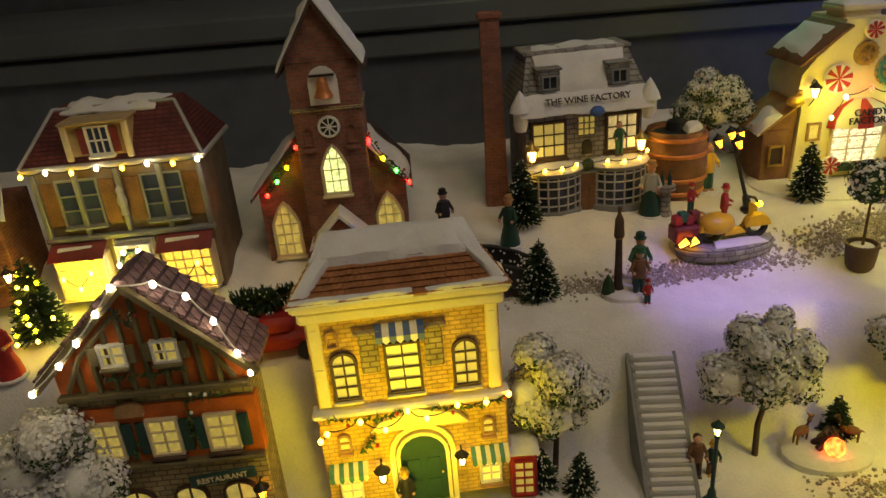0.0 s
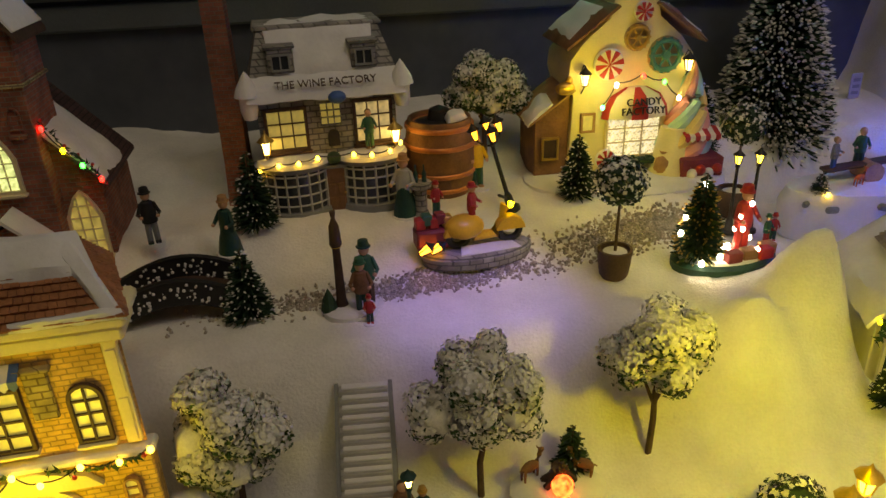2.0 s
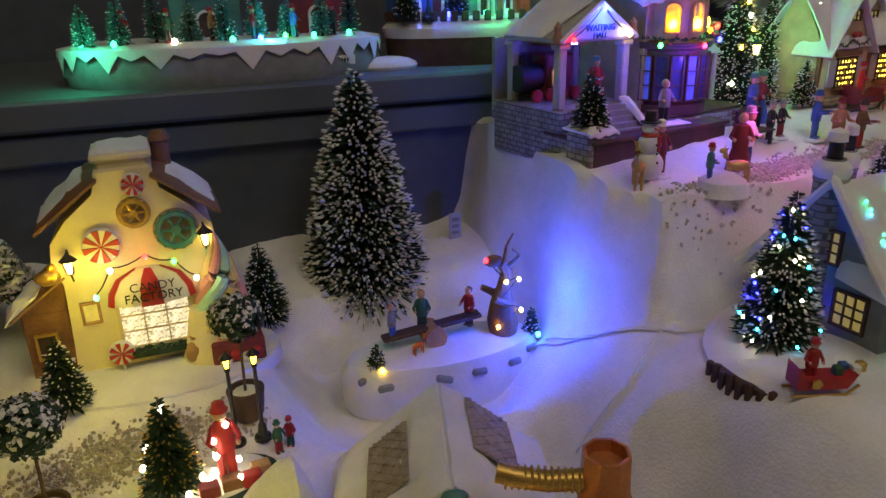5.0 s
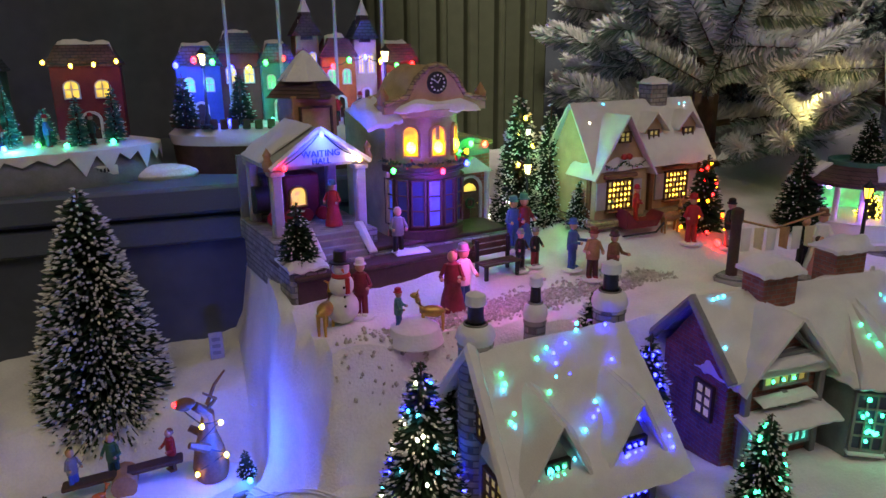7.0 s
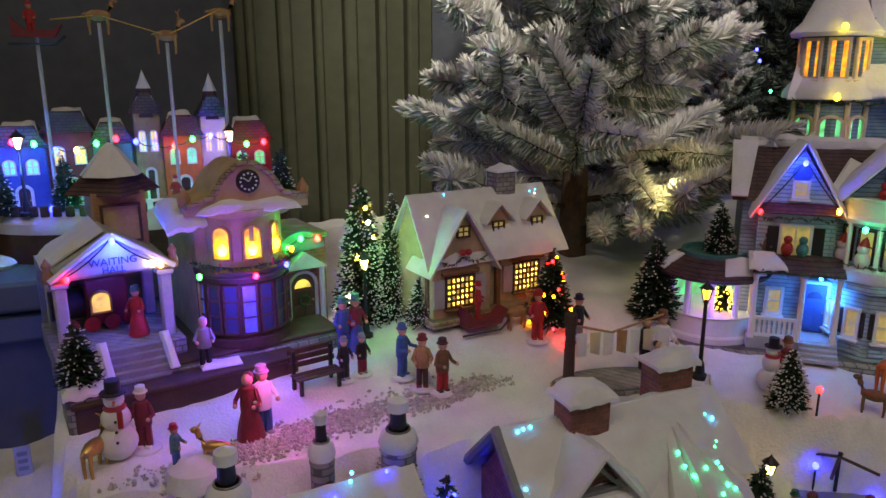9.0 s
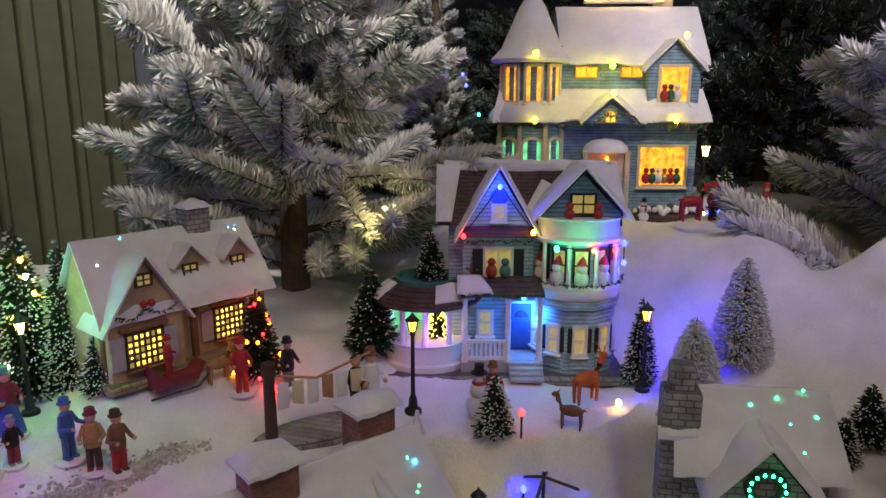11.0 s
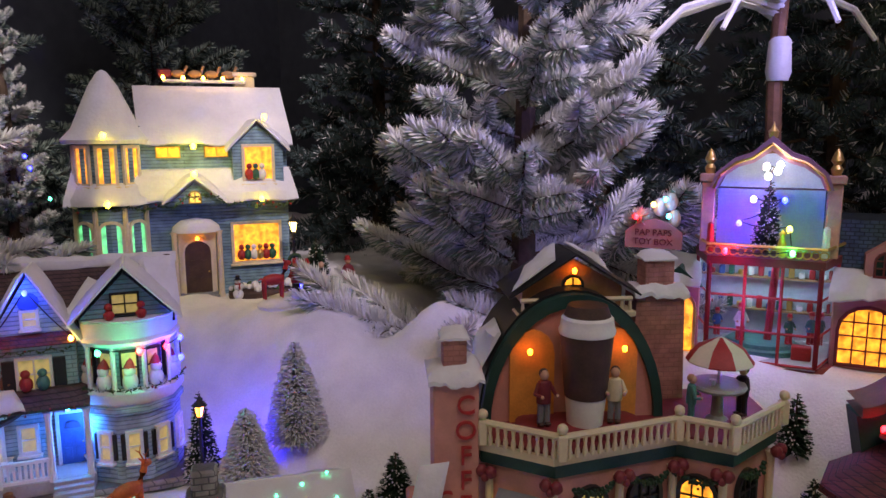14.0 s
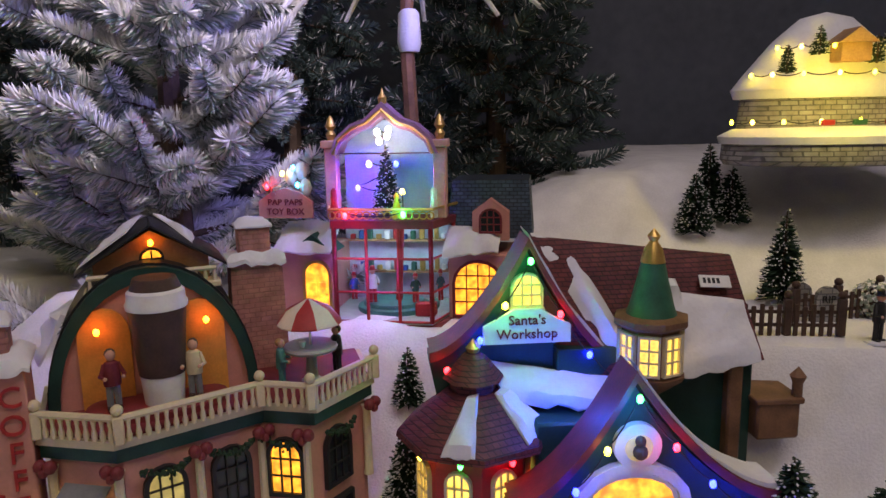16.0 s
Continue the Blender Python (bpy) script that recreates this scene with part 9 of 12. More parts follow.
    figurine(m @ pose(0.064, 0.020, 0.136, 0, 0, 70), 0.042, TEAL, TEAL, None, "teal suited figurine seated at the terrace table", base=False, hair=WOOD_L)
    figurine(m @ pose(0.112, 0.030, 0.136, 0, 0, -70), 0.044, BLACK, BLACK, None, "dark suited figurine at the terrace table", base=False)
    street_lamp(m @ pose(-0.088, -0.030, 0.0), 0.075, "dark green street lamp before the coffee house", m_post=GREEN_D, size=0.016)


def garland_swag():
    """A drooping green swag over a window."""
    s, rnd = Solid(), random.Random(5)
    for i in range(60):
        u = -0.017 + 0.034 * i / 59
        s.ball(u, rnd.gauss(0, 0.0012), -0.007 * math.cos(pi * u / 0.036) + rnd.gauss(0, 0.0012), rnd.uniform(0.0010, 0.0018), 5, 4)
    return s


def toy_tower():
    m = pose(1.885, 0.056, 1.235, 0, 0, -90)
    r = thing("toy_box_shop", "glass fronted toy shop with lit dome stage and gilded gable", "model shop", m)
    part("base", Solid().lathe([(0.085, 0), (0.085, 0.010), (0.078, 0.016)], 8, 0, 0.03, sx=1.0, sy=0.8, m=pose(0, 0, 0)), MAROON, r)
    plan = [(-0.066, 0.03), (-0.050, -0.022), (0.050, -0.022), (0.066, 0.03)]
    gl = bpy.data.materials.new("clear_glass")
    gl.use_nodes = True
    b = gl.node_tree.nodes["Principled BSDF"]
    b.inputs["Transmission Weight"].default_value, b.inputs["Roughness"].default_value, b.inputs["IOR"].default_value = 1.0, 0.02, 1.1
    part("shop_floor", Solid().prism([(x, y) for x, y in plan] + [(0.066, 0.09), (-0.066, 0.09)], 0.016, 0.020, m=Matrix(((1, 0, 0, 0), (0, 0, 1, 0), (0, 1, 0, 0), (0, 0, 0, 1)))), GREY_L, r)
    part("shop_ceiling", Solid().prism([(x * 1.06, y * 1.1) for x, y in plan] + [(0.070, 0.09), (-0.070, 0.09)], 0.116, 0.124, m=Matrix(((1, 0, 0, 0), (0, 0, 1, 0), (0, 1, 0, 0), (0, 0, 0, 1)))), MAROON, r)
    part("shop_back", Solid().box(0, 0.088, 0.016, 0.132, 0.006, 0.10, 0.001), mat("pale_shop_wall", (0.55, 0.62, 0.66), 0.6, var=0.2), r)
    for z in (0.052, 0.088):
        part("shelf", Solid().box(0, 0.080, z, 0.12, 0.014, 0.002), WOOD_L, r)
        for i in range(12):
            part("shelf_toy", Solid().box(-0.055 + 0.010 * i, 0.078, z + 0.002, 0.006, 0.006, 0.006 + 0.004 * (i % 3), 0.001), [RED, BLUE, GREEN, GOLD, WHITE][i % 5], r)
    frame_b = Solid()
    for (x0, y0), (x1, y1) in zip(plan, plan[1:]):
        ln = math.hypot(x1 - x0, y1 - y0)
        n = 3 if ln > 0.08 else 1
        for i in range(n + 1):
            x, y = x0 + (x1 - x0) * i / n, y0 + (y1 - y0) * i / n
            part("mullion", Solid().tube([(x, y, 0.018), (x, y, 0.118)], 0.0018 if 0 < i < n else 0.0026, 6), RED, r)
        for z in (0.019, 0.050, 0.085, 0.117):
            part("transom", Solid().tube([(x0, y0, z), (x1, y1, z)], 0.0014, 5), RED, r)
        g = part("glass", Solid().put([(x0, y0, 0.018), (x1, y1, 0.018), (x1, y1, 0.118), (x0, y0, 0.118)], [(0, 1, 2, 3)]), gl, r)
        g.visible_shadow = False
    part("shop_lamp", Solid().box(0, 0.04, 0.1145, 0.09, 0.03, 0.0012), glow("shop_ceiling_light", (0.55, 0.9, 1.0), 5), r)
    part("carousel", Solid().lathe([(0.040, 0.020), (0.040, 0.025), (0.034, 0.026), (0.033, 0.030), (0.024, 0.031)], 24, 0, 0.034), TEAL, r)
    part("striped_pole", Solid().tube([(0.006, 0.03, 0.03), (0.010, 0.03, 0.115)], 0.0038, 8), RED, r)
    for u, y, c, hh in ((-0.020, 0.016, WHITE, 0.040), (0.026, 0.020, GREEN, 0.032), (-0.044, 0.030, BLUE, 0.030), (0.046, 0.028, TEAL, 0.034)):
        figurine(m @ pose(u, y, 0.030, 0, 0, 20), hh, c, RED, RED, "small painted figurine in the toy shop window", base=False)
    part("toy_crate", Solid().box(0.038, 0.004, 0.020, 0.018, 0.012, 0.014, 0.001), RED, r)
    rl = part("gilded_rail", Solid().tube([(-0.070, 0.03, 0.136), (-0.053, -0.026, 0.136), (0.053, -0.026, 0.136), (0.070, 0.03, 0.136)], 0.0016, 6), GOLD, r)
    for i in range(15):
        part("rail_scroll", Solid().put(*torus(0.0036, 0.0008, 12, 5)), GOLD, rl, m=pose(-0.050 + 0.0072 * i, -0.026, 0.130, 90, 0, 0))
    # stage with arched gable
    back = bpy.data.materials.new("painted_sky_backdrop")
    part("stage_back", Solid().prism([(-0.050, 0.124), (0.050, 0.124), (0.050, 0.190)] + [(0.050 * math.cos(pi * i / 10), 0.190 + 0.034 * math.sin(pi * i / 10)) for i in range(1, 10)] + [(-0.050, 0.190)], 0.030, 0.034), mat("stage_sky", (0.45, 0.60, 0.72), 0.5, var=0.25, scale=25, col2=(0.30, 0.42, 0.62)), r)
    bpy.data.materials.remove(back)
    hw = [(-0.056, 0.190), (-0.050, 0.206), (-0.034, 0.220), (-0.018, 0.226), (0, 0.242), (0.018, 0.226), (0.034, 0.220), (0.050, 0.206), (0.056, 0.190)]
    part("gable_arch", Solid().ring(hw, [(x * 0.86, 0.190 + (z - 0.190) * 0.72) for x, z in hw], -0.006, 0.020), mat("lilac_gilt", (0.45, 0.25, 0.40), 0.4, metal=0.3, var=0.3), r)
    part("gable_gilding", Solid().tube([(x * 0.92, -0.008, 0.190 + (z - 0.190) * 0.85) for x, z in hw], 0.0018, 6), GOLD, r)
    for sx in (-1, 1):
        part("stage_column", Solid().box(sx * 0.057, 0.006, 0.124, 0.013, 0.014, 0.072, 0.001).box(sx * 0.057, 0.006, 0.196, 0.018, 0.019, 0.008, 0.001), mat("peach_column", (0.62, 0.36, 0.30), 0.5, var=0.25), r)
        part("urn", Solid().lathe([(0.004, 0), (0.0055, 0.006), (0.003, 0.010), (0.0058, 0.014), (0.003, 0.022), (1e-5, 0.026)], 10, sx * 0.057, 0.006, 0.204), GOLD, r)
        part("toy_soldier", Solid().lathe([(0.004, 0), (0.004, 0.010), (0.003, 0.016), (0.0035, 0.020), (0.003, 0.028), (0.001, 0.030)], 8, sx * 0.052, -0.010, 0.126), RED if sx < 0 else WHITE, r)
    part("finial", Solid().lathe([(0.004, 0.240), (0.005, 0.246), (0.002, 0.250), (1e-5, 0.256)], 8), GOLD, r)
    fir("stage_fir", m @ pose(0.0, 0.006, 0.126), 0.074, 0.015, "glittering little fir on the toy shop stage", n=700, seed=9, tip=0.5, stand=False, frost=GLITTER)
    part("stage_figure", Solid().lathe([(0.005, 0), (0.004, 0.012), (0.002, 0.018), (0.003, 0.022), (1e-5, 0.026)], 8, 0.014, -0.012, 0.126), YELLOW, r)
    string_lights(m, [(-0.004, -0.010, 0.212), (0.006, -0.010, 0.208), (-0.002, -0.011, 0.203), (0.008, -0.011, 0.214)], ["white"], "cluster of white bulbs under the toy shop gable", 0.0, 0.0031)
    string_lights(m, [(-0.014, -0.008, 0.180), (0.014, -0.008, 0.180), (-0.026, -0.010, 0.156), (0.020, -0.010, 0.152), (0.024, -0.028, 0.131), (-0.036, -0.028, 0.130)], ["yellow", "blue", "blue", "yellow", "green", "red"], "coloured bulbs strung over the toy shop stage", 0.004, 0.0027)
    # side wings
    part("right_wing", Solid().box(0.096, 0.05, 0, 0.066, 0.08, 0.084, 0.001), PINK, r)
    part("right_roof", Solid().prism([(0.058, 0.098), (0.150, 0.098), (0.146, 0.160), (0.066, 0.160)], 0.03, 0.10), SHINGLE_B, r)
    part("right_snow", Solid().slab((0.058, -0.004, 0.084), (0.116, 0.0, 0.090), (0.118, 0.032, 0.108), (0.060, 0.03, 0.110), 0.007, 12, 8, 0.5, 0.003, 6), SNOW, r)
    part("dormer", Solid().prism([(0.088, 0.098), (0.126, 0.098), (0.126, 0.128), (0.107, 0.142), (0.088, 0.128)], 0.016, 0.05), PINK, r)
    window(r, face(0.107, 0.016, 0.108), 0.020, 0.022, 3, 3, 0.009, MAROON, GLASSY, 0.002)
    window(r, face(0.094, 0.010, 0.020), 0.048, 0.056, 4, 4, 0.022, MAROON, PANE_O, 0.003)
    part("left_wing", Solid().box(-0.092, 0.05, 0, 0.060, 0.08, 0.090, 0.001), PINK, r)
    door(r, face(-0.080, 0.010, 0.014), 0.026, 0.060, 0.013, PANE_O, GOLD)
    part("left_gable", Solid().prism([(-0.108, 0.086), (-0.058, 0.086), (-0.082, 0.106)], 0.0, 0.05), GREEN_D, r)
    part("left_snow", Solid().slab((-0.124, -0.006, 0.088), (-0.060, -0.006, 0.088), (-0.060, 0.05, 0.112), (-0.124, 0.05, 0.112), 0.006, 12, 8, 0.5, 0.004, 8), SNOW, r)
    sg = part("sign", Solid().prism([(-0.142, 0.122), (-0.082, 0.122), (-0.082, 0.140), (-0.096, 0.150), (-0.112, 0.154), (-0.128, 0.150), (-0.142, 0.140)], 0.010, 0.014), PINK, r)
    letters(sg, "PAP PAPS", pose(-0.112, 0.0095, 0.139), 0.0095, MAROON)
    letters(sg, "TOY BOX", pose(-0.112, 0.0095, 0.129), 0.0095, MAROON)
    for i, (x, z, c) in enumerate(((-0.130, 0.156, "red"), (-0.112, 0.170, "warm"), (-0.096, 0.158, "cyan"), (-0.100, 0.176, "cyan"))):
        part("rooftop_toy", Solid().ball(x + 0.004, 0.02, z - 0.004, 0.007, 8, 6, sz=1.4), WHITE, r)
        bulb(r, (x, 0.006, z), c, 0.0025)


def workshop():
    m = pose(1.721, -0.167, 1.150, 0, 0, -77)
    r = thing("santas_workshop", "green toy workshop with swooping maroon roofs and lights", "model house", m)
    ax, za = -0.072, 0.214
    part("wall", Solid().box(0.03, 0.045, 0, 0.16, 0.09, 0.13, 0.001), GREEN_D, r)
    # main roof to the side
    part("main_roof", Solid().slab((-0.040, 0.004, 0.100), (0.112, -0.012, 0.118), (0.106, 0.040, 0.192), (-0.070, 0.040, 0.214), 0.005, 12, 10, 0.1), SHINGLE, r)
    part("main_roof_back", Solid().slab((-0.070, 0.10, 0.11), (0.112, 0.10, 0.11), (0.106, 0.040, 0.192), (-0.070, 0.040, 0.214), 0.005, 12, 8, 0.1), SHINGLE, r)
    sn = Solid()
    sn.slab((0.000, -0.022, 0.104), (0.108, -0.014, 0.122), (0.104, 0.012, 0.160), (0.030, 0.016, 0.172), 0.006, 18, 10, 0.5, 0.006, 3)
    sn.slab((-0.012, 0.010, 0.128), (0.012, -0.006, 0.124), (-0.030, 0.040, 0.206), (-0.062, 0.044, 0.216), 0.006, 8, 12, 0.4, 0.0, 5)
    sn.slab((0.010, -0.010, 0.122), (0.066, -0.008, 0.126), (0.050, 0.020, 0.178), (0.030, 0.020, 0.180), 0.006, 8, 8, 0.6, 0.0, 6)
    part("main_snow", sn, SNOW, r)
    part("end_gable", Solid().prism([(-0.006, 0.10), (0.096, 0.10), (0.040, 0.188)], 0.100, 0.106, m=pose(0, 0, 0, 0, 0, 90) @ Matrix.Diagonal((1, -1, 1, 1))), GREEN_D, r)

    # swooping gables
    def swoop(cx, half, z_lo, z_hi, y, dep, name, right=1.0, z_left=None):
        zl = z_lo if z_left is None else z_left
        prof = []
        for i in range(13):
            q = i / 12
            prof.append((cx - half * q, z_hi - (z_hi - zl) * (1 - (1 - q) ** 1.7)))
        left = list(reversed(prof))
        rt = [(cx + half * right * i / 12, z_hi - (z_hi - z_lo) * (1 - (1 - i / 12) ** 1.7)) for i in range(1, 13)]
        line = left + rt
        part(name, Solid().prism([(x, z - 0.006) for x, z in line] + [(cx + half * right * 0.7, 0.0), (cx - half * 0.7, 0.0)], y, y + dep), GREEN_D, r)
        s = Solid()
        n = len(line)
        vs = [(x, yy, z + dz) for dz in (-0.003, 0.005) for yy in (y - 0.012, y + dep) for x, z in line]
        fs = []
        for i in range(n - 1):
            fs += [(i, i + 1, n + i + 1, n + i), (2 * n + i, 3 * n + i, 3 * n + i + 1, 2 * n + i + 1), (i, 2 * n + i, 2 * n + i + 1, i + 1)]
        part(name + "_roof", Solid().put(vs, fs), MAROON, r)
        line_all, line = line, line[12:]
        n = len(line)
        vs = [(x, yy, z + (0.0055 if dz == 0 else 0.0085 + 0.004 * noise.noise(Vector((x * 60, yy * 40, 0))))) for dz in (0, 1) for yy in (y - 0.010, y + dep * 0.5, y + dep) for x, z in line]
        fs = []
        for k in range(2):
            for i in range(n - 1):
                fs.append((3 * n + k * n + i, 3 * n + k * n + i + 1, 3 * n + (k + 1) * n + i + 1, 3 * n + (k + 1) * n + i))
        for i in range(n - 1):
            fs.append((i, i + 1, 3 * n + i + 1, 3 * n + i))
        part(name + "_snow", Solid().put(vs, fs), SNOW, r)
        return line_all

    l1 = swoop(ax, 0.078, 0.104, za, 0.014, 0.026, "sign_gable", 1.20, 0.126)
    l2 = swoop(-0.014, 0.086, 0.040, 0.134, -0.068, 0.024, "door_gable", 1.25)
    window(r, face(ax, 0.013, 0.164), 0.022, 0.024, 3, 3, 0.010, CREAM, PANE_Y, 0.002, CREAM)
    sg = part("sign", Solid().prism([(-0.034, 0), (0.034, 0), (0.034, 0.014), (0.022, 0.020), (0.010, 0.027), (-0.010, 0.027), (-0.022, 0.020), (-0.034, 0.014)], -0.004, 0), WHITE, r, m=face(ax - 0.003, -0.002, 0.138))
    letters(sg, "Santa's", pose(0, -0.0046, 0.0185), 0.0108, MAROON, 0.0008)
    letters(sg, "Workshop", pose(0, -0.0046, 0.0075), 0.0108, MAROON, 0.0008)
    part("ledge_snow", Solid().slab((ax - 0.020, -0.016, 0.098), (0.014, -0.030, 0.086), (0.020, 0.004, 0.098), (ax - 0.040, 0.012, 0.120), 0.007, 14, 8, 0.4, 0.006, 7), SNOW, r)
    part("ledge", Solid().box(-0.03, -0.014, 0.0, 0.09, 0.05, 0.086, 0.002), GREEN_D, r)
    # workshop door with teddy arch
    door(r, face(-0.012, -0.069, 0.0), 0.062, 0.058, 0.020, PANE_O, WHITE)
    part("door_arch", Solid().ring(outline(0.070, 0.062, 0.026, 0.008), outline(0.070, 0.062, 0.026), -0.006, 0.001), WHITE, r, m=face(-0.012, -0.069, 0))
    part("arch_crest", Solid().lathe([(0.017, 0), (0.017, 0.006), (0.012, 0.007)], 22, m=pose(-0.010, -0.069, 0.082, 90, 0, 0)), WHITE, r)
    part("crest_window", Solid().lathe([(0.010, 0.0), (0.010, 0.0078)], 18, m=pose(-0.010, -0.069, 0.082, 90, 0, 0)), PANE_YD, r)
    part("teddy", Solid().ball(-0.010, -0.079, 0.080, 0.0055, 8, 6).ball(-0.010, -0.079, 0.088, 0.004, 8, 6), WOOD_D, r)
    # oriel turret
    ox, oy, orr = 0.020, -0.012, 0.026
    part("oriel_base", Solid().lathe([(0.008, 0.096), (orr, 0.110), (orr + 0.002, 0.114)], 8, ox, oy), WOOD, r)
    part("oriel", Solid().lathe([(orr - 0.003, 0.112), (orr - 0.003, 0.152)], 8, ox, oy), WOOD, r)
    for k in range(8):
        a = 2 * pi * (k + 0.5) / 8
        ap = (orr - 0.003) * math.cos(pi / 8)
        window(r, pose(ox + ap * math.cos(a), oy + ap * math.sin(a), 0.118, 0, 0, math.degrees(a) + 90), 0.013, 0.028, 2, 3, 0, CREAM, PANE_Y, 0.0018)
    part("oriel_cornice", Solid().lathe([(orr, 0.151), (orr + 0.003, 0.154), (orr + 0.003, 0.158), (orr - 0.004, 0.160)], 8, ox, oy), WOOD, r)
    part("oriel_roof", Solid().lathe([(0.020, 0.158), (0.017, 0.166), (0.012, 0.186), (0.0085, 0.202)], 14, ox, oy), GREEN, r)
    part("finial", Solid().lathe([(0.0095, 0.200), (0.007, 0.210), (0.003, 0.216), (0.005, 0.220), (1e-5, 0.226)], 12, ox, oy), GOLD, r)
    # balcony and corner post on the far side
    part("corner_post", Solid().box(0.092, -0.004, 0, 0.012, 0.012, 0.13, 0.002), WOOD, r)
    part("balcony", Solid().box(0.128, 0.010, 0.050, 0.036, 0.044, 0.032, 0.002).box(0.128, 0.010, 0.080, 0.040, 0.048, 0.005, 0.001), WOOD, r)
    part("balcony_post", Solid().lathe([(0.004, 0.08), (0.004, 0.096), (0.0065, 0.102), (1e-5, 0.110)], 10, 0.144, -0.008), WOOD, r)
    window(r, pose(0.111, 0.045, 0.094, 0, 0, 90), 0.018, 0.040, 2, 3, 0.008, CREAM, PANE_YD, 0.002)
    # octagonal hut
    hx, hy = -0.117, -0.006
    part("hut", Solid().lathe([(0.046, 0), (0.046, 0.072)], 8, hx, hy), RED, r)
    part("hut_roof", Solid().lathe([(0.061, 0.068), (0.060, 0.073), (0.020, 0.104)], 8, hx, hy), SHINGLE, r)
    part("hut_cupola", Solid().lathe([(0.018, 0.098), (0.018, 0.112), (0.024, 0.113), (0.010, 0.130), (0.004, 0.134)], 8, hx, hy), SHINGLE, r)
    part("finial", Solid().lathe([(0.004, 0.132), (0.006, 0.137), (1e-5, 0.144)], 8, hx, hy), GOLD, r)
    part("hut_snow", Solid().slab((hx - 0.030, hy - 0.050, 0.074), (hx - 0.006, hy - 0.056, 0.073), (hx + 0.002, hy - 0.016, 0.105), (hx - 0.006, hy - 0.018, 0.104), 0.005, 8, 8, 0.5, 0.003, 4).slab((hx + 0.034, hy - 0.044, 0.075), (hx + 0.056, hy - 0.012, 0.075), (hx + 0.020, hy - 0.004, 0.104), (hx + 0.014, hy - 0.014, 0.104), 0.006, 8, 8, 0.5, 0.0, 4), SNOW, r)
    for a in (-112.5, -67.5, -22.5, -157.5):
        q = radians(a)
        ap = 0.046 * math.cos(pi / 8)
        window(r, pose(hx + ap * math.cos(q), hy + ap * math.sin(q), 0.020, 0, 0, a + 90), 0.017, 0.034, 3, 3, 0.008, CREAM, PANE_Y, 0.002, CREAM)
    string_lights(m, [(hx - 0.044, hy - 0.034, 0.066), (hx - 0.016, hy - 0.050, 0.065), (hx + 0.022, hy - 0.049, 0.065), (hx + 0.048, hy - 0.022, 0.066)], ["yellow", "green", "red", "red"], "coloured bulbs round the hut eaves", 0.003, 0.0022)
    pick = [l1[i] for i in (2, 6, 9, 12, 15, 18, 22)]
    string_lights(m, [(x, -0.004, z - 0.012) for x, z in pick], ["red", "blue", "yellow", "green", "red", "blue", "yellow"], "coloured bulbs along the workshop sign gable", 0.004, 0.0025)
    pick = [l2[i] for i in (3, 6, 9, 12, 15, 18, 21)]
    string_lights(m, [(x, -0.086, z - 0.012) for x, z in pick], ["blue", "blue", "yellow", "green", "red", "blue", "blue"], "coloured bulbs along the workshop door gable", 0.004, 0.0025)
    price_tag(m @ pose(0.082, 0.012, 0.172, -40, 4, 0))


def castle():
    m = pose(2.065, -0.432, 1.400, 0, 0, -80)
    r = thing("alpine_village_piece", "lit alpine mountain village on a stone wall base", "village piece", m)
    part("base", Solid().lathe([(0.120, 0), (0.124, 0.006), (0.122, 0.028)], 30, sy=0.6), STONE, r)
    part("base_snow", Solid().lathe([(0.126, 0.024), (0.128, 0.032), (0.112, 0.040), (1e-5, 0.044)], 30, sy=0.6), SNOW, r)
    part("upper_rock", Solid().lathe([(0.100, 0.040), (0.098, 0.070), (0.090, 0.088)], 20, 0, 0.02, sy=0.5), STONE, r)
    part("terrace_snow", Solid().lathe([(0.102, 0.074), (0.106, 0.084), (0.094, 0.100), (0.060, 0.140), (0.030, 0.165), (1e-5, 0.172)], 26, 0, 0.025, sy=0.55), SNOW, r)
    for x, z in ((-0.07, 0.10), (-0.035, 0.12), (0.03, 0.11), (0.045, 0.125)):
        fir("mini_fir", m @ pose(x, -0.030, z), 0.032, 0.010, "tiny frosted fir on the alpine piece", n=240, seed=int(abs(x) * 999), stand=False)
    part("chalet", Solid().box(0.0, -0.03, 0.112, 0.034, 0.024, 0.020, 0.001).prism([(-0.022, 0.132), (0.022, 0.132), (0.0, 0.148)], -0.046, -0.014), WOOD_L, r)
    for k in range(3):
        part("parked_sled", Solid().box(-0.04 + 0.035 * k, -0.066, 0.044, 0.014, 0.006, 0.006, 0.001), [RED, GREEN, MAROON][k], r)
    for z, rr, n in ((0.048, 0.118, 9), (0.100, 0.098, 8), (0.130, 0.070, 6)):
        string_lights(m, [(rr * math.cos(pi + pi * (i + 0.5) / n), 0.01 + 0.58 * rr * math.sin(pi + pi * (i + 0.5) / n), z) for i in range(n)], ["yellow", "warm"], "warm bulbs along a terrace of the alpine piece", 0.004, 0.0024)


victorian()
blue_mansion()
coffee_house()
toy_tower()
workshop()
castle()


# ---- trees ----
def sprays(mats, seed, frost, needle, lift, gap):
    """Branches in three lengths, to be shared by the firs."""
    return {0.28: [spray_mesh("branch", 0.28, mats, seed + k, 5, frost, needle, lift, gap) for k in range(3)],
            0.18: [spray_mesh("branch", 0.18, mats, seed + 5 + k, 4, frost, needle, lift, gap) for k in range(3)],
            0.10: [spray_mesh("branch", 0.10, mats, seed + 9 + k, 3, frost, needle * 0.9, lift, gap) for k in range(2)]}


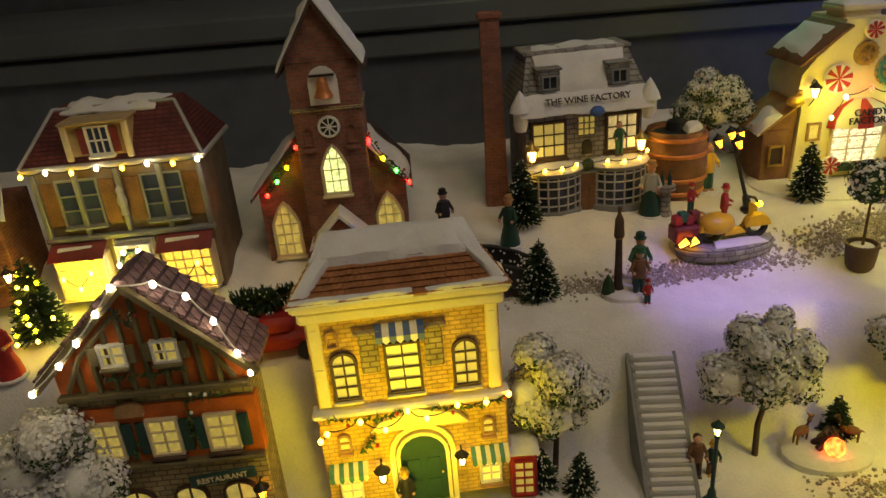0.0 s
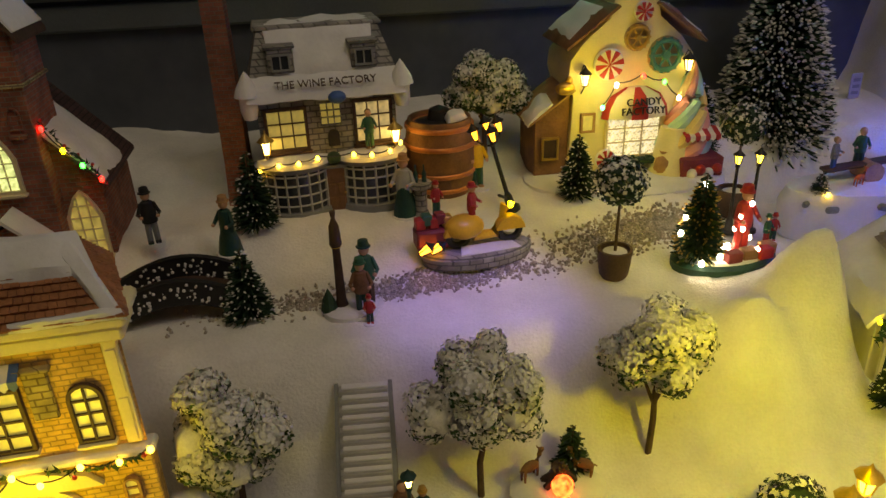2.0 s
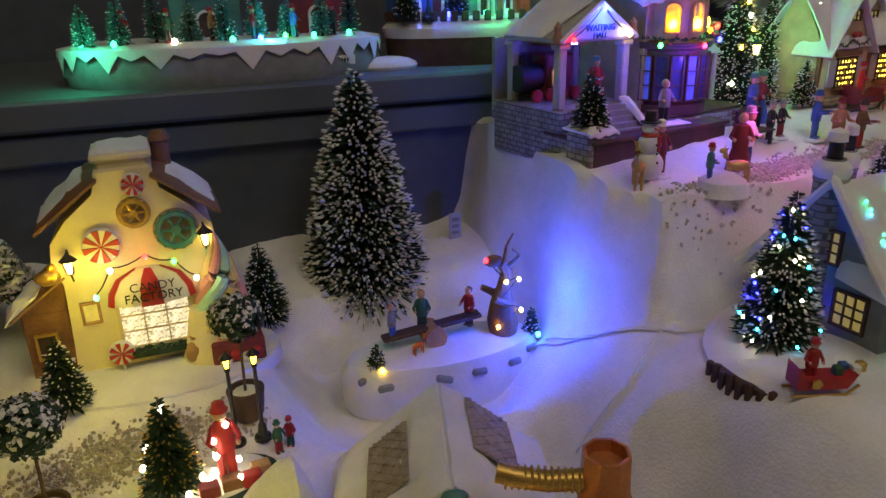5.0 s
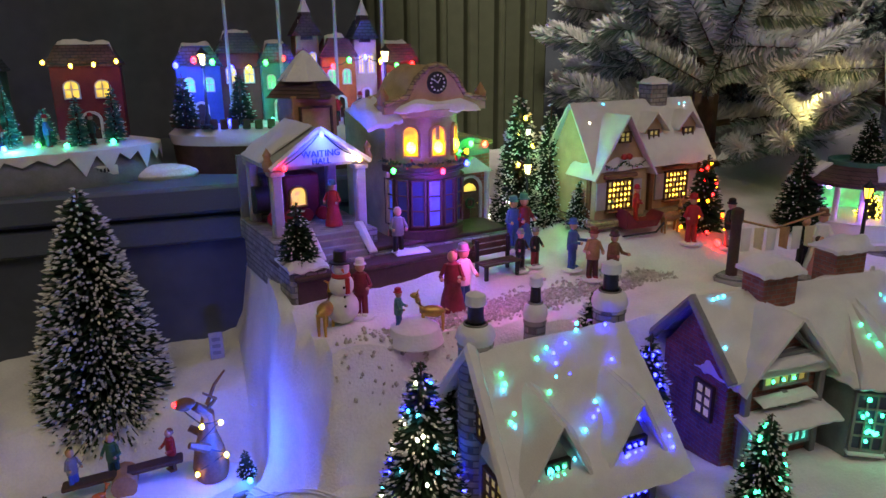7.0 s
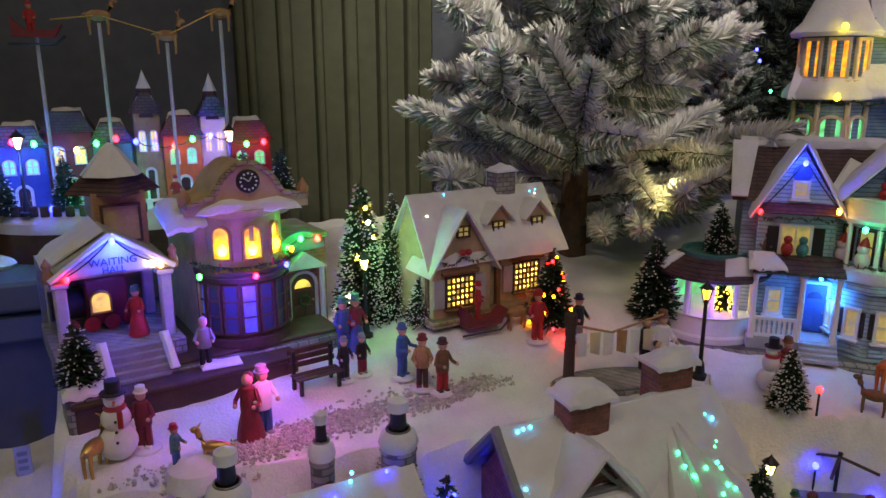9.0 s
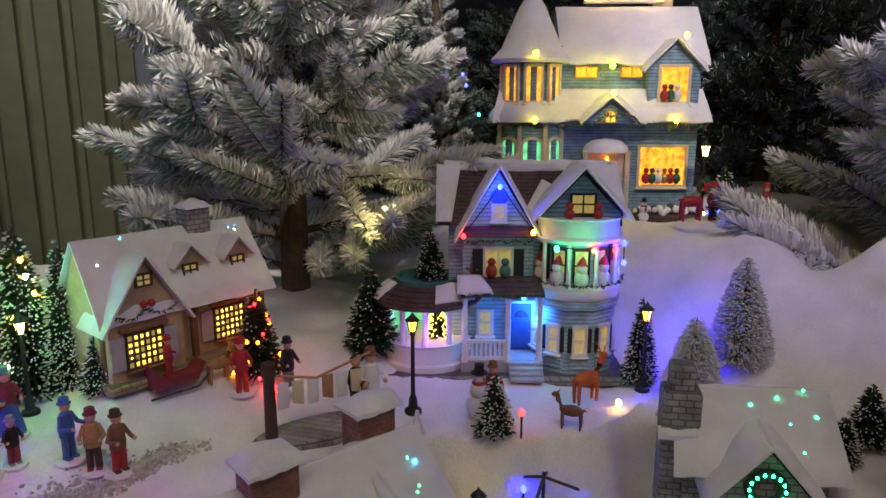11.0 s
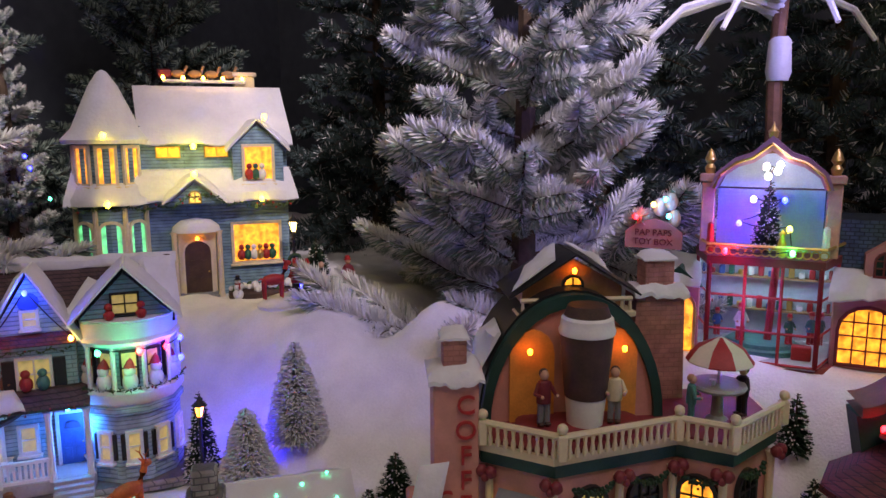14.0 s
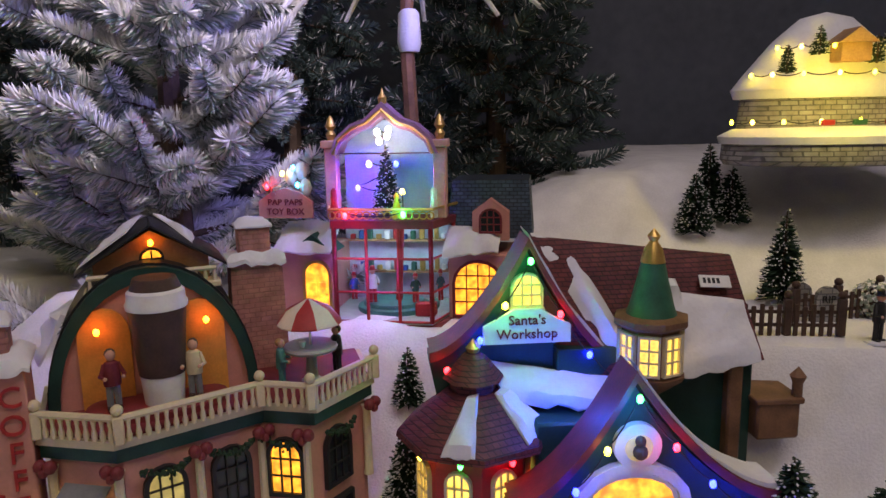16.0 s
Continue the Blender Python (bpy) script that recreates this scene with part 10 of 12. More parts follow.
SPRAY_W = sprays([BARK, LEAF_G, LEAF_W], 1, 1.02, 0.0270, 0.20, 0.00026)
SPRAY_D = sprays([BARK, LEAF_N, LEAF_W], 30, 0.13, 0.0200, -0.25, 0.0006)
SPRAY_M = sprays([BARK, LEAF_N, LEAF_G], 60, 0.60, 0.0200, 0.10, 0.0005)
big_fir(pose(1.47, 0.99, 1.10), 0.95, 0.29, "tall flocked fir with grey-green frosted branches", SPRAY_W, 64, 3, 0.09)
big_fir(pose(2.02, 0.36, 1.12), 0.95, 0.29, "tall flocked fir lit violet and white", SPRAY_W, 66, 8, 0.06)
big_fir(pose(1.76, 1.04, 1.12), 0.62, 0.085, "slim flocked fir between the houses", SPRAY_W, 56, 5, 0.05, "slim_fir_tree", 5, 0.6)
big_fir(pose(2.12, 1.14, 1.10), 0.95, 0.27, "dark green fir with a little frost", SPRAY_M, 80, 6, 0.10, "dark_fir_tree")
big_fir(pose(2.38, 0.80, 1.10), 0.95, 0.25, "dark fir standing behind the blue mansion", SPRAY_D, 110, 7, 0.06, "dark_fir_tree", -4, 0.6)
big_fir(pose(2.40, -0.02, 1.20), 0.95, 0.24, "dark fir with sparse frost behind the toy shop", SPRAY_D, 110, 9, 0.06, "dark_fir_tree", -4, 0.5)
big_fir(pose(2.45, 0.36, 1.15), 1.0, 0.26, "dark fir standing at the back", SPRAY_D, 90, 12, 0.06, "dark_fir_tree", -4, 0.6)
big_fir(pose(1.78, 1.28, 1.0), 1.1, 0.28, "dark green fir at the back wall", SPRAY_M, 80, 14, 0.10, "dark_fir_tree")

dead = thing("bare_frosted_tree", "bare twisted tree with frosted branches behind the toy shop", "tree", pose(2.06, 0.06, 1.24))
part("trunk", Solid().tube([(0, 0, 0), (0.003, 0, 0.2), (0, 0.004, 0.32), (0.004, 0, 0.42)], 0.010, 8, 0.008), WOOD, dead)
part("frost_cuff", Solid().lathe([(0.012, 0.30), (0.015, 0.31), (0.013, 0.345), (0.009, 0.35)], 10), SNOW, dead)
for k in range(9):
    a = 40 * k
    q = radians(a)
    part("limb", Solid().tube([(0, 0, 0.36 + 0.008 * k), (0.05 * math.cos(q), 0.06 * math.sin(q), 0.40), (0.09 * math.cos(q), 0.12 * math.sin(q), 0.385), (0.11 * math.cos(q), 0.16 * math.sin(q), 0.35)], 0.006, 6, 0.003), LEAF_W, dead)

fir("snowy_bottle_brush_fir", pose(0.667, 0.905, 0.972), 0.268, 0.074, "big dark bottle-brush fir with snow tips", n=6500, tip=0.55, seed=2)
fir("bottle_brush_fir", on(0.067, 0.606), 0.062, 0.020, "dark bottle-brush fir at the bridge", n=900, tip=0.25, seed=3)
fir("bottle_brush_fir", on(0.064, 0.722), 0.075, 0.022, "dark green fir beside the wine shop", n=900, tip=0.1, seed=4)
fir("bottle_brush_fir", on(0.376, 0.742), 0.066, 0.020, "green fir before the sweet shop", n=1000, tip=0.2, seed=5)
fir("bottle_brush_fir", on(0.547, 0.845), 0.085, 0.026, "frosted dark fir behind the sweet shop", n=1100, tip=0.3, seed=6)
fir("bottle_brush_fir", on(0.560, 0.500), 0.058, 0.016, "dark green fir at the brewery corner", n=900, tip=0.1, seed=7)
fir("bottle_brush_fir", on(0.050, 0.470), 0.040, 0.014, "small green fir on the lower snow", n=500, tip=0.3, seed=8)
fir("bottle_brush_fir", on(0.080, 0.460), 0.042, 0.014, "small green fir on the lower snow", n=500, tip=0.3, seed=9)
fir("bottle_brush_fir", on(0.306, 0.500), 0.050, 0.016, "green fir beside the red fire", n=700, tip=0.1, seed=10)
fir("lit_fir", on(0.905, 0.545), 0.125, 0.032, "snowy fir with tiny blue and white lights", n=2200, tip=0.35, seed=11)
fir("lit_fir", on(0.945, 0.585), 0.105, 0.026, "dark fir with snow tufts behind the starlit cottage", n=1600, tip=0.35, seed=12)
fir("lit_fir", on(1.090, 0.555), 0.115, 0.026, "dark fir with blue lights between the houses", n=1800, tip=0.3, seed=13)
fir("snowy_fir", on(1.075, 0.615), 0.080, 0.022, "slim snow-covered fir on the slope", n=1300, tip=0.8, seed=14)
fir("lit_fir", on(1.128, 0.470), 0.075, 0.021, "snowy fir with teal lights beside the brick inn", n=1000, tip=0.5, seed=15)
fir("bottle_brush_fir", on(1.345, 0.520), 0.075, 0.021, "green fir with snow tips by the brick inn", n=1100, tip=0.35, seed=16)
fir("bottle_brush_fir", pose(0.8585, 0.753, 1.183), 0.056, 0.018, "blue-green fir on the station plinth", n=800, tip=0.2, seed=17, stand=False)
fir("lit_fir", pose(1.128, 0.872, 1.155), 0.165, 0.034, "snowy fir with warm lights beside the station", n=2400, tip=0.5, seed=18)
fir("snowy_fir", pose(1.158, 0.856, 1.155), 0.150, 0.026, "snow-laden slim fir beside the cottage", n=1800, tip=0.75, seed=19)
fir("snowy_fir", on(1.168, 0.800), 0.055, 0.017, "small snowy fir before the cottage", n=800, tip=0.5, seed=20)
fir("decorated_fir", on(1.300, 0.765), 0.088, 0.024, "decorated fir with red and orange lights", n=1300, tip=0.12, seed=21)
fir("bottle_brush_fir", on(1.425, 0.755), 0.095, 0.030, "dark violet-lit fir beside the Victorian house", n=1200, tip=0.2, seed=22)
fir("frosted_fir", on(1.412, 0.560), 0.055, 0.018, "pale frosted fir before the Victorian house", n=900, tip=0.6, seed=23)
fir("snowy_fir", on(1.606, 0.545), 0.095, 0.018, "slim fir with snow beside the Victorian bay", n=1100, tip=0.5, seed=24)
fir("white_fir", on(1.605, 0.487), 0.082, 0.028, "white bottle-brush fir lit blue", LEAF_W, SNOW, 4200, 0.6, 25)
fir("white_fir", on(1.660, 0.470), 0.105, 0.030, "white bottle-brush fir lit blue", LEAF_W, SNOW, 4800, 0.6, 26)
fir("bottle_brush_fir", on(1.585, 0.395), 0.060, 0.024, "frosted green fir on the slope", n=900, tip=0.3, seed=27)
fir("snowy_fir", on(1.605, 0.352), 0.042, 0.016, "little snowy fir before the coffee house", n=600, tip=0.6, seed=28)
fir("bottle_brush_fir", on(1.640, 0.345), 0.055, 0.020, "dark frosted fir beside the coffee house", n=800, tip=0.4, seed=29)
fir("bottle_brush_fir", on(1.935, 0.640), 0.072, 0.022, "dark fir beside the blue mansion", n=900, tip=0.15, seed=30)
fir("frosted_fir", on(1.715, 0.005), 0.075, 0.022, "blue-lit frosted fir beside the coffee house", n=1000, tip=0.5, seed=31)
fir("frosted_fir", on(1.700, -0.012), 0.050, 0.016, "blue-lit frosted fir beside the workshop", n=700, tip=0.5, seed=32)
fir("bottle_brush_fir", on(1.800, 0.020), 0.060, 0.016, "green fir before the toy shop", n=700, tip=0.3, seed=33)
fir("bottle_brush_fir", on(1.668, -0.285, 0, 0.02), 0.065, 0.026, "snow-tipped dark fir beside the workshop", n=1100, tip=0.35, seed=34)
fir("bottle_brush_fir", on(1.672, -0.350, 0, 0.02), 0.050, 0.020, "snow-tipped dark fir at the table edge", n=900, tip=0.35, seed=35)
for i, (x, y, h) in enumerate(((2.060, -0.285, 0.075), (2.085, -0.305, 0.090), (2.075, -0.330, 0.070), (1.930, -0.350, 0.100))):
    fir("bottle_brush_fir", on(x, y), h, 0.024, "green frosted fir on the back slope", n=1000, tip=0.3, seed=36 + i, group="back slope firs")


def dots(m, h, r, n, cols, label, seed, size=0.0012):
    """Tiny lights spread over a fir."""
    root = thing("fir_lights", label, "string lights", m)
    rnd = random.Random(seed)
    for i in range(n):
        t = rnd.random() ** 1.3 * 0.9
        a = rnd.uniform(0, 2 * pi)
        rr = r * (1 - t) ** 0.85 * 1.0
        bulb(root, (rr * math.cos(a), rr * math.sin(a), h * (0.08 + 0.9 * t)), cols[i % len(cols)], size)
    return root


dots(on(0.905, 0.545), 0.125, 0.032, 46, ["cyan", "white", "blue"], "tiny blue and white lights on a fir", 1)
dots(on(1.090, 0.555), 0.115, 0.026, 40, ["blue"], "tiny blue lights on a fir", 2, 0.0014)
dots(on(1.128, 0.470), 0.075, 0.021, 26, ["teal"], "tiny teal lights on a fir", 3)
dots(pose(1.128, 0.872, 1.155), 0.165, 0.034, 14, ["white", "warm"], "warm white bulbs on the station fir", 4, 0.0022)
dots(on(1.300, 0.765), 0.088, 0.024, 26, ["red", "amber"], "red and orange bulbs on the decorated fir", 5, 0.0016)
b = thing("red_glow_lamp", "bright red bulb at the foot of the decorated fir", "bulb", on(1.304, 0.742))
bulb(b, (0, 0, 0.006), "red", 0.0033)

clA = [(-0.020, 0, 0.080, 0.020), (0.020, 0.004, 0.078, 0.020), (0.0, -0.004, 0.100, 0.019), (0.002, -0.006, 0.062, 0.018), (-0.012, 0.004, 0.112, 0.014)]
clB = [(-0.028, 0, 0.082, 0.019), (0.022, 0.0, 0.080, 0.020), (-0.004, 0, 0.108, 0.022), (0.022, -0.004, 0.104, 0.015), (-0.004, -0.006, 0.080, 0.017), (0.006, 0, 0.126, 0.013)]
clC = [(-0.020, 0, 0.092, 0.018), (0.020, 0.0, 0.090, 0.020), (0.0, 0, 0.108, 0.021), (0.004, -0.004, 0.080, 0.017), (0.022, 0.004, 0.104, 0.014)]
round_tree(on(0.063, 0.488), 0.11, clA, "snow-flocked broadleaf tree with yellow light", seed=1)
round_tree(on(0.235, 0.492), 0.13, clB, "snow-flocked broadleaf tree with bent trunk", seed=2)
round_tree(on(0.368, 0.504), 0.12, clC, "snow-flocked broadleaf tree lit yellow from below", seed=3)
round_tree(on(-0.305, 0.405), 0.13, [(-0.02, 0, 0.085, 0.024), (0.02, -0.004, 0.078, 0.022), (0, 0, 0.11, 0.024), (0.03, -0.01, 0.052, 0.022), (-0.012, -0.012, 0.060, 0.022)], "snow-flocked broadleaf tree beside the restaurant", seed=4)
round_tree(pose(0.302, 0.848, 1.015), 0.10, [(-0.012, 0, 0.090, 0.019), (0.018, 0, 0.078, 0.019), (-0.022, 0, 0.070, 0.017), (0.030, 0, 0.058, 0.017), (0.006, -0.006, 0.062, 0.018)], "dim snow-flocked tree behind the wine vat", seed=5, frost=0.5)
topiary(on(0.374, 0.621), "round topiary with snow in a wooden tub", 0.088, 0.022)
topiary(on(0.512, 0.690), "round topiary with snow in a wooden tub", 0.090, 0.020)
topiary(on(0.440, 0.425), "low round bush lit yellow", 0.022, 0.024, False)


# ---- small things on the old street ----
def bridge():
    r = thing("iron_footbridge", "black iron footbridge with pierced sides and snow", "bridge", pose(0.012, 0.628, 0.972, 0, 0, 4))
    n = 16
    for y in (-0.022, 0.022):
        s = Solid()
        for i in range(n):
            q0, q1 = i / n, (i + 1) / n
            x0, x1 = -0.055 + 0.11 * q0, -0.055 + 0.11 * q1
            z0, z1 = 0.018 * math.sin(pi * q0), 0.018 * math.sin(pi * q1)
            s.put([(x0, y - 0.001, z0), (x1, y - 0.001, z1), (x1, y - 0.001, z1 + 0.022), (x0, y - 0.001, z0 + 0.022), (x0, y + 0.001, z0), (x1, y + 0.001, z1), (x1, y + 0.001, z1 + 0.022), (x0, y + 0.001, z0 + 0.022)],
                  [(0, 1, 2, 3), (7, 6, 5, 4), (3, 2, 6, 7), (0, 4, 5, 1)])
        side = part("side", s, BLACK, r)
        rnd = random.Random(3)
        fl = Solid()
        for i in range(70):
            q = rnd.random()
            fl.ball(-0.055 + 0.11 * q, y - 0.0014, 0.018 * math.sin(pi * q) + rnd.uniform(0.002, 0.020), rnd.uniform(0.0006, 0.0016), 5, 4)
        tagged(part("snow_dusting", fl, SNOW, side), kind="stuff")
        part("hand_rail", Solid().tube([(-0.055 + 0.11 * i / n, y, 0.022 + 0.018 * math.sin(pi * i / n)) for i in range(n + 1)], 0.0018, 6), BLACK, r)
    s = Solid()
    for i in range(n):
        q0, q1 = i / n, (i + 1) / n
        x0, x1 = -0.055 + 0.11 * q0, -0.055 + 0.11 * q1
        z0, z1 = 0.004 + 0.018 * math.sin(pi * q0), 0.004 + 0.018 * math.sin(pi * q1)
        s.put([(x0, -0.022, z0), (x1, -0.022, z1), (x1, 0.022, z1), (x0, 0.022, z0), (x0, -0.022, z0 - 0.003), (x1, -0.022, z1 - 0.003), (x1, 0.022, z1 - 0.003), (x0, 0.022, z0 - 0.003)], [(0, 1, 2, 3), (7, 6, 5, 4)])
    part("deck", s, WOOD_D, r)


bridge()
figurine(pose(-0.020, 0.690, 1.008, 0, 0, 20), 0.052, BLACK, GREY, BLACK, "dark figurine in top hat on the bridge", base=False)
figurine(pose(0.046, 0.678, 0.998, 0, 0, -30), 0.054, GREEN_D, GREEN_D, WOOD_L, "green dressed figurine at the bridge end", skirt=True)

st = thing("snowy_stairs", "grey stone stairs with snow on the treads", "stairs", pose(0.154, 0.532, 0.950, 0, 0, -2))
for i in range(17):
    y, z = -0.0056 * i, -0.0048 * i
    sp = part("step", Solid().box(0, y, z - 0.060, 0.037, 0.0085, 0.058, 0.0008), GREY_L, st)
    part("step_snow", Solid().box(0.001, y + 0.0004, z - 0.002, 0.034, 0.0060, 0.0016, 0.0007), SNOW, sp)
for sx in (-1, 1):
    part("stringer", Solid().put([(sx * 0.0200 + dx, y, z) for dx in (-0.0015, 0.0015) for y, z in ((0.004, 0.0), (-0.096, -0.082), (-0.096, -0.110), (0.004, -0.060))], [(0, 1, 2, 3), (7, 6, 5, 4), (0, 4, 5, 1), (1, 5, 6, 2), (3, 2, 6, 7), (0, 3, 7, 4)]), GREY, st)

lp = thing("candle_post_group", "lamp post figurine group with candle bottle and children", "figurine group", on(0.147, 0.606))
part("stand", Solid().lathe([(0.022, -0.004), (0.022, 0.004), (0.018, 0.006)], 16), SNOW, lp)
part("post", Solid().lathe([(0.006, 0.004), (0.004, 0.012), (0.003, 0.056), (0.005, 0.060), (0.004, 0.076), (0.0015, 0.082), (0.0025, 0.088)], 10, -0.006, 0), WOOD_D, lp)
part("yellow_lamp", Solid().lathe([(0.0042, 0.058), (0.0046, 0.066), (0.0042, 0.072)], 10, -0.006, 0), YELLOW, lp)
part("shrub", Solid().lathe([(0.007, 0.004), (0.005, 0.014), (1e-5, 0.024)], 8, -0.016, -0.004), LEAF, lp)
figurine(on(0.158, 0.596), 0.050, WOOD, GREEN_D, GREEN, "brown and green figurine beside the lamp post")
figurine(on(0.162, 0.612), 0.058, GREEN, WOOD_D, GREEN_D, "green clad figurine behind the lamp post")
figurine(on(0.163, 0.584), 0.026, RED, GREEN_D, RED, "small red clad child figurine")

sc = thing("yellow_scooter", "yellow motor scooter with red gifts and sidecar", "scooter", on(0.262, 0.668, 8, 0.004))
part("stand", Solid().lathe([(0.050, -0.006), (0.052, 0.004), (0.046, 0.008)], 24, sy=0.5), STONE, sc)
part("stand_snow", Solid().slab((-0.02, -0.022, 0.008), (0.036, -0.020, 0.008), (0.030, -0.004, 0.009), (-0.016, -0.006, 0.009), 0.003, 8, 5, 0.5), SNOW, sc)
for x in (-0.018, 0.030):
    part("wheel", Solid().put(*torus(0.0095, 0.0035)), BLACK, sc, m=pose(x, -0.004, 0.020, 90, 0, 0))
    part("mudguard", Solid().lathe([(0.0135, -0.005), (0.0145, 0.0), (0.0135, 0.005)], 14, a0=0.1, a1=pi - 0.1, m=pose(x, -0.004, 0.020, 90, 0, 0)), YELLOW, sc)
part("body", Solid().ball(-0.012, -0.004, 0.028, 0.014, 12, 8, sx=1.3, sz=0.8).tube([(-0.004, -0.004, 0.018), (0.016, -0.004, 0.018), (0.026, -0.004, 0.044)], 0.005, 8), YELLOW, sc)
part("handlebar", Solid().tube([(0.024, -0.014, 0.048), (0.026, -0.004, 0.050), (0.024, 0.008, 0.048)], 0.0014, 6), BLACK, sc)
part("headlight", Solid().ball(0.030, -0.006, 0.044, 0.0032, 8, 6), LED["yellow"], sc)
part("cart", Solid().box(-0.040, 0.004, 0.010, 0.030, 0.020, 0.018, 0.002), MAROON, sc)
for k in range(5):
    part("gift", Solid().box(-0.050 + 0.006 * k, 0.004, 0.028 + 0.003 * (k % 2), 0.009, 0.010, 0.010, 0.001), [RED, GREEN, RED, MAROON, GOLD][k], sc)
for x in (-0.056, -0.046):
    lantern(sc, pose(x, -0.006, 0.012, 0, 60, 0), 0.014, BLACK, "amber", arm=False)
figurine(on(0.258, 0.666, 60, 0.030), 0.042, RED, RED, RED, "red clad bearded figurine riding the scooter", base=False)
figurine(on(0.228, 0.676, 20, 0.034), 0.032, RED, GREEN, RED, "red hatted elf figurine on the gift cart", base=False)

figurine(on(0.204, 0.735, -20), 0.062, GREY_L, GREEN_D, WOOD_L, "green and white dressed figurine with wine tray", skirt=True, arm=0.8)
tb = thing("stone_pedestal", "stone pedestal with wine bottles", "pedestal", on(0.219, 0.732))
part("column", Solid().lathe([(0.009, 0), (0.006, 0.006), (0.006, 0.026), (0.011, 0.030), (0.011, 0.034)], 10), STONE, tb)
for x in (-0.004, 0.004):
    part("bottle", Solid().lathe([(0.0022, 0.034), (0.0022, 0.043), (0.0008, 0.046), (0.0008, 0.051)], 8, x, 0), GREEN_D, tb)
figurine(on(0.282, 0.785, 10), 0.060, YELLOW, GREEN, None, "yellow sweater figurine beside the wine vat", hair=WOOD_L)
street_lamp(on(0.306, 0.722) @ pose(0, 0, 0, 0, -16, 0), 0.098, "leaning black street lamp with amber lanterns", 3, BLACK, "amber", 0.014)

sn = thing("santa_stand", "figurine stand with lit fir, gifts and carolling figure", "figurine stand", on(0.478, 0.632, 6))
part("plate", Solid().lathe([(0.048, -0.006), (0.049, 0.003), (0.044, 0.006)], 24, sy=0.62), GREEN_D, sn)
part("plate_snow", Solid().lathe([(0.045, 0.004), (0.040, 0.008), (1e-5, 0.009)], 24, sy=0.62), SNOW, sn)
for k, (x, y, c) in enumerate(((0.012, -0.018, WOOD), (0.026, -0.020, RED), (0.034, -0.012, WOOD_L), (-0.004, -0.020, MAROON))):
    part("gift_box", Solid().box(x, y, 0.007, 0.014, 0.010, 0.010, 0.001), c, sn)
fir("decorated_fir", on(0.452, 0.628, 0, 0.004), 0.082, 0.023, "decorated fir with golden tinsel and white lights", n=1500, tip=0.2, seed=41, frost=GOLD, stand=False)
dots(on(0.452, 0.628), 0.082, 0.024, 7, ["white"], "white bulbs on the decorated fir", 8, 0.0025)
figurine(on(0.490, 0.628, 10, 0.008), 0.064, RED, RED, RED, "red and white robed bearded figurine with lights", base=False)
dots(on(0.490, 0.622, 0, 0.008), 0.060, 0.013, 9, ["white"], "white bulbs round the red robed figurine", 9, 0.0021)
for x in (0.500, 0.520):
    street_lamp(on(x, 0.668), 0.080, "slim lamp with yellow candle shade", 1, BLACK, "yellow", 0.012)
figurine(on(0.530, 0.654, 20), 0.030, GREEN, RED, GREEN, "small green elf figurine")
figurine(on(0.540, 0.660, -20), 0.028, RED, GREEN, RED, "small red elf figurine")

fr = thing("fire_stand", "snowy log fire with glowing red lamp", "figurine stand", on(0.292, 0.484))
part("mound", Solid().lathe([(0.036, -0.006), (0.037, 0.004), (0.028, 0.010), (1e-5, 0.011)], 20, sy=0.7), SNOW, fr)
for k in range(7):
    a = 2 * pi * k / 7
    part("log", Solid().tube([(0.012 * math.cos(a), 0.010 * math.sin(a), 0.010), (0.004 * math.cos(a + 2), 0.004 * math.sin(a + 2), 0.026)], 0.003, 6), WOOD_D, fr)
part("ember", Solid().ball(0.0, -0.010, 0.016, 0.0085, 9, 7), glow("ember_glow", (1.0, 0.10, 0.02), 4, (0.5, 0.1, 0.05), 0.7, 200), fr)
beast(on(0.272, 0.492, 30, 0.010), 0.026, WOOD, "brown fox figurine at the fire", name="fox_figurine")
beast(on(0.312, 0.490, 150, 0.010), 0.026, WOOD, "brown fox figurine at the fire", name="fox_figurine")
street_lamp(on(0.180, 0.440), 0.080, "dark green street lamp on the lower snow", 1, GREEN_D, "warm", 0.012)
figurine(on(0.176, 0.468), 0.046, WOOD, WOOD_D, None, "brown figurine with musical instrument")
figurine(on(0.190, 0.470), 0.036, GREEN_D, WOOD, GOLD, "green child figurine with golden hat")
kiosk = thing("red_telephone_box", "red telephone box with snow on its roof", "telephone box", on(0.034, 0.468))
part("box", Solid().box(0, 0, 0, 0.022, 0.022, 0.046, 0.002), RED, kiosk)
part("roof_snow", Solid().slab((-0.013, -0.013, 0.046), (0.013, -0.013, 0.046), (0.013, 0.013, 0.046), (-0.013, 0.013, 0.046), 0.005, 6, 6, 0.4), SNOW, kiosk)
window(kiosk, face(0, -0.011, 0.008), 0.014, 0.032, 2, 4, 0, RED, PANE_YD, 0.001)
street_lamp(on(0.452, 0.395), 0.050, "bright yellow lantern on the lower snow", 1, GOLD, "yellow", 0.022)
street_lamp(on(0.470, 0.405), 0.060, "bright yellow lantern on the lower snow", 1, GOLD, "yellow", 0.020)

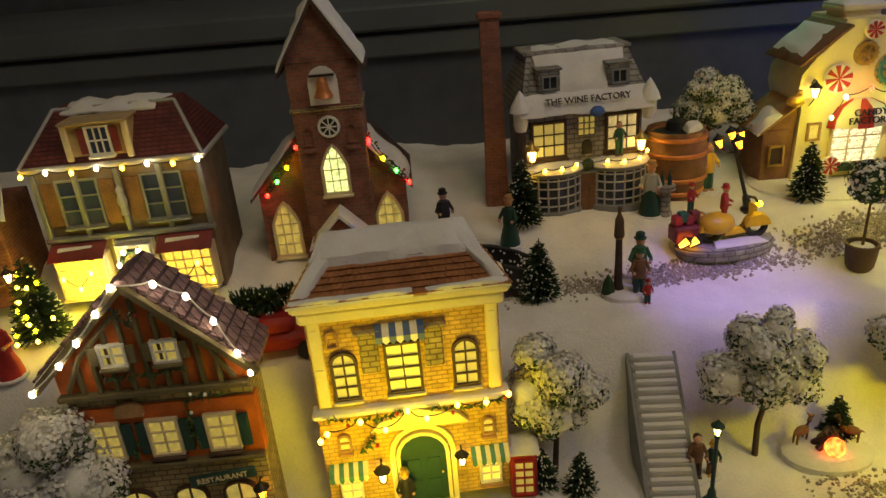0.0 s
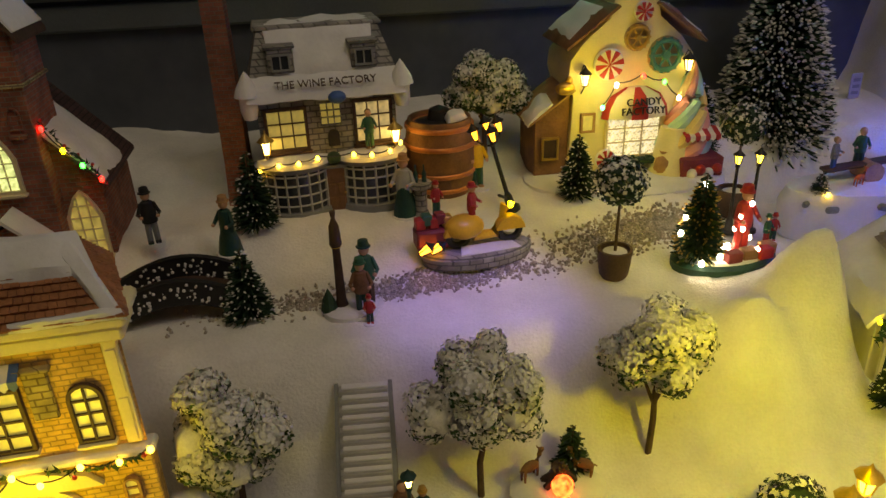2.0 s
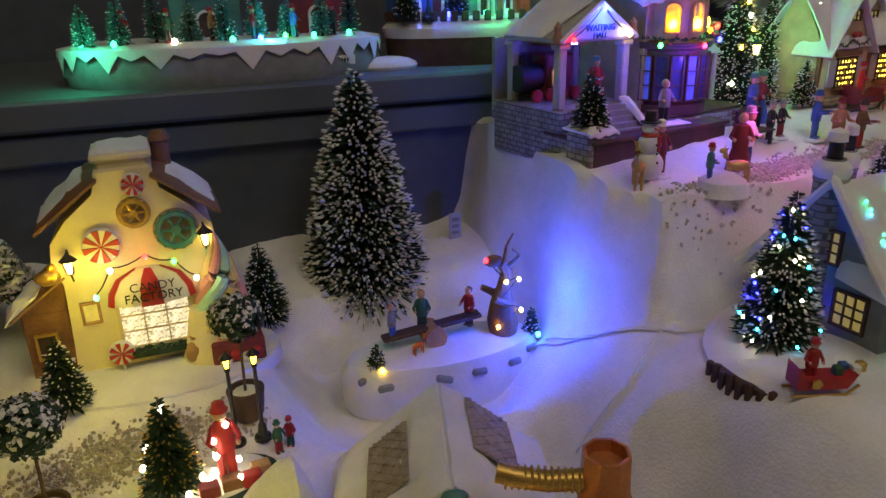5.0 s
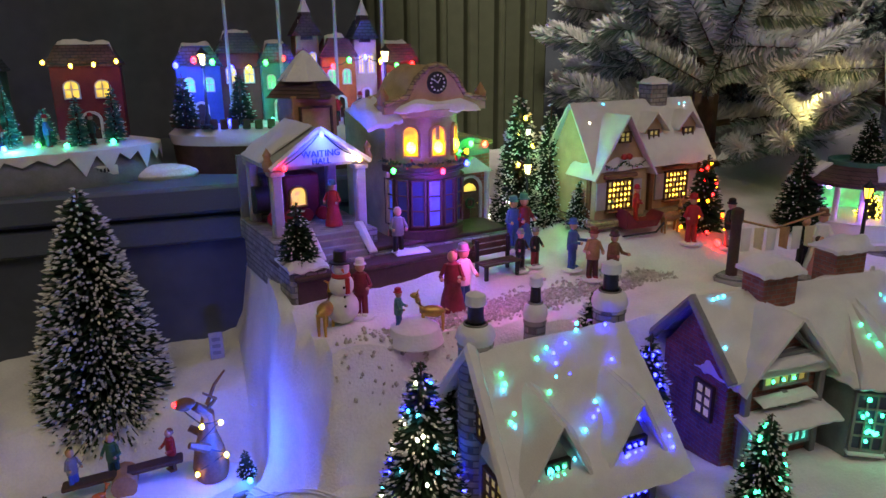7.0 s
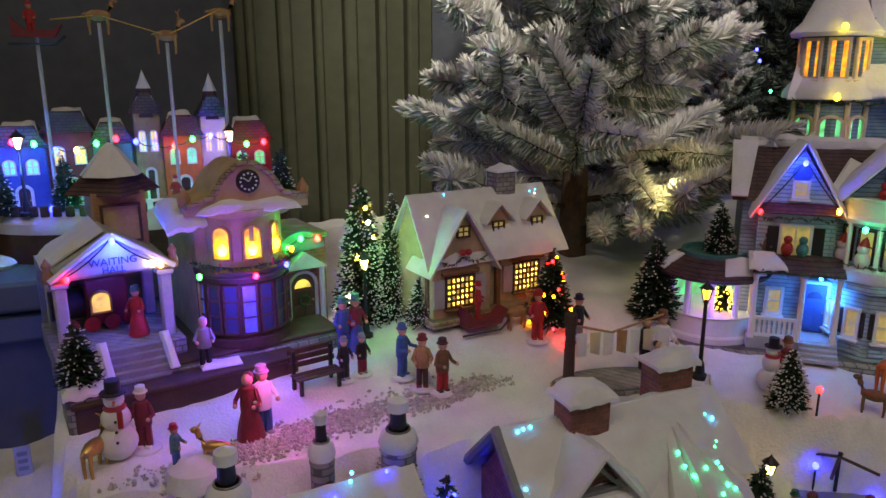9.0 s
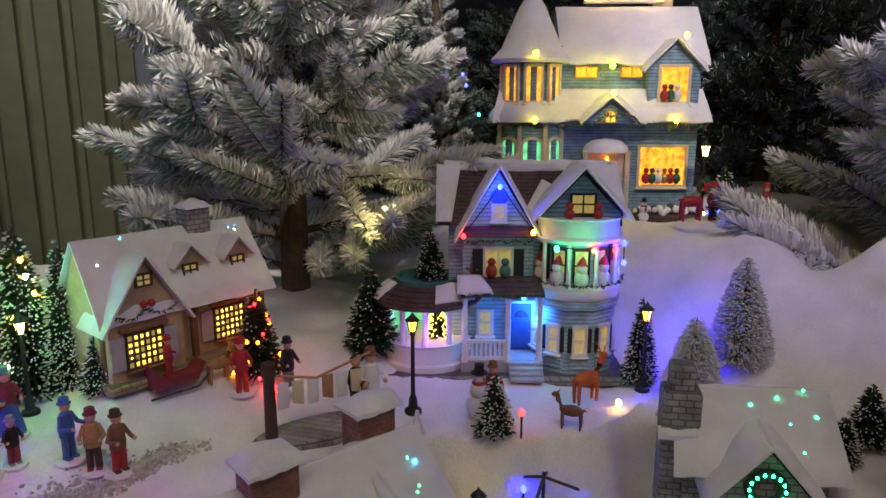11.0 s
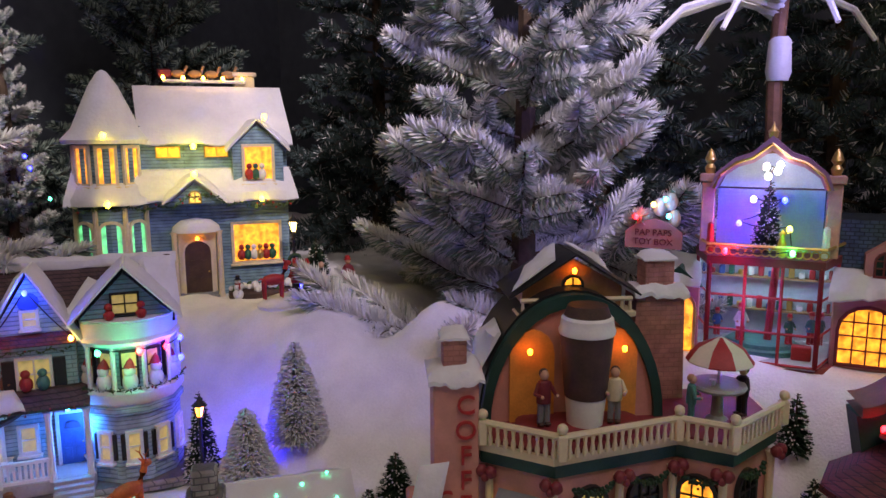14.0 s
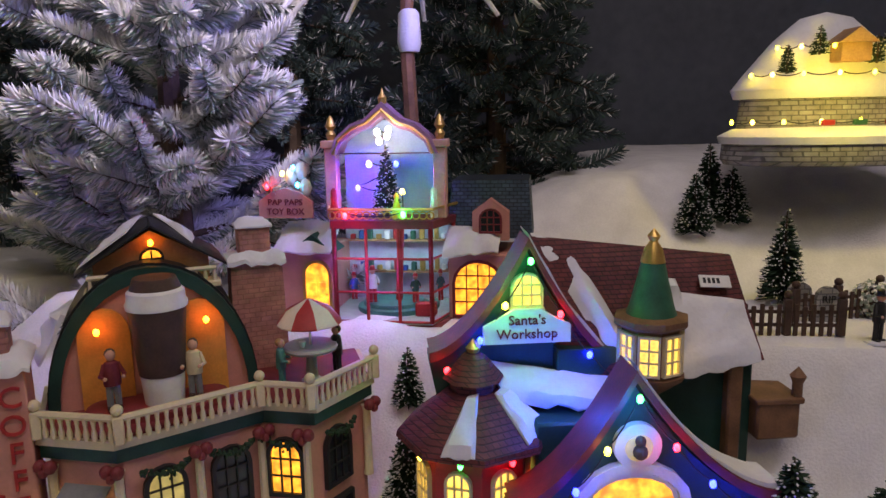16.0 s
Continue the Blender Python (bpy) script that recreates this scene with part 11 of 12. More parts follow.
car = thing("red_car", "red toy car carrying a fir on its roof", "toy car", pose(-0.168, 0.545, 0.972, 0, 0, 8))
part("body", Solid().box(0, 0, 0.006, 0.075, 0.036, 0.018, 0.006).box(-0.006, 0, 0.022, 0.042, 0.032, 0.016, 0.006), RED, car)
for x in (-0.024, 0.024):
    for y in (-0.018, 0.018):
        part("wheel", Solid().lathe([(0.009, -0.003), (0.009, 0.003)], 14, m=pose(x, y, 0.008, 90, 0, 0)), BLACK, car)
fir("roof_fir", pose(-0.205, 0.545, 1.014, 0, 80, 8), 0.085, 0.017, "felled green fir lying on the car roof", n=700, tip=0.1, seed=44, stand=False)
fir("lit_fir", on(-0.405, 0.590), 0.085, 0.026, "green fir with warm lights before the shop", n=1300, tip=0.1, seed=45)
dots(on(-0.405, 0.590), 0.085, 0.026, 22, ["warm", "yellow"], "warm bulbs on the fir before the shop", 6, 0.0019)
figurine(on(-0.405, 0.530, 15), 0.060, RED, RED, WOOD, "red dressed figurine carrying a green basket", skirt=True, arm=0.8)
lh = thing("corner_inn", "brick corner inn with red and green lights and snow", "model house", pose(-0.500, 0.640, 0.985, 0, 0, 10))
part("wall", Solid().box(0, 0.04, 0, 0.10, 0.09, 0.10, 0.001), BRICK, lh)
part("roof", Solid().slab((-0.06, -0.01, 0.095), (0.06, -0.01, 0.095), (0.05, 0.04, 0.14), (-0.05, 0.04, 0.14), 0.006, 10, 8, 0.3, 0.004), SNOW, lh)
part("chimney", Solid().box(0.035, 0.02, 0.11, 0.022, 0.02, 0.06, 0.001), BRICK, lh)
window(lh, face(0.02, -0.005, 0.03), 0.03, 0.03, 3, 2, 0, WOOD, PANE_Y, 0.003, WOOD)
lantern(lh, face(0.046, -0.005, 0.03), 0.014, BLACK, "warm")
string_lights(pose(-0.500, 0.640, 0.985, 0, 0, 10), [(-0.02, -0.014, 0.092), (0.0, -0.014, 0.088), (0.02, -0.014, 0.090), (0.044, -0.014, 0.092)], ["red", "green", "red"], "red and green bulbs on the corner inn", 0.0022)

# brewery yard
for x, y, nm in ((0.655, 0.480, "barrel"),):
    br = thing("small_barrel", "small wooden barrel with snow on its lid", "barrel", on(x, y))
    part("barrel_body", Solid().lathe([(0.010, 0), (0.012, 0.010), (0.0105, 0.022)], 14), WOOD, br)
    part("lid_snow", Solid().lathe([(0.010, 0.021), (0.008, 0.024), (1e-5, 0.025)], 12), SNOW, br)
lg = thing("tree_stump", "cut tree stump with snow", "stump", on(0.665, 0.452))
part("stump", Solid().lathe([(0.013, 0), (0.011, 0.008), (0.0105, 0.020)], 12), WOOD_D, lg)
part("stump_snow", Solid().lathe([(0.0105, 0.019), (0.008, 0.022), (1e-5, 0.023)], 12), SNOW, lg)
cr = thing("bottle_crate", "wooden crate of brown bottles", "crate", on(0.592, 0.488, -9))
part("crate", Solid().ring([(-0.013, -0.008), (0.013, -0.008), (0.013, 0.008), (-0.013, 0.008)], [(-0.012, -0.007), (0.012, -0.007), (0.012, 0.007), (-0.012, 0.007)], 0, 0.012, m=pose(0, 0, 0, 90, 0, 0) @ Matrix.Scale(-1, 4, (0, 1, 0))), WOOD, cr)
for i in range(8):
    part("bottle", Solid().lathe([(0.0022, 0), (0.0022, 0.009), (0.0009, 0.012), (0.0009, 0.016)], 8, -0.009 + 0.006 * (i % 4), -0.003 + 0.006 * (i // 4)), GOLD, cr)
bd = thing("price_board", "small white printed card on a stand", "sign", on(0.782, 0.918))
part("card", Solid().box(0, 0, 0.0, 0.015, 0.0015, 0.032, 0.0005), GREY_L, bd)
for k in range(3):
    part("print_bar", Solid().box(0, -0.0012, 0.006 + 0.008 * k, 0.009, 0.0006, 0.004), GREY, bd)

# ---- station square ----
snowman(on(0.884, 0.695), 0.064, "snowman with black hat and red scarf on the plateau")
figurine(on(0.902, 0.703, -20), 0.052, MAROON, MAROON, WHITE, "red coated child figurine hugging the snowman")
beast(on(0.868, 0.686, 60), 0.040, GOLD, "golden brown dog figurine leaping at the snowman", name="dog_figurine")
mound = thing("snow_heap", "small heap of snow for playing figurines", "snow heap", on(0.935, 0.655))
part("snow_lump", Solid().lathe([(0.024, -0.004), (0.020, 0.008), (0.010, 0.014), (1e-5, 0.016)], 16), SNOW, mound)
figurine(on(0.922, 0.658, 60, 0.004), 0.036, TEAL, BLUE, RED, "green clad child figurine bending over a snow heap", base=False)
beast(on(0.950, 0.655, 160), 0.034, GOLD, "golden brown dog figurine at the snow heap", name="dog_figurine")
figurine(on(0.990, 0.690, 20), 0.060, WHITE, BLUE, GREY, "grey capped figurine hugging his partner")
figurine(on(0.979, 0.687, -30), 0.058, MAROON, MAROON, None, "red dressed figurine hugging her partner", skirt=True, base=False)


def bench(m):
    r = thing("park_bench", "dark wooden park bench with slatted back", "bench", m)
    for k in range(3):
        part("seat_slat", Solid().box(0, -0.008 + 0.006 * k, 0.014, 0.044, 0.005, 0.0018, 0.0004), WOOD_D, r)
        part("back_slat", Solid().box(0, 0.009 + 0.001 * k, 0.020 + 0.006 * k, 0.044, 0.0018, 0.005, 0.0004), WOOD_D, r)
    for x in (-0.018, 0.018):
        part("leg", Solid().box(x, -0.008, 0, 0.003, 0.003, 0.015).box(x, 0.008, 0, 0.003, 0.003, 0.036), BLACK, r)
    return r


bench(on(1.045, 0.742, 12))
for x, y, c, l, h in ((1.072, 0.748, BLACK, BLACK, 0.042), (1.090, 0.752, BLACK, MAROON, 0.040), (1.083, 0.790, BLUE, BLUE, 0.056), (1.096, 0.792, MAROON, BLUE, 0.058)):
    figurine(on(x, y, 10), h, c, l, TEAL if h > 0.05 else GREY, "dark dressed figurine near the station bench", skirt=c is MAROON)
street_lamp(on(1.118, 0.830), 0.085, "black street lamp with wreath beside the station", 1, BLACK, "warm", 0.016)
for x, y, c, l, hat, q in ((1.125, 0.740, BLUE, BLUE, BLUE, 30), (1.138, 0.722, WOOD_L, WOOD_D, MAROON, -20), (1.152, 0.708, WOOD, RED, WOOD_D, 10), (1.190, 0.792, TEAL, WOOD, ORANGE, 40)):
    figurine(on(x, y, q), 0.052, c, l, hat, "painted child figurine playing on the square", arm=0.8)


def sleigh(m, s=1.0):
    r = thing("toy_sleigh", "dark red sleigh with curled runners", "sleigh", m)
    part("body", Solid().prism([(-0.022, 0.008), (0.018, 0.008), (0.026, 0.022), (0.016, 0.015), (-0.010, 0.015), (-0.022, 0.028)], -0.010, 0.010), MAROON, r)
    for y in (-0.009, 0.009):
        part("runner", Solid().tube([(-0.026, y, 0.001), (0.018, y, 0.001), (0.028, y, 0.010)], 0.0012, 5), BLACK, r)
    return r


sleigh(on(1.222, 0.772, 5))
figurine(on(1.218, 0.772, 60, 0.012), 0.040, RED, RED, RED, "red clad bearded figurine sitting in a sleigh", base=False)
beast(on(1.262, 0.770, 5), 0.036, WOOD_L, "light brown reindeer figurine before the sleigh", True)
figurine(on(1.276, 0.752, -20), 0.054, RED, RED, RED, "red cloaked figurine beside the reindeer")
figurine(on(1.318, 0.742, 10), 0.054, BLACK, GREY, BLACK, "dark coated figurine beside the decorated fir")
beast(on(1.312, 0.726, 200), 0.022, WHITE, "black and white dog figurine", name="dog_figurine")

wl = thing("washing_line_stand", "stone stand with posts and a line of washing", "figurine stand", on(1.305, 0.660, -12))
part("stand", Solid().lathe([(0.060, -0.006), (0.062, 0.004), (0.056, 0.007)], 24, sy=0.42), STONE, wl)
part("post", Solid().lathe([(0.0055, 0), (0.0048, 0.06), (0.0060, 0.062), (0.0058, 0.072), (0.002, 0.074)], 10, -0.045, 0.0), WOOD_D, wl)
part("line", Solid().tube([(-0.045, 0, 0.062), (-0.005, 0, 0.052), (0.045, 0, 0.066)], 0.0012, 5), WOOD_L, wl)
rnd = random.Random(6)
for k in range(6):
    x = -0.034 + 0.013 * k
    part("laundry", Solid().slab((x - 0.005, -0.001, 0.030 + 0.004 * (k % 2)), (x + 0.005, 0.001, 0.030), (x + 0.005, 0.0, 0.053), (x - 0.005, 0.0, 0.053), 0.0012, 4, 5, 0.3), [WHITE, CREAM, WHITE, WOOD_L, WHITE, CREAM][k], wl)
figurine(on(1.352, 0.655, -20, 0.006), 0.062, WHITE, WHITE, WOOD, "white aproned figurine hanging the washing", skirt=True, base=False, arm=0.9)
figurine(on(1.335, 0.640, 20, 0.006), 0.040, PINK, PINK, None, "pink coated girl figurine by the washing", skirt=True, base=False)
figurine(on(1.345, 0.668, 0, 0.006), 0.056, BLACK, BLACK, None, "dark suited figurine behind the washing", base=False)
ez = thing("white_easel", "small white folding sign on the snow", "sign", on(1.360, 0.600))
for sx in (-1, 1):
    part("leg", Solid().tube([(sx * 0.008, 0, 0), (0, 0, 0.024)], 0.0014, 5), WHITE, ez)
part("crossbar", Solid().tube([(-0.005, 0, 0.010), (0.005, 0, 0.010)], 0.001, 5), WHITE, ez)

# ---- before the Victorian house ----
street_lamp(on(1.388, 0.640), 0.092, "black street lamp with lit lantern and wreath", 1, BLACK, "amber", 0.015)
street_lamp(on(1.592, 0.532), 0.085, "black street lamp with wreath beside the bay", 1, BLACK, "amber", 0.016)
snowman(on(1.425, 0.592), 0.052, "snowman with black hat and red scarf on the snow")
figurine(on(1.440, 0.590, -20), 0.050, MAROON, BLACK, WOOD, "dark red coated figurine beside the snowman")
beast(on(1.512, 0.540, -10, 0.006), 0.046, ORANGE, "orange-brown deer figurine standing in the snow", True)
beast(on(1.476, 0.528, 120), 0.034, WOOD, "grey-brown bear cub figurine", name="bear_figurine")
pt = thing("ground_lamp", "small warm lamp in the snow beside the deer", "lamp", on(1.535, 0.520))
bulb(pt, (0, 0, 0.005), "warm", 0.0031)
for x, y, c in ((1.430, 0.545, "red"), (1.418, 0.530, "blue"), (1.455, 0.500, "blue"), (1.395, 0.500, "green"), (1.410, 0.508, "yellow")):
    q = thing("ground_light", "coloured bulb on the carnival ground", "bulb", on(x, y))
    part("stem", Solid().tube([(0, 0, -0.004), (0, 0, 0.020)], 0.001, 5), BLACK, q)
    bulb(q, (0, 0, 0.022), c, 0.0027)
cs = thing("pond_carousel", "dark blue skating pond carousel with small riders", "carousel", on(1.432, 0.520))
part("platform", Solid().lathe([(0.030, 0), (0.032, 0.003), (0.030, 0.006)], 22), GREY, cs)
for k in range(6):
    a = 2 * pi * k / 6
    part("seat", Solid().ball(0.026 * math.cos(a), 0.026 * math.sin(a), 0.010, 0.004, 8, 6, sx=1.3), MAROON, cs)
part("mast", Solid().tube([(0, 0, 0.008), (0, 0, 0.044)], 0.0016, 6), BLACK, cs)
for k in range(4):
    a = 2 * pi * k / 4 + 0.5
    part("arm", Solid().tube([(0, 0, 0.040), (0.030 * math.cos(a), 0.030 * math.sin(a), 0.034)], 0.0014, 5), WOOD_D, cs)
for i, (x, y) in enumerate(((1.368, 0.500), (1.382, 0.488), (1.400, 0.485), (1.385, 0.520), (1.405, 0.470))):
    figurine(on(x, y, 40 * i), 0.040, [GREEN, RED, BLUE, YELLOW, RED][i], [BLACK, BLUE, GREEN_D, RED, BLACK][i], [RED, BLACK, YELLOW, GREEN, BLUE][i], "small painted figurine at the carousel")
street_lamp(on(1.365, 0.530), 0.066, "black street lamp with wreath at the carousel", 1, BLACK, "warm", 0.015)
pn = thing("pond_stand", "yellow edged pond stand with bright lamp", "figurine stand", on(1.352, 0.548))
part("rim", Solid().lathe([(0.026, 0), (0.027, 0.006), (0.022, 0.008)], 18), GOLD, pn)
bulb(pn, (-0.006, -0.012, 0.010), "warm", 0.0037)


def front_cottage():
    m = pose(1.520, 0.392, 1.095, 0, 0, -50)
    r = thing("gabled_cottage", "low cottage with white glitter roof and teal-lit wreath gable", "model house", m)
    part("wall", Solid().box(0.01, 0.04, 0, 0.11, 0.075, 0.052, 0.001), STONE, r)
    s = Solid()
    s.slab((-0.055, -0.012, 0.046), (0.076, -0.012, 0.046), (0.070, 0.040, 0.098), (-0.050, 0.040, 0.098), 0.007, 18, 10, 0.2, 0.004, 2)
    s.slab((-0.055, 0.092, 0.046), (0.076, 0.092, 0.046), (0.070, 0.040, 0.098), (-0.050, 0.040, 0.098), 0.007, 18, 8, 0.2, 0.004, 3)
    part("roof", s, GLITTER, r, "white glitter covered roof")
    part("gable", Solid().prism([(-0.024, 0), (0.044, 0), (0.044, 0.038), (0.010, 0.076), (-0.024, 0.038)], -0.022, 0.04), STONE, r)
    s = Solid()
    for sx in (-1, 1):
        s.slab((0.010 + sx * 0.044, -0.032, 0.030), (0.010 + sx * 0.044, 0.03, 0.034), (0.010, 0.04, 0.084), (0.010, -0.032, 0.080), 0.007, 8, 8, 0.2)
    part("gable_roof", s, GLITTER, r)
    part("wreath", Solid().put(*torus(0.012, 0.004)), LEAF, r, m=pose(0.010, -0.024, 0.046, 90, 0, 0))
    for i in range(14):
        a = 2 * pi * i / 14
        bulb(r, (0.010 + 0.013 * math.cos(a), -0.028, 0.046 + 0.013 * math.sin(a)), "teal", 0.0013)
    part("chimney", Solid().box(-0.048, 0.02, 0.0, 0.030, 0.026, 0.105, 0.002).box(-0.048, 0.02, 0.104, 0.020, 0.018, 0.022, 0.002), STONE, r)
    part("chimney_snow", Solid().slab((-0.066, 0.004, 0.066), (-0.032, 0.004, 0.066), (-0.032, 0.012, 0.074), (-0.066, 0.012, 0.074), 0.005, 6, 4, 0.4), SNOW, r)
    for i in range(9):
        bulb(r, (0.0 + 0.007 * i, -0.012 + 0.052 * ((i * 37) % 10) / 10, 0.046 + 0.052 * ((i * 37) % 10) / 10 + 0.009), "teal", 0.0012)


front_cottage()

# ---- beside the blue mansion ----
sg = thing("reindeer_stand", "round snowy stand with figurines and red horse", "figurine stand", on(1.835, 0.610))
part("plate", Solid().lathe([(0.052, -0.006), (0.053, 0.004), (0.046, 0.007)], 22, sy=0.6), SNOW, sg)
beast(on(1.812, 0.618, -30, 0.006), 0.048, RED, "red painted horse figurine", name="horse_figurine")
for x, y, c in ((1.840, 0.604, RED), (1.852, 0.596, GREEN_D), (1.868, 0.584, BLACK), (1.912, 0.572, MAROON)):
    figurine(on(x, y, -40, 0.005), 0.050, c, BLACK, [RED, None][c is BLACK], "painted figurine beside the red horse")
for x, y, c in ((1.905, 0.645, "blue"), (1.915, 0.635, "blue"), (1.922, 0.632, "green"), (1.900, 0.648, "yellow")):
    q = thing("garden_light", "coloured bulb among the mansion flowers", "bulb", on(x, y))
    bulb(q, (0, 0, 0.010), c, 0.0019)
for i, (x, y, z, c) in enumerate(((1.700, 0.905, 1.44, "blue"), (1.698, 0.910, 1.455, "blue"), (1.690, 0.915, 1.47, "red"), (1.72, 0.90, 1.40, "teal"))):
    q = thing("tree_light", "coloured bulb hanging in the slim fir", "bulb", pose(x, y, z))
    bulb(q, (0, 0, 0), c, 0.0022)

# ---- graveyard lawn in the east ----
fe = thing("picket_fence", "dark brown picket fence in the snow", "fence", pose(1.822, -0.322, ground(1.822, -0.322), 0, 0, -88))
for zz in (0.008, 0.020):
    part("rail", Solid().box(0, 0, zz, 0.092, 0.002, 0.003), WOOD_D, fe)
for k in range(13):
    part("picket", Solid().box(-0.044 + 0.0073 * k, -0.002, 0, 0.0040, 0.002, 0.027 + 0.002 * (k % 2), 0.0005), WOOD_D, fe)
for x in (-0.046, 0.0, 0.046):
    part("fence_post", Solid().box(x, 0, 0, 0.007, 0.007, 0.034, 0.001).ball(x, 0, 0.037, 0.004, 8, 6), WOOD_D, fe)
copy_thing(fe, pose(1.880, -0.385, ground(1.880, -0.385), 0, 0, -70))
for x, y, t in ((1.885, -0.352, ""), (1.870, -0.372, "RIP")):
    g = thing("gravestone", "pale round-topped gravestone in the snow", "gravestone", pose(x, y, ground(x, y), 0, 0, -80))
    part("stone", Solid().prism(outline(0.022, 0.034, 0.010), -0.003, 0.003), STONE, g)
    if t:
        letters(g, t, pose(0, -0.0034, 0.022), 0.010, BLACK)
bs = thing("frosted_bush", "frosted grey-green bush on the lawn", "bush", on(1.895, -0.425))
a, b2 = Solid(), Solid()
leaf_ball(a, b2, (0, 0, 0.016), 0.022, 700, random.Random(3), 0.0042, 0.5, True)
part("leaves", a, LEAF_G, bs)
part("frost", b2, LEAF_W, bs)
figurine(on(1.808, -0.392, -60), 0.046, BLACK, BLACK, BLACK, "black clad figurine on the lawn")

# ---- pieces on the wall shelf ----
def rock_piece(m, w, d, h, label):
    r = thing("mountain_piece", label, "village piece", m)
    part("rock", Solid().lathe([(w, 0), (w * 1.03, h * 0.3), (w * 0.99, h * 0.8), (w * 0.97, h)], 36, sy=d / w), GREY, r)
    pr = Solid()
    n = 72
    vs, fs = [], []
    rnd = random.Random(5)
    for i in range(n):
        a = 2 * pi * i / n
        q = rnd.uniform(0.25, 0.9) if i % 2 else 0.15
        for rr, z in ((w * 0.9, h * 1.12), (w * 1.03, h * 1.02), (w * 1.035, h * (1.0 - 0.75 * q))):
            vs.append((rr * math.cos(a), rr * d / w * math.sin(a), z))
    for i in range(n):
        j = (i + 1) % n
        fs += [(3 * i, 3 * j, 3 * j + 1, 3 * i + 1), (3 * i + 1, 3 * j + 1, 3 * j + 2, 3 * i + 2)]
    fs.append(tuple(3 * i for i in range(n)))
    part("icicle_snow", pr.put(vs, fs), SNOW, r)
    return r


m1 = pose(0.560, 1.075, 1.217)
rock_piece(m1, 0.178, 0.085, 0.040, "grey rock village piece with icicle edge and teal lights")
price_tag(m1 @ pose(0.125, -0.062, 0.012, 0, 0, 18))
# the teal light on these firs is put into their needle colour
for i in range(9):
    x = -0.150 + 0.036 * i
    fir("mini_fir", m1 @ pose(x, -0.040 - 0.012 * math.sin(i * 2.0), 0.044), 0.045 + 0.012 * (i % 3), 0.013, "small teal-lit fir on the rock piece", TEAL, LEAF_W, 380, 0.2, 50 + i, False)
for i, c in enumerate([RED, GREEN, WOOD_L, RED, BLUE, GREEN_D]):
    figurine(m1 @ pose(-0.11 + 0.045 * i, -0.050, 0.044, 0, 0, 30 * i), 0.036, c, BLACK, RED, "tiny painted figurine on the rock piece", base=False)
for x, y, c in ((-0.12, -0.064, "teal"), (-0.06, -0.066, "white"), (0.0, -0.070, "teal"), (0.03, -0.068, "blue"), (0.09, -0.064, "teal"), (0.135, -0.045, "teal"), (-0.155, -0.03, "teal"), (0.06, -0.050, "green")):
    q = thing("ground_light", "teal bulb in the snow of the rock piece", "bulb", m1 @ pose(x, y, 0.047))
    bulb(q, (0, 0, 0), c, 0.0030)


def row_house(m, w, h, wall_m, roof_m, lit, label):
    r = thing("row_house", label, "model house", m)
    part("wall", Solid().box(0, 0.02, 0, w, 0.04, h, 0.001), wall_m, r)
    part("roof", Solid().prism([(-w / 2 - 0.004, h), (w / 2 + 0.004, h), (w / 2 - 0.010, h + 0.024), (-w / 2 + 0.010, h + 0.024)], -0.004, 0.044), roof_m, r)
    part("roof_snow", Solid().slab((-w / 2 + 0.004, -0.002, h + 0.012), (w / 2 - 0.004, -0.002, h + 0.012), (w / 2 - 0.010, 0.03, h + 0.026), (-w / 2 + 0.010, 0.03, h + 0.026), 0.005, 8, 6, 0.6, 0.004, int(w * 1000)), SNOW, r)
    for k in range(2):
        window(r, face(-w * 0.22 + w * 0.44 * k, 0, h * 0.58), w * 0.20, h * 0.22, 2, 2, w * 0.08, WHITE, lit, 0.0014)
    door(r, face(0, 0, 0), w * 0.24, h * 0.36, w * 0.1, WOOD_D, WHITE)
    return r


row_house(m1 @ pose(0.110, 0.010, 0.044), 0.075, 0.085, MAROON, SHINGLE_D, PANE_Y, "maroon house with lit windows on the rock piece")
# teal wall colour carries the teal light on this house
row_house(m1 @ pose(-0.02, 0.020, 0.044), 0.080, 0.080, TEAL, SHINGLE_B, PANE_G, "teal-lit house on the rock piece")
string_lights(m1 @ pose(0.110, 0.0, 0.044), [(-0.04, -0.008, 0.090), (-0.012, -0.008, 0.086), (0.012, -0.008, 0.087), (0.036, -0.008, 0.090)], ["warm"], "warm bulbs on the maroon house", 0.002, 0.0022)

m2 = pose(0.925, 1.090, 1.217)
vl = thing("village_piece_base", "wooden log base with snow and fence", "village piece", m2)
part("log_base", Solid().lathe([(0.165, 0), (0.168, 0.030), (0.165, 0.042)], 36, sy=0.42), WOOD_D, vl)
part("base_snow", Solid().lathe([(0.169, 0.034), (0.172, 0.046), (0.160, 0.056), (1e-5, 0.058)], 36, sy=0.42), SNOW, vl)
for k in range(34):
    a = pi + pi * k / 33
    part("fence_board", Solid().box(0.164 * math.cos(a), 0.42 * 0.164 * math.sin(a), 0.054, 0.009, 0.004, 0.012, 0.001), WOOD_D, vl)
spec = [(-0.130, 0.052, 0.070, BLUE, SHINGLE_B), (-0.080, 0.050, 0.085, MAROON, SHINGLE_D), (-0.034, 0.042, 0.072, TEAL, SHINGLE_B), (0.006, 0.030, 0.105, WOOD_L, SHINGLE_D), (0.044, 0.044, 0.078, ORANGE, SHINGLE), (0.082, 0.030, 0.100, CREAM, SHINGLE_B), (0.124, 0.050, 0.070, RED, SHINGLE)]
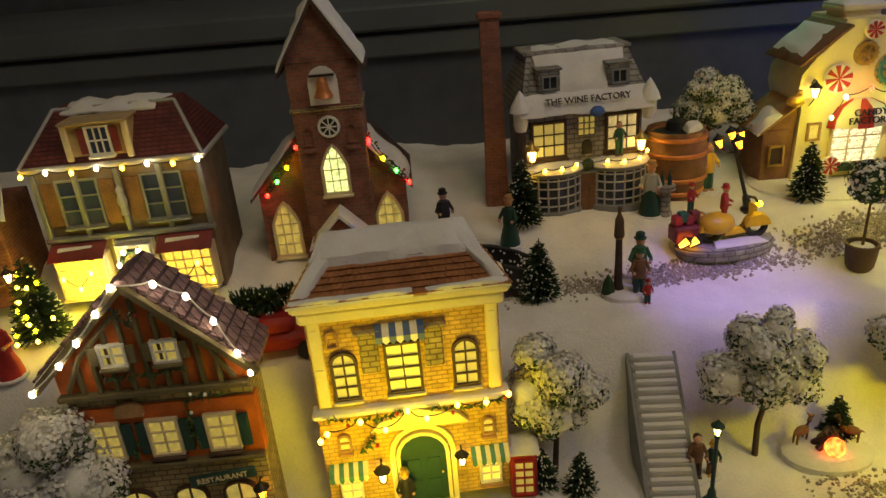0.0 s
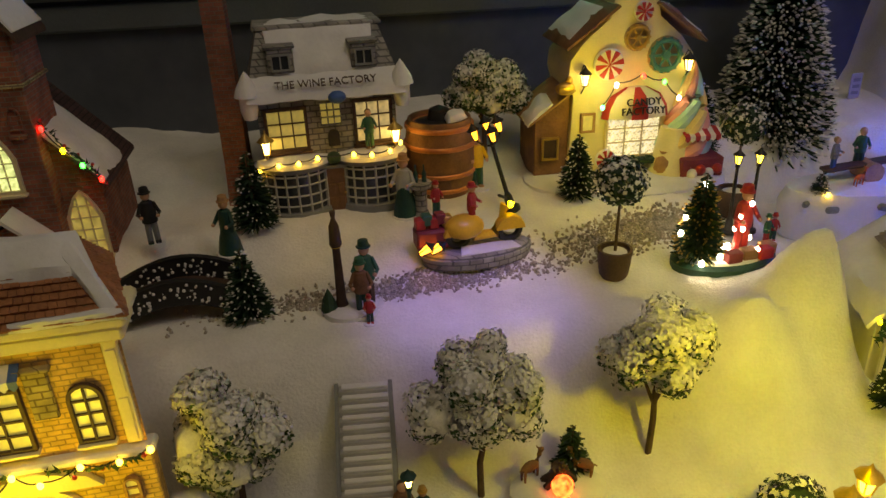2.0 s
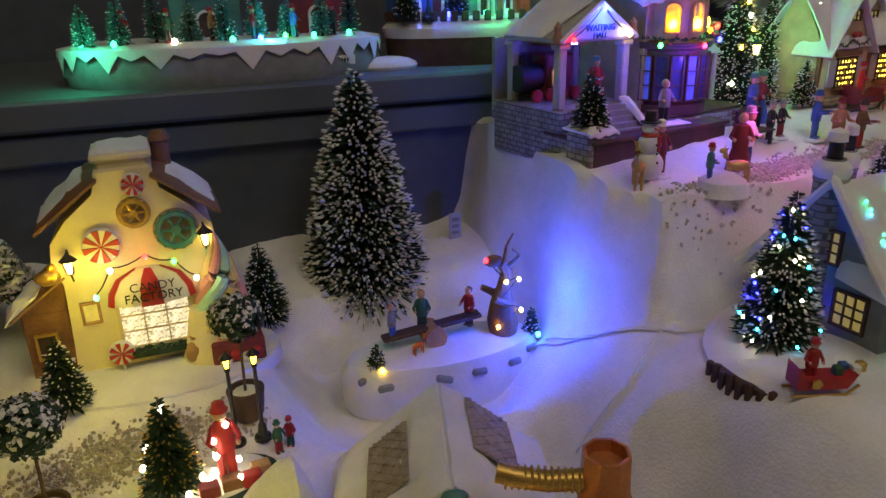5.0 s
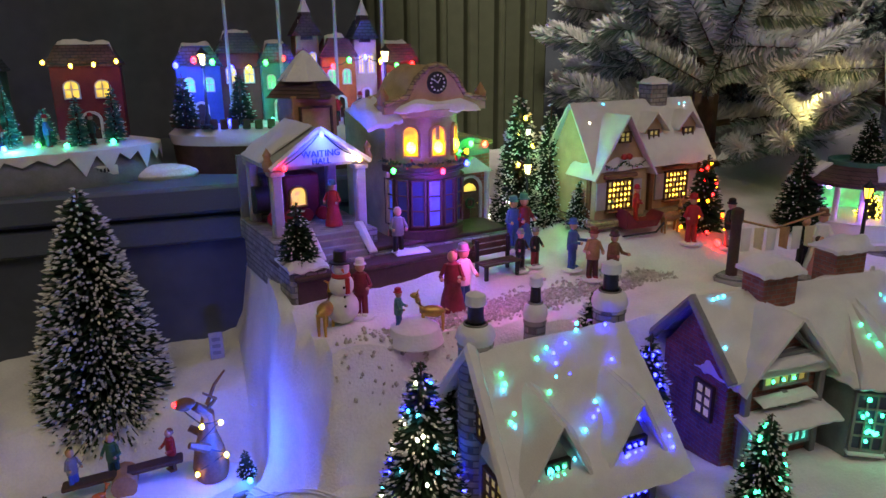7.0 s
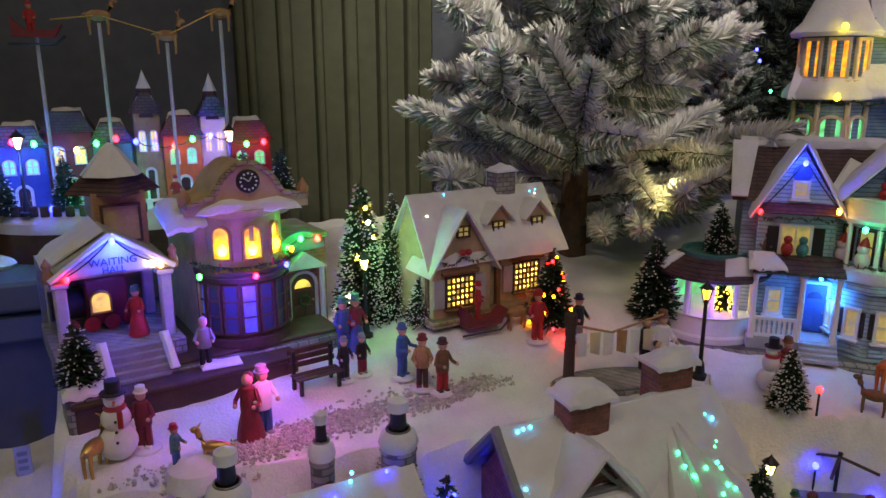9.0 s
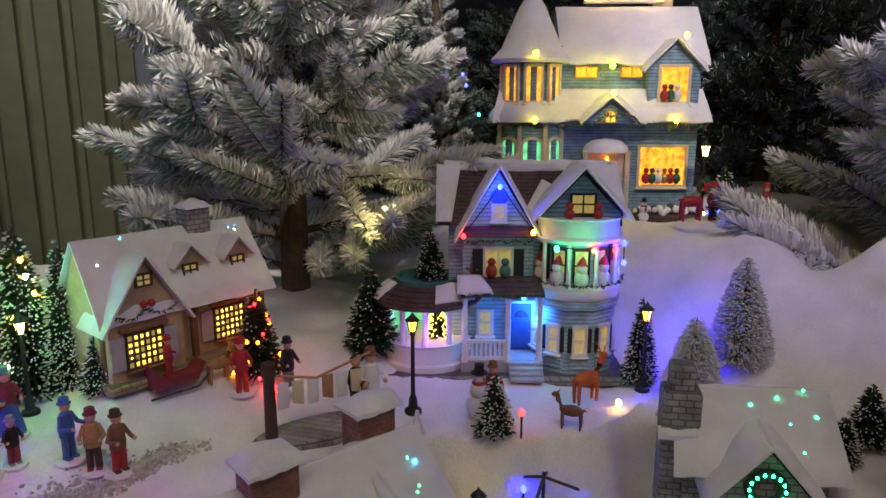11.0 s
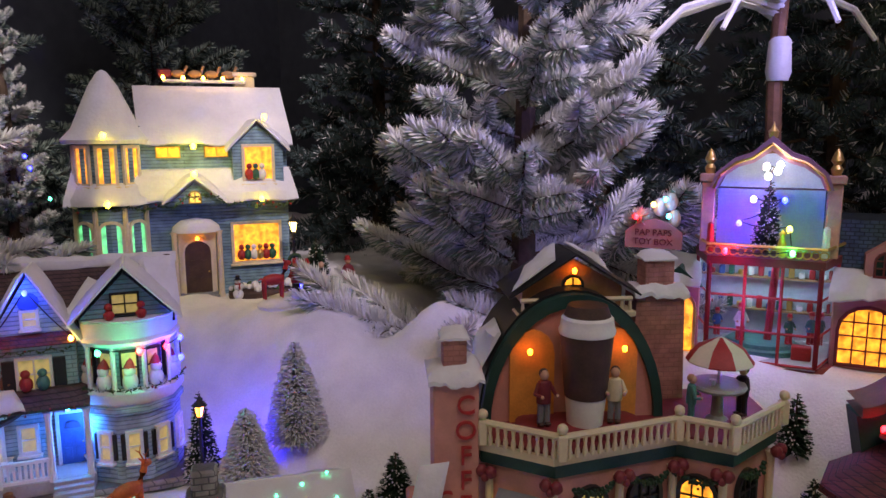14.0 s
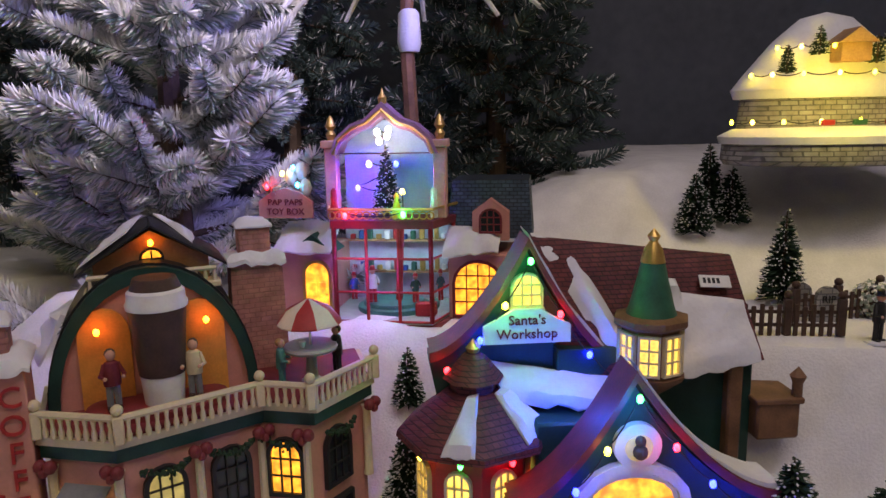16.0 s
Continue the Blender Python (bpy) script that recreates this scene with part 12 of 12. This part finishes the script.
for i, (x, w, h, wm, rm) in enumerate(spec):
    row_house(m2 @ pose(x, -0.004 + 0.01 * (i % 2), 0.056), w, h, wm, rm, PANE_Y if i % 2 else PANE_G, "narrow painted village house with snowy roof")
for x, z in ((0.006, 0.176), (0.082, 0.172)):
    sp = thing("snowy_spire", "pointed dark spire with snow on a village house", "spire", m2 @ pose(x, 0.018, z))
    part("spire", Solid().lathe([(0.015, -0.02), (0.008, 0.012), (1e-5, 0.034)], 6), SHINGLE_D, sp)
    part("spire_snow", Solid().lathe([(0.0085, 0.014), (0.005, 0.022), (1e-5, 0.036)], 6), SNOW, sp)
string_lights(m2, [(-0.155 + 0.021 * i, -0.018, 0.128 + 0.006 * math.sin(i * 1.3)) for i in range(15)], ["blue", "red", "green", "blue", "yellow", "green", "red", "blue"], "coloured bulbs strung along the village houses", 0.004, 0.0031)
street_lamp(m2 @ pose(-0.125, -0.045, 0.056), 0.085, "black street lamp in the little village", 1, BLACK, "warm", 0.018)
street_lamp(m2 @ pose(0.095, -0.045, 0.056), 0.085, "black street lamp in the little village", 1, BLACK, "warm", 0.018)
for i, x in enumerate((-0.15, -0.085, 0.11, 0.155)):
    fir("mini_fir", m2 @ pose(x, -0.036, 0.056), 0.065, 0.017, "dark green fir in the little village", n=500, tip=0.15, seed=60 + i, stand=False)
for i, (x, c) in enumerate(((-0.05, "teal"), (-0.02, "green"), (-0.10, "blue"), (0.02, "cyan"))):
    q = thing("ground_light", "coloured bulb on the little village square", "bulb", m2 @ pose(x, -0.050, 0.062))
    bulb(q, (0, 0, 0), c, 0.0030)
    figurine(m2 @ pose(0.03 + 0.03 * i, -0.048, 0.056), 0.036, [RED, GREEN, WHITE, BLUE][i], BLACK, RED, "tiny painted figurine in the little village", base=False)

# sleigh and reindeer on rods over the village
for i, (x, z, kind) in enumerate(((0.830, 1.462, 0), (0.892, 1.478, 1), (0.960, 1.458, 1), (1.020, 1.484, 1))):
    rod = thing("metal_rod", "thin grey rod holding a flying reindeer", "rod", pose(x, 1.055, 1.217))
    part("rod", Solid().tube([(0, 0, 0.05), (0, 0, z - 1.217)], 0.0022, 6), GREY_L, rod)
    if kind:
        beast(pose(x, 1.055, z - 0.012), 0.040, WOOD_L, "flying brown reindeer figurine on a rod", True)
    else:
        sleigh(pose(x, 1.055, z - 0.008))
        figurine(pose(x - 0.004, 1.055, z), 0.036, RED, RED, RED, "red clad figurine in the flying sleigh", base=False)
rp = thing("golden_rein", "golden rein between sleigh and reindeer", "rein", Matrix())
part("rein", Solid().tube([(0.845, 1.050, 1.480), (0.892, 1.050, 1.486), (0.960, 1.050, 1.466), (1.020, 1.050, 1.496)], 0.0008, 5), GOLD, rp)
ft = thing("cotton_tuft", "loose cotton snow on the shelf", "snow", pose(0.745, 1.045, 1.217), kind="stuff")
part("tuft", Solid().ball(0, 0, 0.004, 0.03, 12, 8, sx=1.3, sy=0.7, sz=0.4).ball(-0.5, 0.02, 0.004, 0.03, 12, 8, sx=1.2, sy=0.7, sz=0.4), FLUFF, ft)
